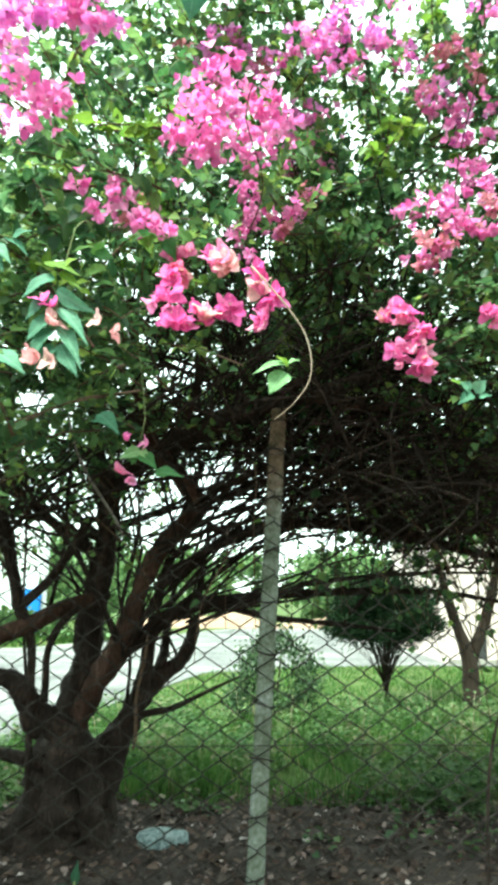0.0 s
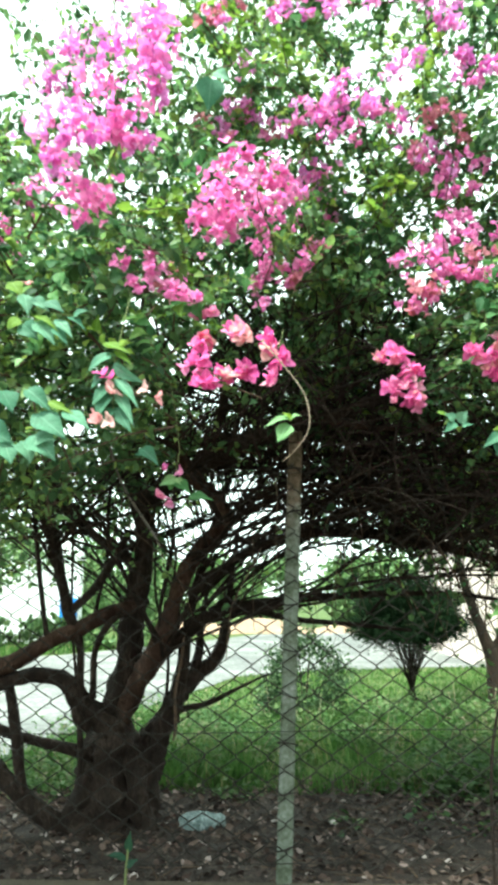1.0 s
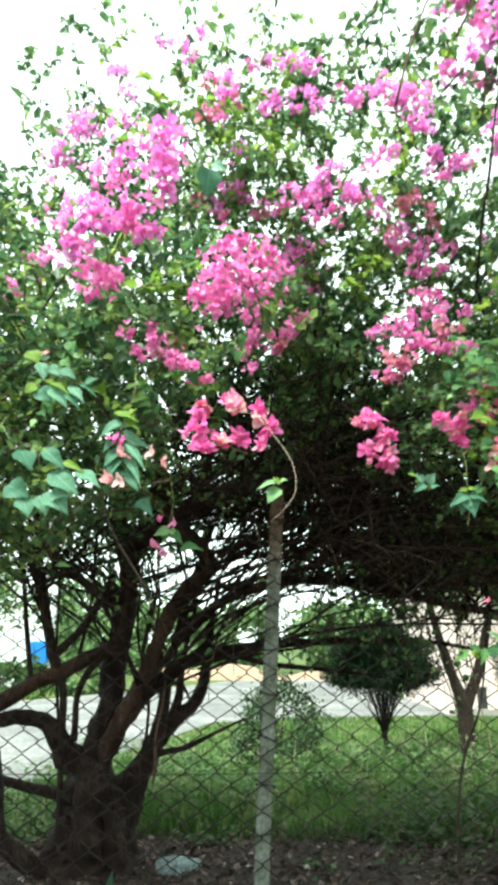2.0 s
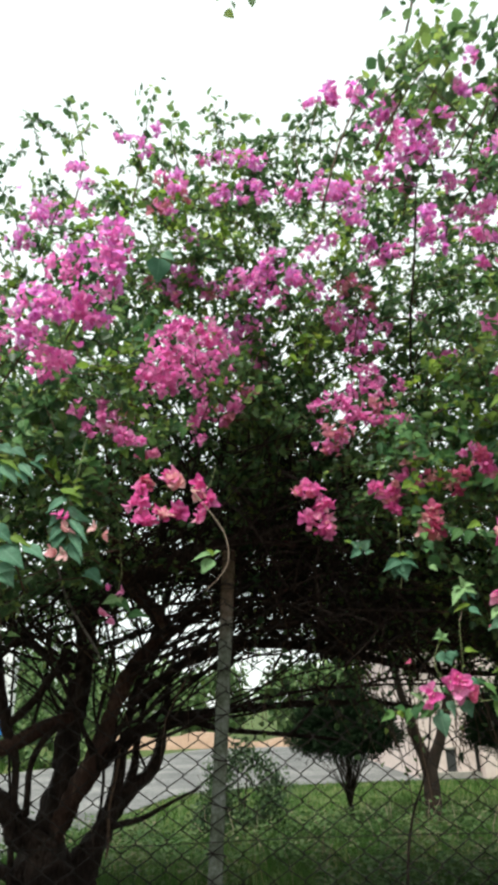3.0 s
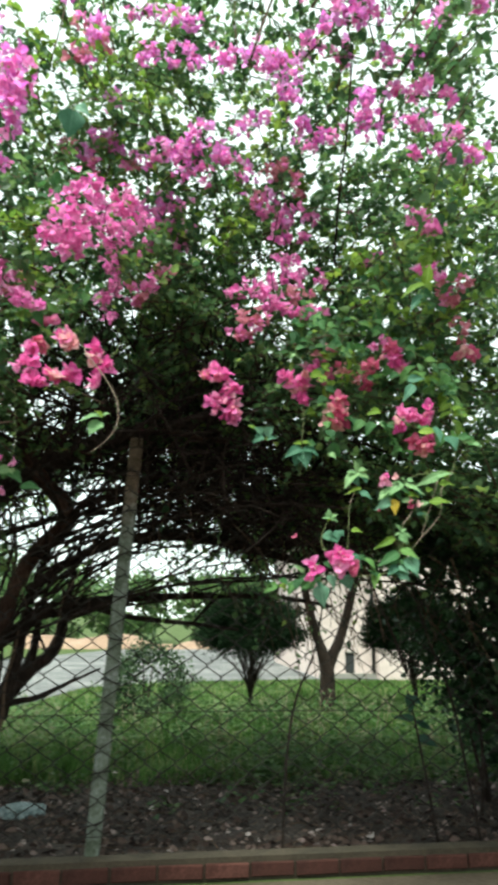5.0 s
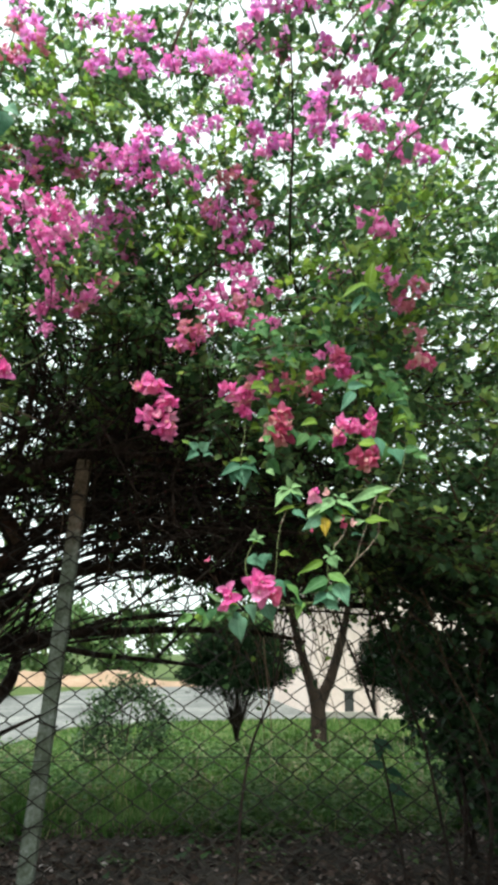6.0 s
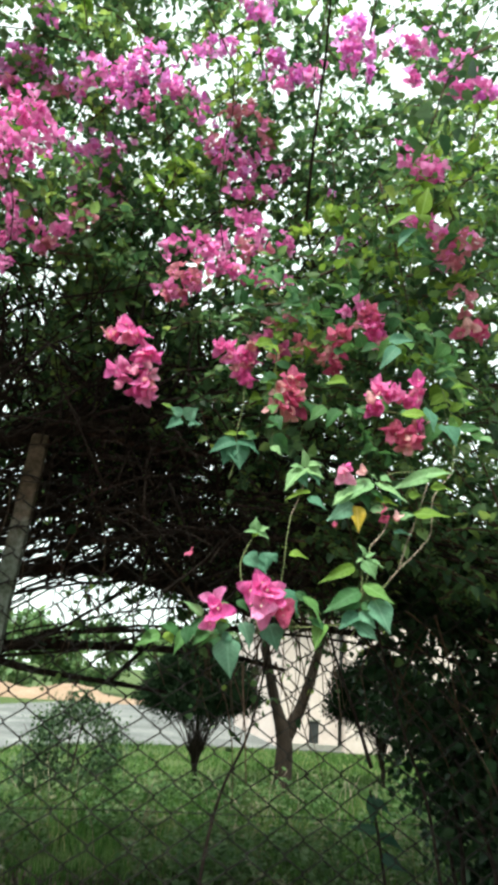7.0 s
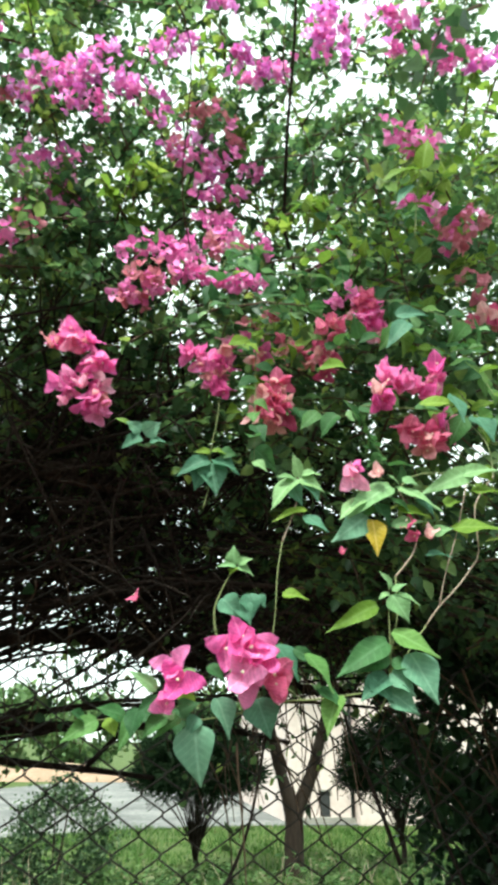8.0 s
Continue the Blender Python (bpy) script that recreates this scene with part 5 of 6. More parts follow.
spray = shoot("rosette shoot", [(1.144, 1.47, 1.612), (1.162, 1.47, 1.632), (1.18, 1.47, 1.658), (1.19, 1.48, 1.70), (1.165, 1.48, 1.76)], TWIG_PALE, 0.0018)
part("stem", tube("stem", [(1.187, 1.47, 1.541), (1.211, 1.47, 1.57), (1.239, 1.47, 1.596), (1.267, 1.47, 1.627), (1.289, 1.47, 1.662), (1.31, 1.5, 1.75), (1.384, 1.55, 1.83)], [0.0012] * 7, TWIG_PALE, 5, steps=3), TWIG_PALE, tree, "pale bare twig")
part("stem", tube("stem", [(1.211, 1.47, 1.57), (1.228, 1.47, 1.623), (1.256, 1.47, 1.693), (1.3, 1.5, 1.79)], [0.0010] * 4, TWIG_PALE, 5, steps=3), TWIG_PALE, tree, "pale bare twig")
near_leaf(spray, (1.105, 1.470, 1.707), (1.045, 1.447, 1.658), 0.034, LEAF_NEAR)
near_leaf(spray, (1.099, 1.470, 1.737), (1.050, 1.451, 1.699), 0.029, LEAF_PALE)
near_leaf(spray, (1.148, 1.470, 1.760), (1.059, 1.439, 1.708), 0.034, LEAF_PALE)
near_leaf(spray, (1.156, 1.470, 1.760), (1.224, 1.440, 1.726), 0.030, LEAF_PALE)
near_leaf(spray, (1.169, 1.470, 1.775), (1.193, 1.460, 1.766), 0.020, LEAF_PALE)
near_leaf(spray, (1.162, 1.470, 1.765), (1.145, 1.462, 1.780), 0.020, LEAF_PALE)
near_leaf(spray, (1.145, 1.470, 1.693), (1.192, 1.449, 1.706), 0.019, LEAF_PALE)
near_leaf(spray, (1.157, 1.470, 1.724), (1.205, 1.450, 1.713), 0.025, LEAF_LIME)
near_leaf(spray, (1.113, 1.470, 1.700), (1.114, 1.452, 1.645), 0.029, LEAF_YELLOW)
near_leaf(spray, (1.294, 1.470, 1.798), (1.198, 1.439, 1.752), 0.026, LEAF_PALE)
near_leaf(spray, (1.273, 1.470, 1.790), (1.330, 1.441, 1.808), 0.025, LEAF_PALE)
near_leaf(spray, (1.290, 1.470, 1.761), (1.335, 1.449, 1.767), 0.040, LEAF_LIME)
near_leaf(spray, (1.247, 1.470, 1.696), (1.318, 1.438, 1.702), 0.034, LEAF_LIME)
near_leaf(spray, (1.211, 1.470, 1.684), (1.242, 1.455, 1.697), 0.019, LEAF_PALE)
near_leaf(spray, (1.237, 1.470, 1.738), (1.262, 1.459, 1.743), 0.026, LEAF_LIME)
near_leaf(spray, (1.199, 1.470, 1.647), (1.232, 1.455, 1.656), 0.019, LEAF_NEAR)
near_leaf(spray, (1.145, 1.470, 1.742), (1.179, 1.454, 1.715), 0.029, LEAF_MID)
near_leaf(spray, (1.120, 1.470, 1.726), (1.145, 1.456, 1.695), 0.027, LEAF_MID)
near_leaf(spray, (1.194, 1.470, 1.746), (1.217, 1.455, 1.712), 0.025, LEAF_NEAR)
near_leaf(spray, (1.311, 1.470, 1.806), (1.325, 1.460, 1.783), 0.025, LEAF_LIME)
near_leaf(spray, (1.096, 1.470, 1.714), (1.122, 1.459, 1.718), 0.020, LEAF_MID)
for x, z, size, mat in ((1.082, 1.768, 0.034, BRACT_PINK), (1.078, 1.785, 0.026, BRACT_NEAR), (1.130, 1.778, 0.024, BRACT_SALMON), (1.171, 1.689, 0.026, BRACT_DULL), (1.201, 1.676, 0.024, BRACT_SALMON), (1.186, 1.68, 0.024, BRACT_DULL)):
    near_flower(spray, (x, 1.465, z), size, mat)
spray = shoot("small rosette shoot", [(1.008, 1.65, 1.708), (1.025, 1.65, 1.752), (1.038, 1.65, 1.797), (1.04, 1.65, 1.837)], TWIG_PALE, 0.0016)
near_leaf(spray, (1.040, 1.650, 1.836), (1.032, 1.632, 1.878), 0.027, LEAF_PALE)
near_leaf(spray, (1.035, 1.650, 1.833), (0.978, 1.625, 1.776), 0.038, LEAF_PALE)
near_leaf(spray, (1.042, 1.650, 1.834), (1.087, 1.632, 1.814), 0.029, LEAF_PALE)
near_leaf(spray, (1.047, 1.650, 1.841), (1.079, 1.637, 1.850), 0.018, LEAF_PALE)
near_leaf(spray, (1.031, 1.650, 1.833), (0.998, 1.639, 1.837), 0.020, LEAF_PALE)
near_leaf(spray, (1.058, 1.650, 1.830), (1.078, 1.635, 1.791), 0.032, LEAF_NEAR)
near_leaf(spray, (1.049, 1.650, 1.760), (1.093, 1.631, 1.734), 0.031, LEAF_NEAR)
near_leaf(spray, (1.054, 1.650, 1.772), (0.989, 1.629, 1.758), 0.020, LEAF_LIME)
near_leaf(spray, (1.025, 1.650, 1.818), (1.043, 1.636, 1.782), 0.027, LEAF_NEAR)
near_flower(spray, (1.103, 1.60, 1.678), 0.014, BRACT_DULL)
spray = shoot("tip shoot", [(0.886, 1.6, 1.537), (0.883, 1.6, 1.573), (0.896, 1.6, 1.61), (0.914, 1.6, 1.645)], GREEN_STEM, 0.002)
part("stem", tube("stem", [(0.975, 1.6, 1.50), (0.984, 1.6, 1.573), (0.99, 1.61, 1.64), (1.008, 1.65, 1.708)], [0.0011] * 4, GREEN_STEM, 5, steps=3), GREEN_STEM, tree)
near_leaf(spray, (0.914, 1.600, 1.649), (0.908, 1.589, 1.677), 0.025, LEAF_PALE)
near_leaf(spray, (0.917, 1.600, 1.647), (0.887, 1.590, 1.649), 0.013, LEAF_PALE)
near_leaf(spray, (0.919, 1.600, 1.646), (0.946, 1.590, 1.637), 0.015, LEAF_PALE)
near_leaf(spray, (0.917, 1.600, 1.645), (0.904, 1.594, 1.633), 0.013, LEAF_LIME)
near_leaf(spray, (0.923, 1.600, 1.650), (0.941, 1.592, 1.663), 0.014, LEAF_PALE)
near_leaf(spray, (0.896, 1.600, 1.592), (0.923, 1.586, 1.563), 0.032, LEAF_NEAR)
near_leaf(spray, (0.939, 1.600, 1.601), (0.946, 1.588, 1.565), 0.032, LEAF_NEAR)
near_leaf(spray, (0.925, 1.600, 1.589), (0.941, 1.586, 1.551), 0.027, LEAF_NEAR)
near_leaf(spray, (0.953, 1.600, 1.599), (0.966, 1.592, 1.580), 0.023, LEAF_NEAR)
near_leaf(spray, (0.996, 1.600, 1.601), (1.036, 1.584, 1.605), 0.023, LEAF_LIME)
spray = shoot("shaded shoot", [(0.903, 2.05, 1.898), (0.917, 2.05, 1.973), (0.914, 2.05, 2.05)], GREEN_STEM, 0.0018)
near_leaf(spray, (0.914, 2.050, 2.050), (0.874, 2.036, 2.045), 0.020, LEAF_LIME)
near_leaf(spray, (0.917, 2.050, 2.050), (0.955, 2.036, 2.052), 0.020, LEAF_LIME)
near_leaf(spray, (0.912, 2.050, 2.026), (0.833, 2.021, 1.988), 0.041, LEAF_NEAR)
near_leaf(spray, (0.923, 2.050, 2.027), (0.988, 2.025, 2.003), 0.058, LEAF_NEAR)
near_leaf(spray, (0.915, 2.050, 2.019), (0.933, 2.023, 1.934), 0.064, LEAF_NEAR)
near_leaf(spray, (0.899, 2.050, 2.002), (0.878, 2.032, 1.948), 0.048, LEAF_NEAR)
near_leaf(spray, (0.940, 2.050, 2.052), (0.981, 2.035, 2.041), 0.032, LEAF_MID)
near_leaf(spray, (0.737, 2.050, 2.088), (0.700, 2.033, 2.108), 0.034, LEAF_NEAR)
near_leaf(spray, (0.745, 2.050, 2.084), (0.784, 2.031, 2.111), 0.039, LEAF_NEAR)
near_leaf(spray, (0.738, 2.050, 2.072), (0.692, 2.032, 2.044), 0.037, LEAF_NEAR)
near_leaf(spray, (0.761, 2.050, 2.059), (0.794, 2.036, 2.071), 0.031, LEAF_NEAR)
near_leaf(spray, (0.671, 2.050, 2.118), (0.729, 2.030, 2.098), 0.020, LEAF_LIME)
spray = shoot("high shoot", [(1.309, 1.6, 2.423), (1.325, 1.6, 2.544), (1.344, 1.6, 2.638)], GREEN_STEM, 0.0018)
near_leaf(spray, (1.335, 1.598, 2.634), (1.223, 1.555, 2.572), 0.034, LEAF_LIME)
near_leaf(spray, (1.346, 1.595, 2.633), (1.353, 1.56, 2.715), 0.039, LEAF_LIME)
near_leaf(spray, (1.349, 1.619, 2.655), (1.373, 1.598, 2.608), 0.045, LEAF_LIME)
near_leaf(spray, (1.328, 1.608, 2.589), (1.253, 1.559, 2.507), 0.034, LEAF_NEAR)
near_leaf(spray, (1.277, 1.596, 1.989), (1.369, 1.567, 2.003), 0.039, LEAF_LIME)
near_leaf(spray, (1.431, 1.62, 2.095), (1.471, 1.591, 2.11), 0.039, LEAF_LIME)
near_leaf(spray, (1.343, 1.589, 2.015), (1.351, 1.552, 1.947), 0.037, LEAF_NEAR)
near_leaf(spray, (1.251, 1.615, 2.21), (1.317, 1.591, 2.224), 0.034, LEAF_NEAR)
near_leaf(spray, (1.266, 1.596, 2.185), (1.21, 1.563, 2.114), 0.031, LEAF_NEAR)
near_leaf(spray, (1.405, 1.622, 1.987), (1.428, 1.584, 1.934), 0.056, LEAF_NEAR)
near_leaf(spray, (1.133, 1.623, 2.075), (1.078, 1.596, 2.065), 0.034, LEAF_LIME)
spray = shoot("hanging leaf spray", [(-0.355, 1.28, 2.206), (-0.369, 1.28, 2.131), (-0.38, 1.28, 2.056), (-0.382, 1.28, 1.967), (-0.369, 1.28, 1.879)], GREEN_STEM, 0.0016)
near_leaf(spray, (-0.393, 1.280, 2.093), (-0.455, 1.252, 2.049), 0.038, LEAF_NEAR)
near_leaf(spray, (-0.394, 1.280, 2.049), (-0.444, 1.255, 1.998), 0.035, LEAF_NEAR)
near_leaf(spray, (-0.392, 1.280, 2.004), (-0.439, 1.255, 1.950), 0.037, LEAF_NEAR)
near_leaf(spray, (-0.388, 1.280, 1.972), (-0.433, 1.253, 1.908), 0.037, LEAF_NEAR)
near_leaf(spray, (-0.380, 1.280, 1.933), (-0.422, 1.258, 1.887), 0.034, LEAF_NEAR)
near_leaf(spray, (-0.385, 1.280, 2.060), (-0.303, 1.242, 1.992), 0.033, LEAF_NEAR)
near_leaf(spray, (-0.377, 1.280, 2.020), (-0.300, 1.243, 1.948), 0.033, LEAF_NEAR)
near_leaf(spray, (-0.374, 1.280, 1.980), (-0.310, 1.240, 1.900), 0.034, LEAF_NEAR)
near_leaf(spray, (-0.370, 1.280, 1.940), (-0.325, 1.245, 1.866), 0.032, LEAF_NEAR)
near_leaf(spray, (-0.380, 1.280, 2.103), (-0.327, 1.259, 2.060), 0.022, LEAF_LIME)
near_leaf(spray, (-0.413, 1.280, 2.127), (-0.333, 1.253, 2.097), 0.029, LEAF_LIME)
near_leaf(spray, (-0.375, 1.280, 2.119), (-0.347, 1.269, 2.134), 0.022, LEAF_LIME)
for x, z, size, mat in ((-0.406, 2.028, 0.032, BRACT_NEAR), (-0.386, 2.016, 0.030, BRACT_NEAR), (-0.388, 1.978, 0.038, BRACT_SALMON), (-0.407, 1.899, 0.042, BRACT_SALMON), (-0.376, 1.895, 0.034, BRACT_SALMON), (-0.285, 1.982, 0.030, BRACT_SALMON), (-0.260, 1.959, 0.027, BRACT_SALMON)):
    near_flower(spray, (x, 1.265, z), size, mat)
spray = shoot("broad leaf spray", [(-0.375, 1.35, 1.947), (-0.48, 1.35, 1.941), (-0.571, 1.35, 1.977), (-0.665, 1.35, 2.022), (-0.767, 1.35, 2.059)], GREEN_STEM, 0.0016)
near_leaf(spray, (-0.620, 1.350, 1.948), (-0.522, 1.313, 1.877), 0.069, LEAF_NEAR)
near_leaf(spray, (-0.647, 1.350, 1.868), (-0.620, 1.330, 1.811), 0.067, LEAF_NEAR)
near_leaf(spray, (-0.622, 1.350, 1.884), (-0.557, 1.323, 1.824), 0.074, LEAF_NEAR)
near_leaf(spray, (-0.705, 1.350, 1.863), (-0.673, 1.330, 1.806), 0.067, LEAF_NEAR)
near_leaf(spray, (-0.651, 1.350, 2.021), (-0.572, 1.321, 1.965), 0.046, LEAF_NEAR)
near_leaf(spray, (-0.727, 1.350, 2.020), (-0.677, 1.326, 1.958), 0.069, LEAF_NEAR)
near_leaf(spray, (-0.586, 1.350, 1.982), (-0.511, 1.325, 1.950), 0.023, LEAF_LIME)
near_leaf(spray, (-0.539, 1.350, 1.954), (-0.453, 1.319, 1.904), 0.046, LEAF_NEAR)
near_leaf(spray, (-0.622, 1.350, 1.879), (-0.558, 1.330, 1.872), 0.048, LEAF_NEAR)
near_leaf(spray, (-0.755, 1.350, 1.907), (-0.684, 1.326, 1.866), 0.066, LEAF_NEAR)
spray = shoot("upper leaf spray", [(-0.579, 1.5, 2.313), (-0.644, 1.5, 2.325), (-0.71, 1.5, 2.347), (-0.788, 1.5, 2.399), (-0.828, 1.5, 2.43)], GREEN_STEM, 0.0016)
near_leaf(spray, (-0.743, 1.500, 2.393), (-0.719, 1.479, 2.324), 0.048, LEAF_NEAR)
near_leaf(spray, (-0.712, 1.500, 2.380), (-0.658, 1.480, 2.335), 0.033, LEAF_NEAR)
near_leaf(spray, (-0.671, 1.500, 2.367), (-0.606, 1.477, 2.327), 0.033, LEAF_NEAR)
near_leaf(spray, (-0.696, 1.500, 2.297), (-0.628, 1.471, 2.226), 0.052, LEAF_NEAR)
near_leaf(spray, (-0.641, 1.500, 2.276), (-0.587, 1.478, 2.223), 0.036, LEAF_NEAR)
near_leaf(spray, (-0.634, 1.500, 2.303), (-0.569, 1.473, 2.240), 0.033, LEAF_NEAR)
near_leaf(spray, (-0.597, 1.500, 2.310), (-0.528, 1.477, 2.272), 0.031, LEAF_NEAR)
near_leaf(spray, (-0.743, 1.500, 2.291), (-0.691, 1.479, 2.238), 0.052, LEAF_NEAR)
near_leaf(spray, (-0.708, 1.500, 2.317), (-0.619, 1.472, 2.282), 0.026, LEAF_LIME)
near_leaf(spray, (-0.791, 1.500, 2.439), (-0.746, 1.481, 2.388), 0.049, LEAF_LIME)
near_leaf(spray, (-0.754, 1.500, 2.309), (-0.789, 1.482, 2.274), 0.041, LEAF_LIME)
near_leaf(spray, (-0.579, 1.500, 2.313), (-0.535, 1.483, 2.333), 0.029, LEAF_NEAR)
near_flower(spray, (-0.726, 1.48, 2.416), 0.022, BRACT_SALMON)
spray = shoot("curling twig", [(0.03, 1.45, 2.19), (0.03, 1.29, 2.12), (0.082, 1.27, 2.047), (0.112, 1.27, 2.006), (0.14, 1.27, 1.957), (0.151, 1.27, 1.902), (0.145, 1.27, 1.856), (0.114, 1.27, 1.811), (0.076, 1.27, 1.777)], TWIG_PALE, 0.0022)
near_leaf(spray, (0.101, 1.270, 1.893), (0.034, 1.247, 1.888), 0.027, LEAF_PALE)
near_leaf(spray, (0.104, 1.270, 1.896), (0.124, 1.262, 1.905), 0.021, LEAF_PALE)
near_leaf(spray, (0.096, 1.270, 1.877), (0.063, 1.251, 1.831), 0.045, LEAF_PALE)
near_leaf(spray, (0.101, 1.270, 1.888), (0.087, 1.259, 1.912), 0.021, LEAF_LIME)
spray = shoot("lower spray", [(-0.329, 2.1, 1.997), (-0.342, 2.1, 1.918), (-0.355, 2.1, 1.84)], GREEN_STEM, 0.0018)
near_leaf(spray, (-0.341, 2.100, 1.889), (-0.403, 2.076, 1.868), 0.035, LEAF_PALE)
near_leaf(spray, (-0.341, 2.100, 1.880), (-0.279, 2.075, 1.835), 0.040, LEAF_MID)
near_leaf(spray, (-0.357, 2.100, 1.880), (-0.365, 2.087, 1.843), 0.032, LEAF_MID)
near_leaf(spray, (-0.289, 2.100, 1.817), (-0.200, 2.070, 1.815), 0.044, LEAF_MID)
near_leaf(spray, (-0.341, 2.100, 1.889), (-0.310, 2.087, 1.864), 0.026, LEAF_PALE)
near_leaf(spray, (-0.483, 2.100, 2.012), (-0.408, 2.071, 1.959), 0.050, LEAF_NEAR)
near_leaf(spray, (-0.455, 2.100, 1.982), (-0.501, 2.081, 1.997), 0.041, LEAF_NEAR)
for x, z, size, mat in ((-0.384, 1.919, 0.030, BRACT_NEAR), (-0.313, 1.906, 0.036, BRACT_NEAR), (-0.393, 1.808, 0.034, BRACT_PINK), (-0.371, 1.796, 0.036, BRACT_NEAR), (-0.411, 1.819, 0.030, BRACT_PINK)):
    near_flower(spray, (x, 2.08, z), size, mat)


def leaf_spray(at, mat=None, end=None):
    """A short drooping shoot at the front of the crown, leaf by leaf."""
    at = Vector(at)
    r = np.random.default_rng(int((at.x * 37 + at.y * 91 + at.z * 53) * 100) % 9973)
    d = Vector((r.normal(0, 0.5), -0.45, r.normal(-0.25, 0.45))).normalized()
    ln = r.uniform(0.2, 0.34)
    pts = [at - d * ln * 0.9 + Vector((0, 0, 0.05)), at - d * ln * 0.4 + Vector((0, 0, 0.03)), at, at + d * ln * 0.35 - Vector((0, 0, 0.03))]
    spray = shoot("leafy shoot", [tuple(p) for p in pts], GREEN_STEM, 0.0018)
    n = 11
    for k in range(n):
        u = k / (n - 1) * 2.9
        i = min(int(u), 2)
        base = pts[i].lerp(pts[i + 1], u - i)
        out = d * 0.35 + Vector((r.normal(0, 0.7), r.normal(-0.2, 0.5), r.normal(-0.15, 0.6)))
        size = r.uniform(0.045, 0.074) * (0.6 if k == n - 1 else 1)
        tip = base + out.normalized() * size
        near_leaf(spray, tuple(base), tuple(tip), size * r.uniform(0.5, 0.68), (end or LEAF_PALE) if k == n - 1 else (mat or LEAF_MID))


leaf_spray((1.27, 2.00, 2.66))
leaf_spray((1.35, 1.85, 2.34))
leaf_spray((1.44, 1.75, 2.33))
leaf_spray((1.43, 1.65, 2.00))
leaf_spray((1.26, 1.85, 2.04))
leaf_spray((1.17, 1.95, 2.14))
leaf_spray((1.01, 1.95, 2.09))
leaf_spray((1.12, 2.10, 2.53))
leaf_spray((0.91, 2.10, 2.58))
leaf_spray((1.48, 1.75, 2.24))
leaf_spray((-0.75, 1.60, 2.30))
leaf_spray((-0.41, 1.70, 2.37))
leaf_spray((-0.26, 1.75, 2.46))
leaf_spray((-0.72, 1.70, 2.60))
for at in ((1.02, 2.05, 2.41), (1.10, 2.05, 2.37), (1.26, 2.05, 2.64), (1.48, 1.90, 2.73), (1.39, 1.90, 2.68), (1.44, 1.90, 2.33), (1.57, 1.90, 2.15), (1.76, 1.90, 2.99), (1.06, 2.00, 2.57), (0.98, 2.00, 2.61), (1.16, 2.00, 2.50), (1.43, 2.00, 2.52), (1.53, 2.00, 2.50), (1.45, 1.80, 2.89), (1.40, 1.80, 2.69), (1.55, 1.80, 2.20), (1.61, 1.80, 2.84), (-0.21, 1.80, 3.02), (-0.52, 1.80, 2.54), (-0.55, 1.80, 2.36), (-0.06, 1.80, 2.58), (-0.27, 1.80, 3.05)):
    leaf_spray(at, LEAF_LIME if rnd_near.random() < 0.35 else LEAF_MID, LEAF_LIME)


spray = shoot("heart-leaved shoot", [(-0.16, 2.05, 3.72), (-0.18, 1.98, 3.65), (-0.19, 1.94, 3.585)], GREEN_STEM, 0.003)
near_leaf(spray, (-0.19, 1.94, 3.585), (-0.205, 1.96, 3.455), 0.115, LEAF_NEAR, True)
near_leaf(spray, (-0.18, 1.97, 3.64), (-0.12, 1.93, 3.58), 0.05, LEAF_NEAR)


# the thin stems by which the hanging shoots are joined to the crown
for stem in ([(1.187, 1.47, 1.541), (1.14, 1.45, 1.49), (1.086, 1.42, 1.416)],
             [(1.144, 1.47, 1.612), (1.13, 1.44, 1.55), (1.107, 1.42, 1.49)],
             [(0.886, 1.6, 1.537), (0.9, 1.54, 1.48), (0.914, 1.49, 1.415)],
             [(0.975, 1.6, 1.50), (0.98, 1.54, 1.46), (1.0, 1.49, 1.432)],
             [(1.384, 1.55, 1.83), (1.5, 1.75, 2.0), (1.65, 2.1, 2.25)],
             [(1.165, 1.48, 1.76), (1.22, 1.5, 1.80), (1.384, 1.55, 1.83)],
             [(0.914, 2.05, 2.05), (0.94, 2.12, 2.2), (0.95, 2.25, 2.35)]):
    part("stem", tube("stem", stem, [0.0013] * len(stem), GREEN_STEM, 5, steps=4), GREEN_STEM, tree)
for stem in ([(1.344, 1.6, 2.638), (1.39, 1.85, 2.78), (1.45, 2.1, 2.85)],
             [(-0.355, 1.28, 2.206), (-0.40, 1.5, 2.36), (-0.45, 1.75, 2.5)],
             [(-0.767, 1.35, 2.058), (-0.88, 1.55, 2.18), (-0.98, 1.85, 2.32)],
             [(-0.828, 1.5, 2.43), (-0.9, 1.65, 2.52), (-0.98, 1.85, 2.6)],
             [(0.03, 1.45, 2.19), (0.07, 1.75, 2.28), (0.09, 2.1, 2.5)],
             [(-0.329, 2.1, 1.997), (-0.36, 2.2, 2.15), (-0.42, 2.35, 2.4)]):
    part("stem", tube("stem", stem, [0.0013] * len(stem), GREEN_STEM, 5, steps=4), GREEN_STEM, tree)
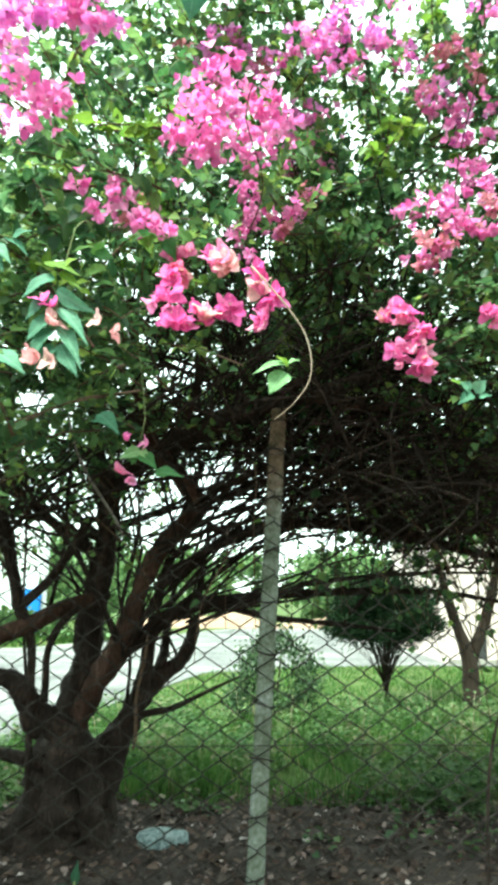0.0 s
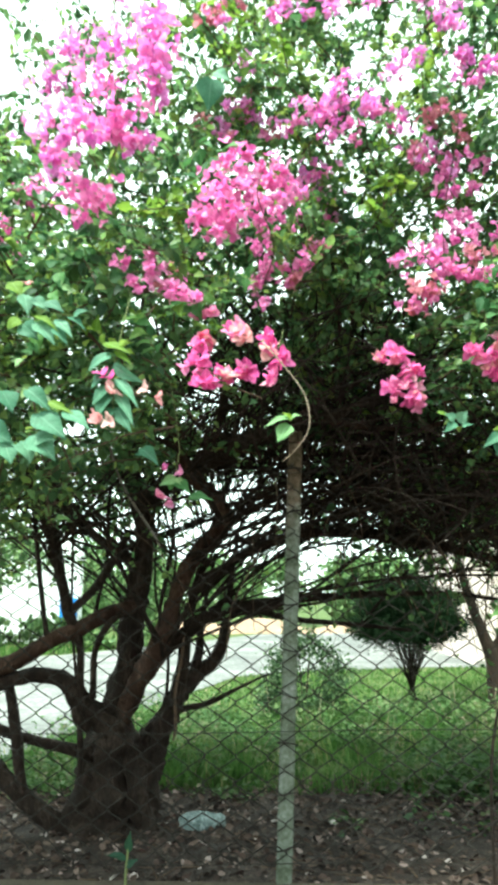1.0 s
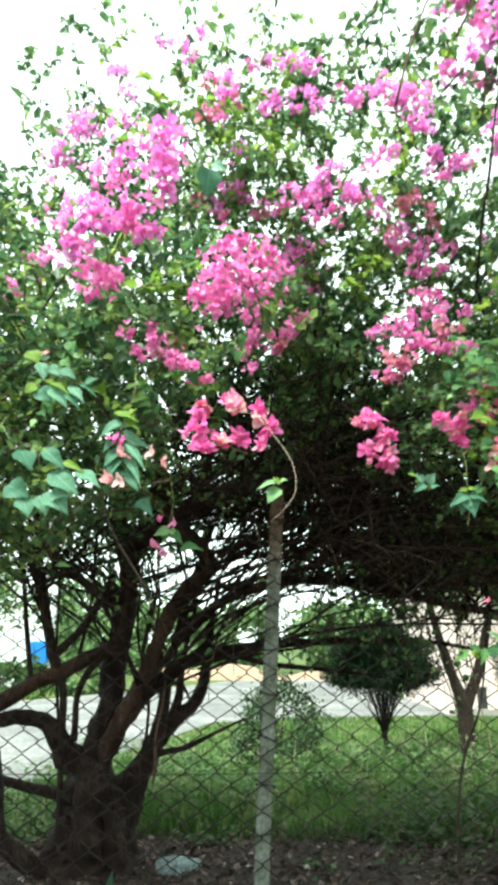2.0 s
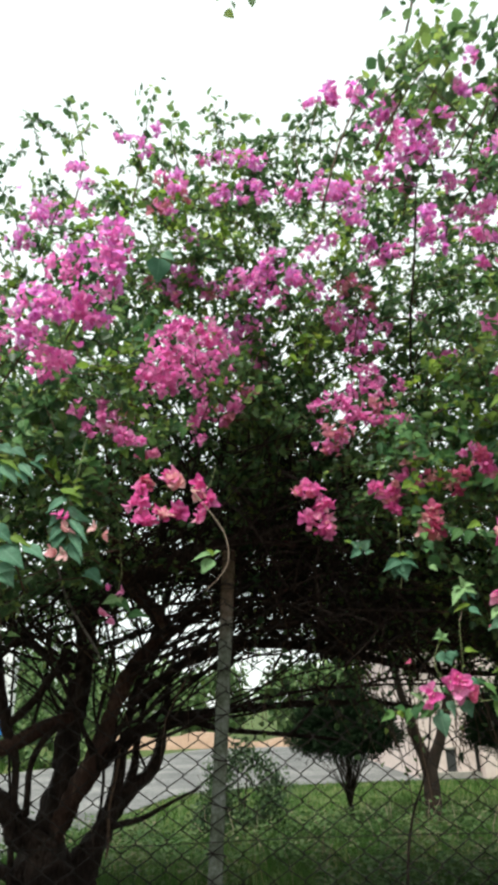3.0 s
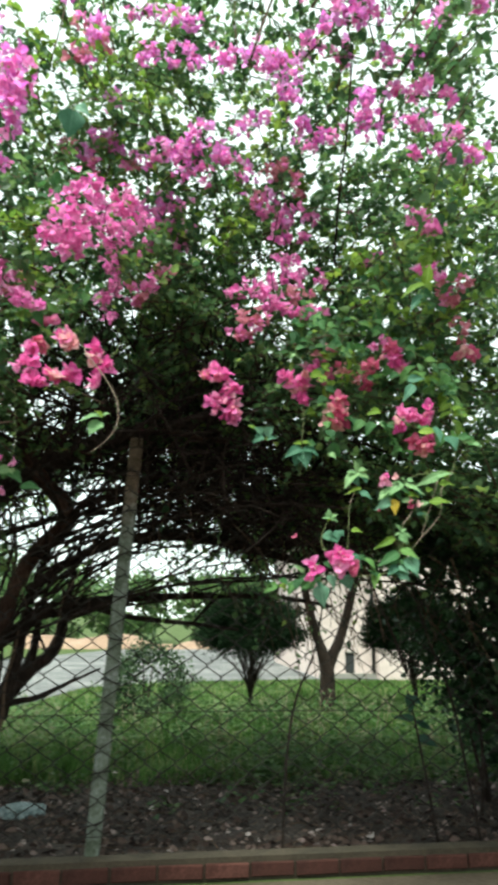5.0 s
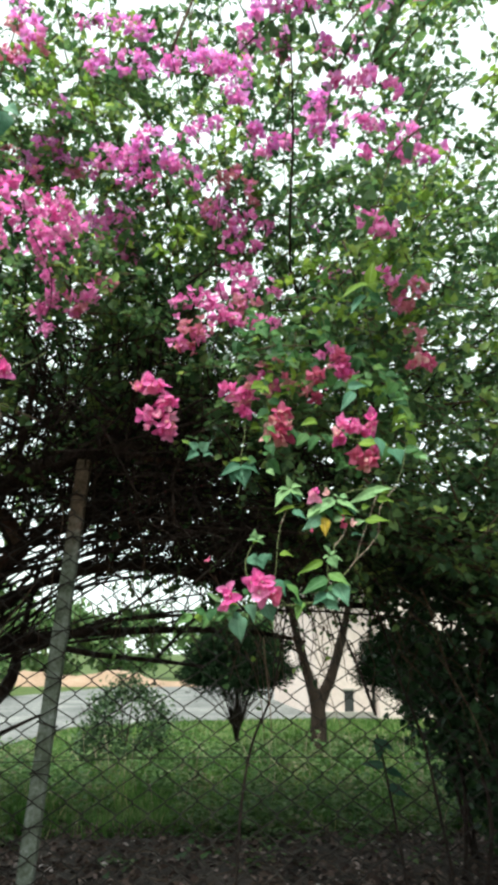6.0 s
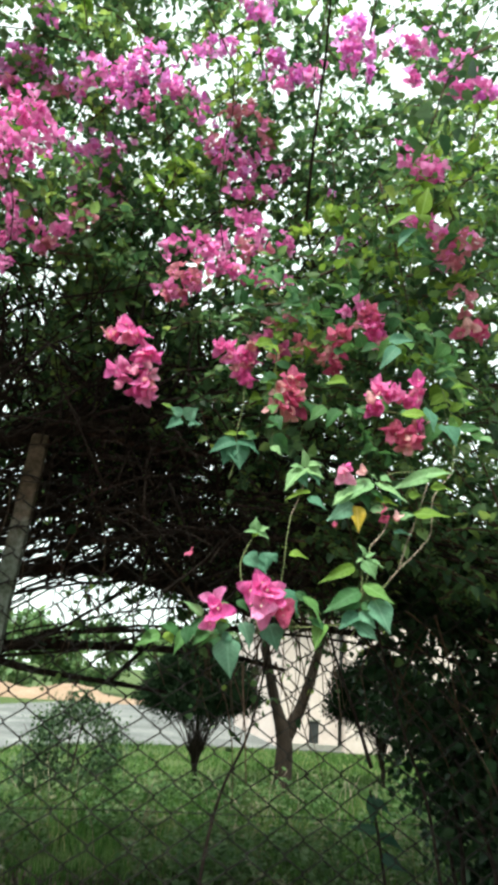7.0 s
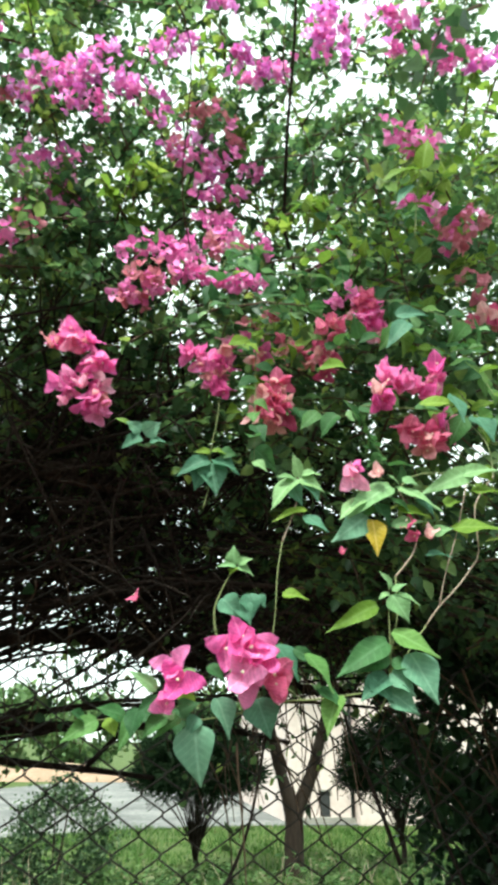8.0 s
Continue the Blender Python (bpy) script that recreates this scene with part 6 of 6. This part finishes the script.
for bough in ([(0.9, 2.6, 3.0), (0.80, 2.2, 3.04), (0.78, 1.8, 3.22), (0.64, 1.55, 3.24), (0.56, 1.35, 3.38)],
              [(1.3, 2.6, 3.1), (1.26, 2.2, 3.26), (1.08, 1.9, 3.32), (1.05, 1.6, 3.55), (0.97, 1.35, 3.71)],
              [(-0.6, 2.6, 2.9), (-0.5, 2.2, 3.05), (-0.56, 1.8, 3.1), (-0.45, 1.5, 3.25)],
              [(-0.5, 2.2, 3.05), (-0.62, 1.9, 2.92), (-0.58, 1.65, 2.98), (-0.62, 1.42, 2.92)],
              [(0.82, 1.35, 3.71), (0.9, 1.34, 3.69), (0.97, 1.35, 3.71), (1.1, 1.37, 3.68), (1.24, 1.35, 3.71)],
              [(0.0, 2.5, 2.9), (0.06, 2.15, 2.9), (0.0, 1.9, 2.98), (0.03, 1.66, 2.92)]):
    part("branch", tube("branch", bough, [0.0028 - 0.0003 * k for k in range(len(bough))], TWIG, 5, steps=4), TWIG, tree)


# ---- behind the fence ----
def stone(x, y, z, sx, sy, sz):
    bm = bmesh.new()
    bmesh.ops.create_icosphere(bm, subdivisions=3, radius=1)
    for v in bm.verts:
        q = v.co.copy()
        k = 1 + 0.22 * noise.noise(q * 1.3 + Vector((5, 1, 0))) + 0.07 * noise.noise(q * 4)
        v.co = Vector((max(-0.85, min(0.85, q.x)) * k * sx, q.y * k * sy, max(-0.5, min(0.62, q.z)) * k * sz))
    for f in bm.faces:
        f.smooth = True
    me = bpy.data.meshes.new("stone")
    bm.to_mesh(me)
    bm.free()
    me.materials.append(STONE)
    ob = new("stone", me)
    ob.location = (x, y, z)
    ob.rotation_euler = (0, 0, 0.15)
    return tagged(ob, "pale bluish-white stone lying on dark soil", "stone")


stone(-0.50, 4.22, 0.03, 0.165, 0.11, 0.085)


def meadow(name, n, region, hmin, hmax, seed, label):
    r = np.random.default_rng(seed)
    pos, along, up, size = [], [], [], []
    while len(pos) < n:
        x, y = r.uniform(region[0], region[1]), r.uniform(region[2], region[3])
        # the road's edge runs aslant
        if x < np.interp(y, [6.0, 9.5, 12.6, 13.6], [-2.5, -1.65, -0.8, 0.9]) and y > 5.6:
            continue
        if noise.noise(Vector((x * 1.5, y * 1.5, 0))) < -0.25:
            continue
        h = r.uniform(hmin, hmax) * (1 + 0.7 * noise.noise(Vector((x * 0.9, y * 0.9, 3))))
        pos.append((x, y, -0.01))
        along.append((r.normal(0, 0.25), r.normal(0, 0.25), 1))
        up.append((r.normal(), r.normal(), 0.2))
        size.append((r.uniform(0.006, 0.014), h, h))
    ob = new(name, scatter(name, BLADE_T, BLADE_F, pos, along, up, size, GRASS))
    return tagged(ob, label, "grass", kind="stuff")


meadow("tall_grass", 20000, (-2.6, 4.5, 4.9, 8.5), 0.07, 0.24, 31, "tall green grass and weeds behind the soil bed")
meadow("lawn", 22000, (-1.5, 9.0, 8.0, 13.8), 0.05, 0.13, 32, "short bright green lawn up to the road")
meadow("grass_tuft", 1500, (-1.0, -0.2, 5.0, 6.4), 0.2, 0.36, 33, "bright green grass tuft by the trunk")


def weeds(n, region, seed):
    """Broad-leaved weeds and seedlings in clumps among the grass."""
    r = np.random.default_rng(seed)
    pos, along, up, size = [], [], [], []
    for _ in range(n):
        x, y = r.uniform(region[0], region[1]), r.uniform(region[2], region[3])
        if x < np.interp(y, [6.0, 9.5], [-2.5, -1.65]) and y > 5.6 or noise.noise(Vector((x * 1.1, y * 1.1, 8))) < -0.1:
            continue
        h = r.uniform(0.08, 0.30) * (1.15 + 0.9 * noise.noise(Vector((x * 1.7, y * 1.7, 4)))) * min(1, 0.35 + 0.4 * max(0, y - 3.6))
        for k in range(int(r.integers(7, 16))):
            u = r.random()
            pos.append((x + r.normal(0, 0.05), y + r.normal(0, 0.05), h * u))
            a = r.uniform(0, 2 * math.pi)
            along.append((math.cos(a), math.sin(a), r.uniform(-0.2, 0.7)))
            up.append((r.normal(0, 0.3), r.normal(0, 0.3), 1))
            size.append(r.uniform(0.025, 0.07))
    return tagged(new("weeds", scatter("weeds", LEAF_T, LEAF_F, pos, along, up, size, WEED)), "low green weeds among the tall grass", "weeds", kind="stuff")


weeds(3300, (-2.4, 4.6, 4.7, 8.6), 35)
weeds(60, (0.3, 3.6, 3.9, 5.0), 37)


r = np.random.default_rng(39)
straws = []
while len(straws) < 90:
    x, y, h = r.uniform(-1.6, 4.4), r.uniform(4.9, 8.2), r.uniform(0.2, 0.5)
    if noise.noise(Vector((x * 1.1, y * 1.1, 12))) < 0 or (y > 5.6 and x < np.interp(y, [6.0, 9.5], [-2.4, -1.5])):
        continue
    dx, dy = r.normal(0, 0.1), r.normal(0, 0.1)
    straws.append(([(x, y, -0.01), (x + dx * 0.4, y + dy * 0.4, h * 0.6), (x + dx, y + dy, h)], [0.004, 0.003, 0.002]))
tagged(new("dry_stems", joined_tubes("dry_stems", straws, TWIG_PALE, 3, 1)), "pale dry stems standing in the tall grass", "grass", kind="stuff")


def litter(n, seed):
    r = np.random.default_rng(seed)
    pos = np.stack([r.uniform(-3, 4.5, n), r.uniform(3.18, 5.4, n), r.uniform(0.012, 0.045, n)], 1)
    along = np.stack([r.normal(0, 1, n), r.normal(0, 1, n), r.normal(0, 0.15, n)], 1)
    up = np.stack([r.normal(0, 0.7, n), r.normal(0, 0.7, n), np.ones(n)], 1)
    ob = new("leaf_litter", scatter("leaf_litter", LEAF_T, LEAF_F, pos, along, up, r.uniform(0.018, 0.068, n), DRY_LEAF))
    return tagged(ob, "dry brown and pale fallen leaves on dark soil", "leaf litter", kind="stuff")


litter(11000, 41)
r = np.random.default_rng(43)
sticks = []
for _ in range(260):
    x, y, a, ln = r.uniform(-2.5, 4), r.uniform(3.2, 5.3), r.uniform(0, 6.3), r.uniform(0.08, 0.35)
    sticks.append(([(x, y, 0.03), (x + ln * 0.5 * math.cos(a), y + ln * 0.5 * math.sin(a), 0.045), (x + ln * math.cos(a + 0.3), y + ln * math.sin(a + 0.3), 0.03)], [0.004, 0.003, 0.002]))
tagged(new("fallen_twigs", joined_tubes("fallen_twigs", sticks, TWIG, 4, 1)), "thin dry fallen twigs lying on the soil", "twigs", kind="stuff")


def conifer(x, y, trunk_h, crown, label, seed):
    """A clipped juniper: short stem that fans out into a dense dark crown."""
    r = np.random.default_rng(seed)
    t = thing("conifer_tree", label, "tree", (x, y, 0), "clipped conifers")
    rx, ry, rz, cz = crown
    part("trunk", tube("trunk", [(x, y, -0.02), (x + 0.02, y, trunk_h * 0.5), (x, y, trunk_h), (x, y, cz)], [0.042, 0.034, 0.030, 0.012], BARK, 8, 0.15), BARK, t)
    lines = []
    for k in range(54):
        a = r.uniform(0, 2 * math.pi)
        q = (x + rx * 0.9 * math.cos(a) * r.uniform(0.2, 1), y + ry * 0.75 * math.sin(a), cz + rz * r.uniform(-0.7, 0.3))
        lines.append(([(x, y, trunk_h * r.uniform(0.5, 1.5)), (x + (q[0] - x) * 0.4, y + (q[1] - y) * 0.4, (trunk_h + q[2]) / 2), q], [0.008, 0.005, 0.003]))
    part("branch", joined_tubes("branch", lines, BARK, 4, 2), BARK, t, "thin fanning branches", "stuff")
    n = 32000
    d = r.normal(0, 1, (n, 3))
    d /= np.linalg.norm(d, axis=1, keepdims=True)
    rad = r.uniform(0.15, 1, n) ** 0.4
    bump = np.array([1 + 0.30 * noise.noise(Vector(q) * 2.2 + Vector((seed, 0, 0))) + 0.22 * noise.noise(Vector(q) * 6) for q in d])
    pos = np.array([x, y, cz]) + d * (rad * bump)[:, None] * np.array([rx, ry, rz])
    pos[:, 2] = np.maximum(pos[:, 2], cz - rz * 0.9 + r.uniform(0, 0.2, n))
    keep = (pos[:, 2] > cz - rz * 0.5) | (r.random(n) < 0.16)
    pos, d = pos[keep], d[keep]
    n = len(pos)
    along = d + r.normal(0, 0.5, (n, 3)) + np.array([0, 0, 0.2])
    size = np.stack([r.uniform(0.010, 0.020, n), r.uniform(0.04, 0.085, n), r.uniform(0.03, 0.05, n)], 1)
    part("crown", scatter("crown", LEAF_T, LEAF_F, pos, along, r.normal(0, 1, (n, 3)), size, NEEDLE), NEEDLE, t, "dense dark green needles", "stuff")
    return t


conifer(1.66, 8.65, 0.34, (0.70, 0.66, 0.50, 1.15), "dark green clipped conifer with a rounded crown on the lawn", 51)
conifer(4.36, 9.6, 0.42, (0.78, 0.72, 0.58, 1.14), "dark clipped conifer half hidden by the shrub", 52)


def leafy_tree(name, x, y, crown, n, leaf, mat, label, seed, stems):
    r = np.random.default_rng(seed)
    t = thing(name, label, "tree", (x, y, 0))
    for s in stems:
        part("trunk" if s is stems[0] else "limb", tube("limb", [(x + p[0], y + p[1], p[2]) for p in s], [p[3] for p in s], BARK_PALE, 8, 0.15), BARK_PALE, t)
    rx, ry, rz, cz = crown
    clumps = r.normal(0, 1, (max(8, n // 90), 3))
    clumps /= np.linalg.norm(clumps, axis=1, keepdims=True)
    clumps *= r.uniform(0.35, 1, (len(clumps), 1)) ** 0.5
    which = r.integers(len(clumps), size=n)
    pos = np.array([x, y, cz]) + (clumps[which] + r.normal(0, 0.16, (n, 3))) * np.array([rx, ry, rz])
    along = r.normal(0, 1, (n, 3)) + np.array([0, 0, -0.4])
    part("crown", scatter("crown", LEAF_T, LEAF_F, pos, along, r.normal(0, 0.6, (n, 3)) + np.array([0, -0.2, 0.8]), leaf * r.uniform(0.6, 1.3, n), mat), mat, t, "leafy crown with gaps", "stuff")
    return t


leafy_tree("forked_tree", 2.82, 9.0, (1.3, 1.0, 0.8, 2.75), 5000, 0.10, LEAF, "young tree with a pale forked trunk on the lawn", 61,
           [[(0, 0, -0.02, 0.125), (0, 0, 0.3, 0.11), (0.0, 0, 0.62, 0.105), (-0.13, 0, 1.0, 0.07), (-0.27, 0, 1.5, 0.06), (-0.42, 0, 2.2, 0.04)],
            [(0.0, 0, 0.45, 0.09), (0.05, 0, 0.68, 0.085), (0.2, 0, 1.0, 0.075), (0.36, 0, 1.48, 0.065), (0.6, 0.1, 2.3, 0.03)]])

# shrub of pale weeds at the lawn's edge
leafy_tree("weed_shrub", 0.25, 8.0, (0.54, 0.42, 0.54, 0.42), 4200, 0.042, WEED_DARK, "straggly grey-green weed shrub in the grass", 62,
           [[(0, 0, -0.02, 0.015), (0.05, 0, 0.4, 0.01), (0.1, 0, 0.9, 0.005)], [(0.02, 0, 0, 0.012), (-0.15, 0, 0.4, 0.008), (-0.25, 0, 0.8, 0.004)],
            [(0.05, 0, 0, 0.010), (0.25, 0.02, 0.45, 0.006), (0.42, 0, 0.98, 0.002)], [(-0.05, 0, 0, 0.010), (-0.30, 0, 0.35, 0.006), (-0.52, 0.02, 0.7, 0.002)],
            [(0, 0.05, 0, 0.009), (-0.03, 0.05, 0.6, 0.006), (-0.08, 0, 1.12, 0.002)], [(0.08, 0, 0, 0.009), (0.35, 0, 0.3, 0.005), (0.58, 0, 0.62, 0.002)]])

# ---- distance ----
bank = thing("soil_bank", "low bank of pale orange earth across the road", "bank", (0, 29, 0))
verts, faces = [], []
for i, x in enumerate(np.linspace(-5, 14, 45)):
    h = max(0.03, 0.34 + 0.75 * noise.noise(Vector((x * 0.33, 0, 1))) + 0.16 * noise.noise(Vector((x * 1.7, 0, 1))))
    verts += [(x, 28.0 + 0.3 * noise.noise(Vector((x, 3, 0))), -0.02), (x, 28.5, h * 0.8), (x, 29.8, h), (x, 31.5, -0.02)]
    if i:
        faces += [(4 * i - 4 + k, 4 * i + k, 4 * i + k + 1, 4 * i - 3 + k) for k in range(3)]
part("earth", mesh_from("earth", verts, faces, ORANGE_SOIL), ORANGE_SOIL, bank)

r = np.random.default_rng(71)
for i in range(16):
    x = -26 + i * 3.6 + r.uniform(-1, 1)
    y = 34 + r.uniform(-2.0, 5)
    h = r.uniform(3.0, 4.8)
    leafy_tree("roadside_tree", x, y, (2.3, 1.8, h * 0.48, h * 0.52), 2600, 0.30, FAR_LEAF, "light green leafy tree beyond the road", 80 + i,
               [[(0, 0, -0.05, 0.14), (0.1, 0, h * 0.4, 0.10), (0, 0, h * 0.8, 0.04)]])

house = thing("house", "pale pink plastered house behind the lawn", "house", (7.5, 15.0, 0))
part("wall", box_bm(4.05, 14.4, -0.02, 13.0, 20.0, 3.4, 0.01), PLASTER, house)
part("wall", box_bm(5.36, 14.12, -0.02, 13.0, 14.397, 3.397, 0.01), PLASTER, house, "projecting bay of the pink wall")
part("base_course", box_bm(4.03, 14.33, -0.02, 5.357, 14.397, 0.11, 0.01), WALL_GREY, house, "low grey cement base course")
part("roof", box_bm(3.7, 13.8, 3.4, 13.4, 20.4, 3.55, 0.02), ROOF, house)
part("drain_pipe", tube("drain_pipe", [(5.30, 14.35, 0.11), (5.30, 14.35, 1.6), (5.30, 14.35, 3.4)], [0.035] * 3, DARK_PAINT, 8, steps=1), DARK_PAINT, house, "thin dark drain pipe")
win = part("window", box_bm(4.66, 14.385, 0.115, 4.86, 14.402, 0.54, 0.004), DARK_PAINT, house, "small dark opening")
part("frame", box_bm(4.63, 14.36, 0.54, 4.89, 14.40, 0.575, 0.004), WALL_GREY, win, "grey cement lintel")

leafy_tree("verge_tree", -8.7, 19.6, (1.3, 1.0, 1.3, 2.6), 2600, 0.17, FAR_LEAF, "light green young tree on the verge across the road", 140,
           [[(0, 0, -0.02, 0.07), (0.05, 0, 1.0, 0.05), (0, 0, 2.4, 0.02)]])
leafy_tree("verge_tree", -5.0, 21.0, (1.2, 1.0, 1.0, 1.6), 2200, 0.17, FAR_LEAF, "light green bushy tree on the verge across the road", 141,
           [[(0, 0, -0.02, 0.07), (0.05, 0, 0.8, 0.05), (0, 0, 1.6, 0.02)]])
vr = np.random.default_rng(36)
vx, vy = vr.uniform(-16, -4.2, 6000), vr.uniform(17.2, 21.6, 6000)
keep = vy > np.interp(vx, [-16, -10, -6, -3.5], [15.5, 16.8, 18.0, 22.2])
vx, vy = vx[keep], vy[keep]
vn = len(vx)
tagged(new("verge_grass", scatter("verge_grass", BLADE_T, BLADE_F, np.stack([vx, vy, np.full(vn, -0.01)], 1), np.stack([vr.normal(0, 0.3, vn), vr.normal(0, 0.3, vn), np.ones(vn)], 1), vr.normal(0, 1, (vn, 3)),
    np.stack([vr.uniform(0.02, 0.05, vn), vr.uniform(0.1, 0.3, vn), vr.uniform(0.1, 0.3, vn)], 1), GRASS)), "light green grass verge across the road", "grass", kind="stuff")

hut = thing("white_wall", "whitewashed wall beyond the road, partly hidden by trees", "wall", (-10.5, 22, 0))
part("wall", box_bm(-14.0, 22, -0.02, -6.90, 22.4, 3.4, 0.02), WHITEWASH, hut)
blue = thing("blue_sheet", "bright blue sheet standing against the white wall", "tarpaulin", (-7.2, 21.85, 0))
part("panel", box_bm(-7.50, 21.80, 0.0, -6.92, 21.95, 1.50, 0.05), BLUE_PAINT, blue)
for i, x in enumerate((-13.2, -11.6, -10.0, -8.3, -6.8, -5.2)):
    leafy_tree("verge_shrub", x, 20.6 + 0.5 * math.sin(i * 2.1), (1.1, 0.6, 0.42, 0.45), 900, 0.16, FAR_LEAF, "low light green shrub on the verge across the road", 120 + i,
               [[(0, 0, -0.02, 0.03), (0, 0, 0.3, 0.02), (0, 0, 0.6, 0.01)]])


def hedge_shrub():
    r = np.random.default_rng(91)
    t = thing("dark_shrub", "dense dark green shrub growing down to the ground by the fence", "shrub", (2.7, 3.9, 0))
    for i in range(16):
        x, y = 2.4 + 1.2 * r.random(), 3.35 + 0.9 * r.random()
        part("stem", tube("stem", [(x, y, -0.02), (x + r.normal(0, 0.08), y, 0.5), (x + r.normal(-0.05, 0.15), y + r.normal(0, 0.1), 1.1), (x + r.normal(0, 0.25), y, 1.8)], [0.016, 0.013, 0.010, 0.005], BARK, 6, 0.1), BARK, t)
    n = 21000
    pos = np.stack([r.normal(2.75, 0.5, n), r.normal(3.9, 0.38, n), r.uniform(0.15, 2.2, n)], 1)
    keep = np.array([noise.noise(Vector(p) * 2.4) > -0.28 and noise.noise(Vector(p) * 9) > -0.22 and p[0] > 2.20 + 0.68 * max(0, 1.1 - p[2]) - 0.4 * max(0, p[2] - 1.3) for p in pos])
    pos = pos[keep]
    n = len(pos)
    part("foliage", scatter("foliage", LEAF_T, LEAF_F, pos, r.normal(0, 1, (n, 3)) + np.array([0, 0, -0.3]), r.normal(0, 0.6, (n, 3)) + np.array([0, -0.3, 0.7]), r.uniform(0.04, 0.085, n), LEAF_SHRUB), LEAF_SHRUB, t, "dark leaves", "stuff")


hedge_shrub()


def stem_plant(name, label, stems, leaves, mat, stem_mat):
    x, y = stems[0][0][0], stems[0][0][1]
    t = thing(name, label, "plant", (x, y, 0))
    for s in stems:
        part("stem", tube("stem", s, [0.0095 * (1 - 0.5 * i / (len(s) - 1)) for i in range(len(s))], stem_mat, 6, steps=4), stem_mat, t)
    for base, tip, w in leaves:
        ob = near_leaf(t, base, tip, w, mat)
        ob.location = Vector(base) - t.location
    return t


stem_plant("vine_stem", "thin dark bare stem leaning against the fence", [[(1.04, 3.2, 0.0), (1.06, 3.2, 0.42), (1.09, 3.2, 0.69), (1.14, 3.19, 0.89), (1.24, 3.18, 1.13), (1.32, 3.16, 1.6)]], [], WEED, BARK)
stem_plant("leaning_stem", "bare dark stem leaning beside the fence", [[(2.22, 3.25, 0.0), (2.13, 3.22, 0.5), (2.06, 3.2, 0.85), (1.95, 3.2, 1.15), (1.80, 3.15, 1.6)]], [], WEED, BARK)
stem_plant("leaning_stem", "bare dark stem hanging beside the fence", [[(1.80, 3.2, 0.98), (1.72, 3.2, 1.2), (1.62, 3.2, 1.45), (1.5, 3.1, 1.8)]], [], WEED, BARK)
stem_plant("weed_plant", "dark broad-leaved weed growing through the fence", [[(1.98, 3.3, 0.0), (1.92, 3.3, 0.4), (1.86, 3.28, 0.72), (1.82, 3.27, 0.88)]],
           [((1.82, 3.27, 0.86), (1.84, 3.24, 0.74), 0.06), ((1.86, 3.28, 0.70), (2.00, 3.25, 0.66), 0.05), ((1.86, 3.28, 0.72), (1.72, 3.25, 0.74), 0.04), ((1.88, 3.29, 0.62), (2.00, 3.26, 0.57), 0.05), ((1.83, 3.27, 0.84), (1.93, 3.25, 0.80), 0.04)], WEED_NEAR, BARK)
stem_plant("seedling", "small bluish-green seedling in front of the plinth wall", [[(-0.70, 2.99, 0.0), (-0.70, 2.99, 0.14), (-0.69, 2.99, 0.30)]],
           [((-0.69, 2.99, 0.28), (-0.68, 2.96, 0.37), 0.035), ((-0.70, 2.99, 0.25), (-0.78, 2.96, 0.29), 0.03), ((-0.70, 2.99, 0.22), (-0.64, 2.96, 0.26), 0.03),
            ((-0.70, 2.99, 0.12), (-0.78, 2.95, 0.09), 0.035), ((-0.70, 2.99, 0.1), (-0.62, 2.95, 0.08), 0.035), ((-0.70, 2.99, 0.06), (-0.70, 2.93, 0.01), 0.04)], WEED_NEAR, GREEN_STEM)
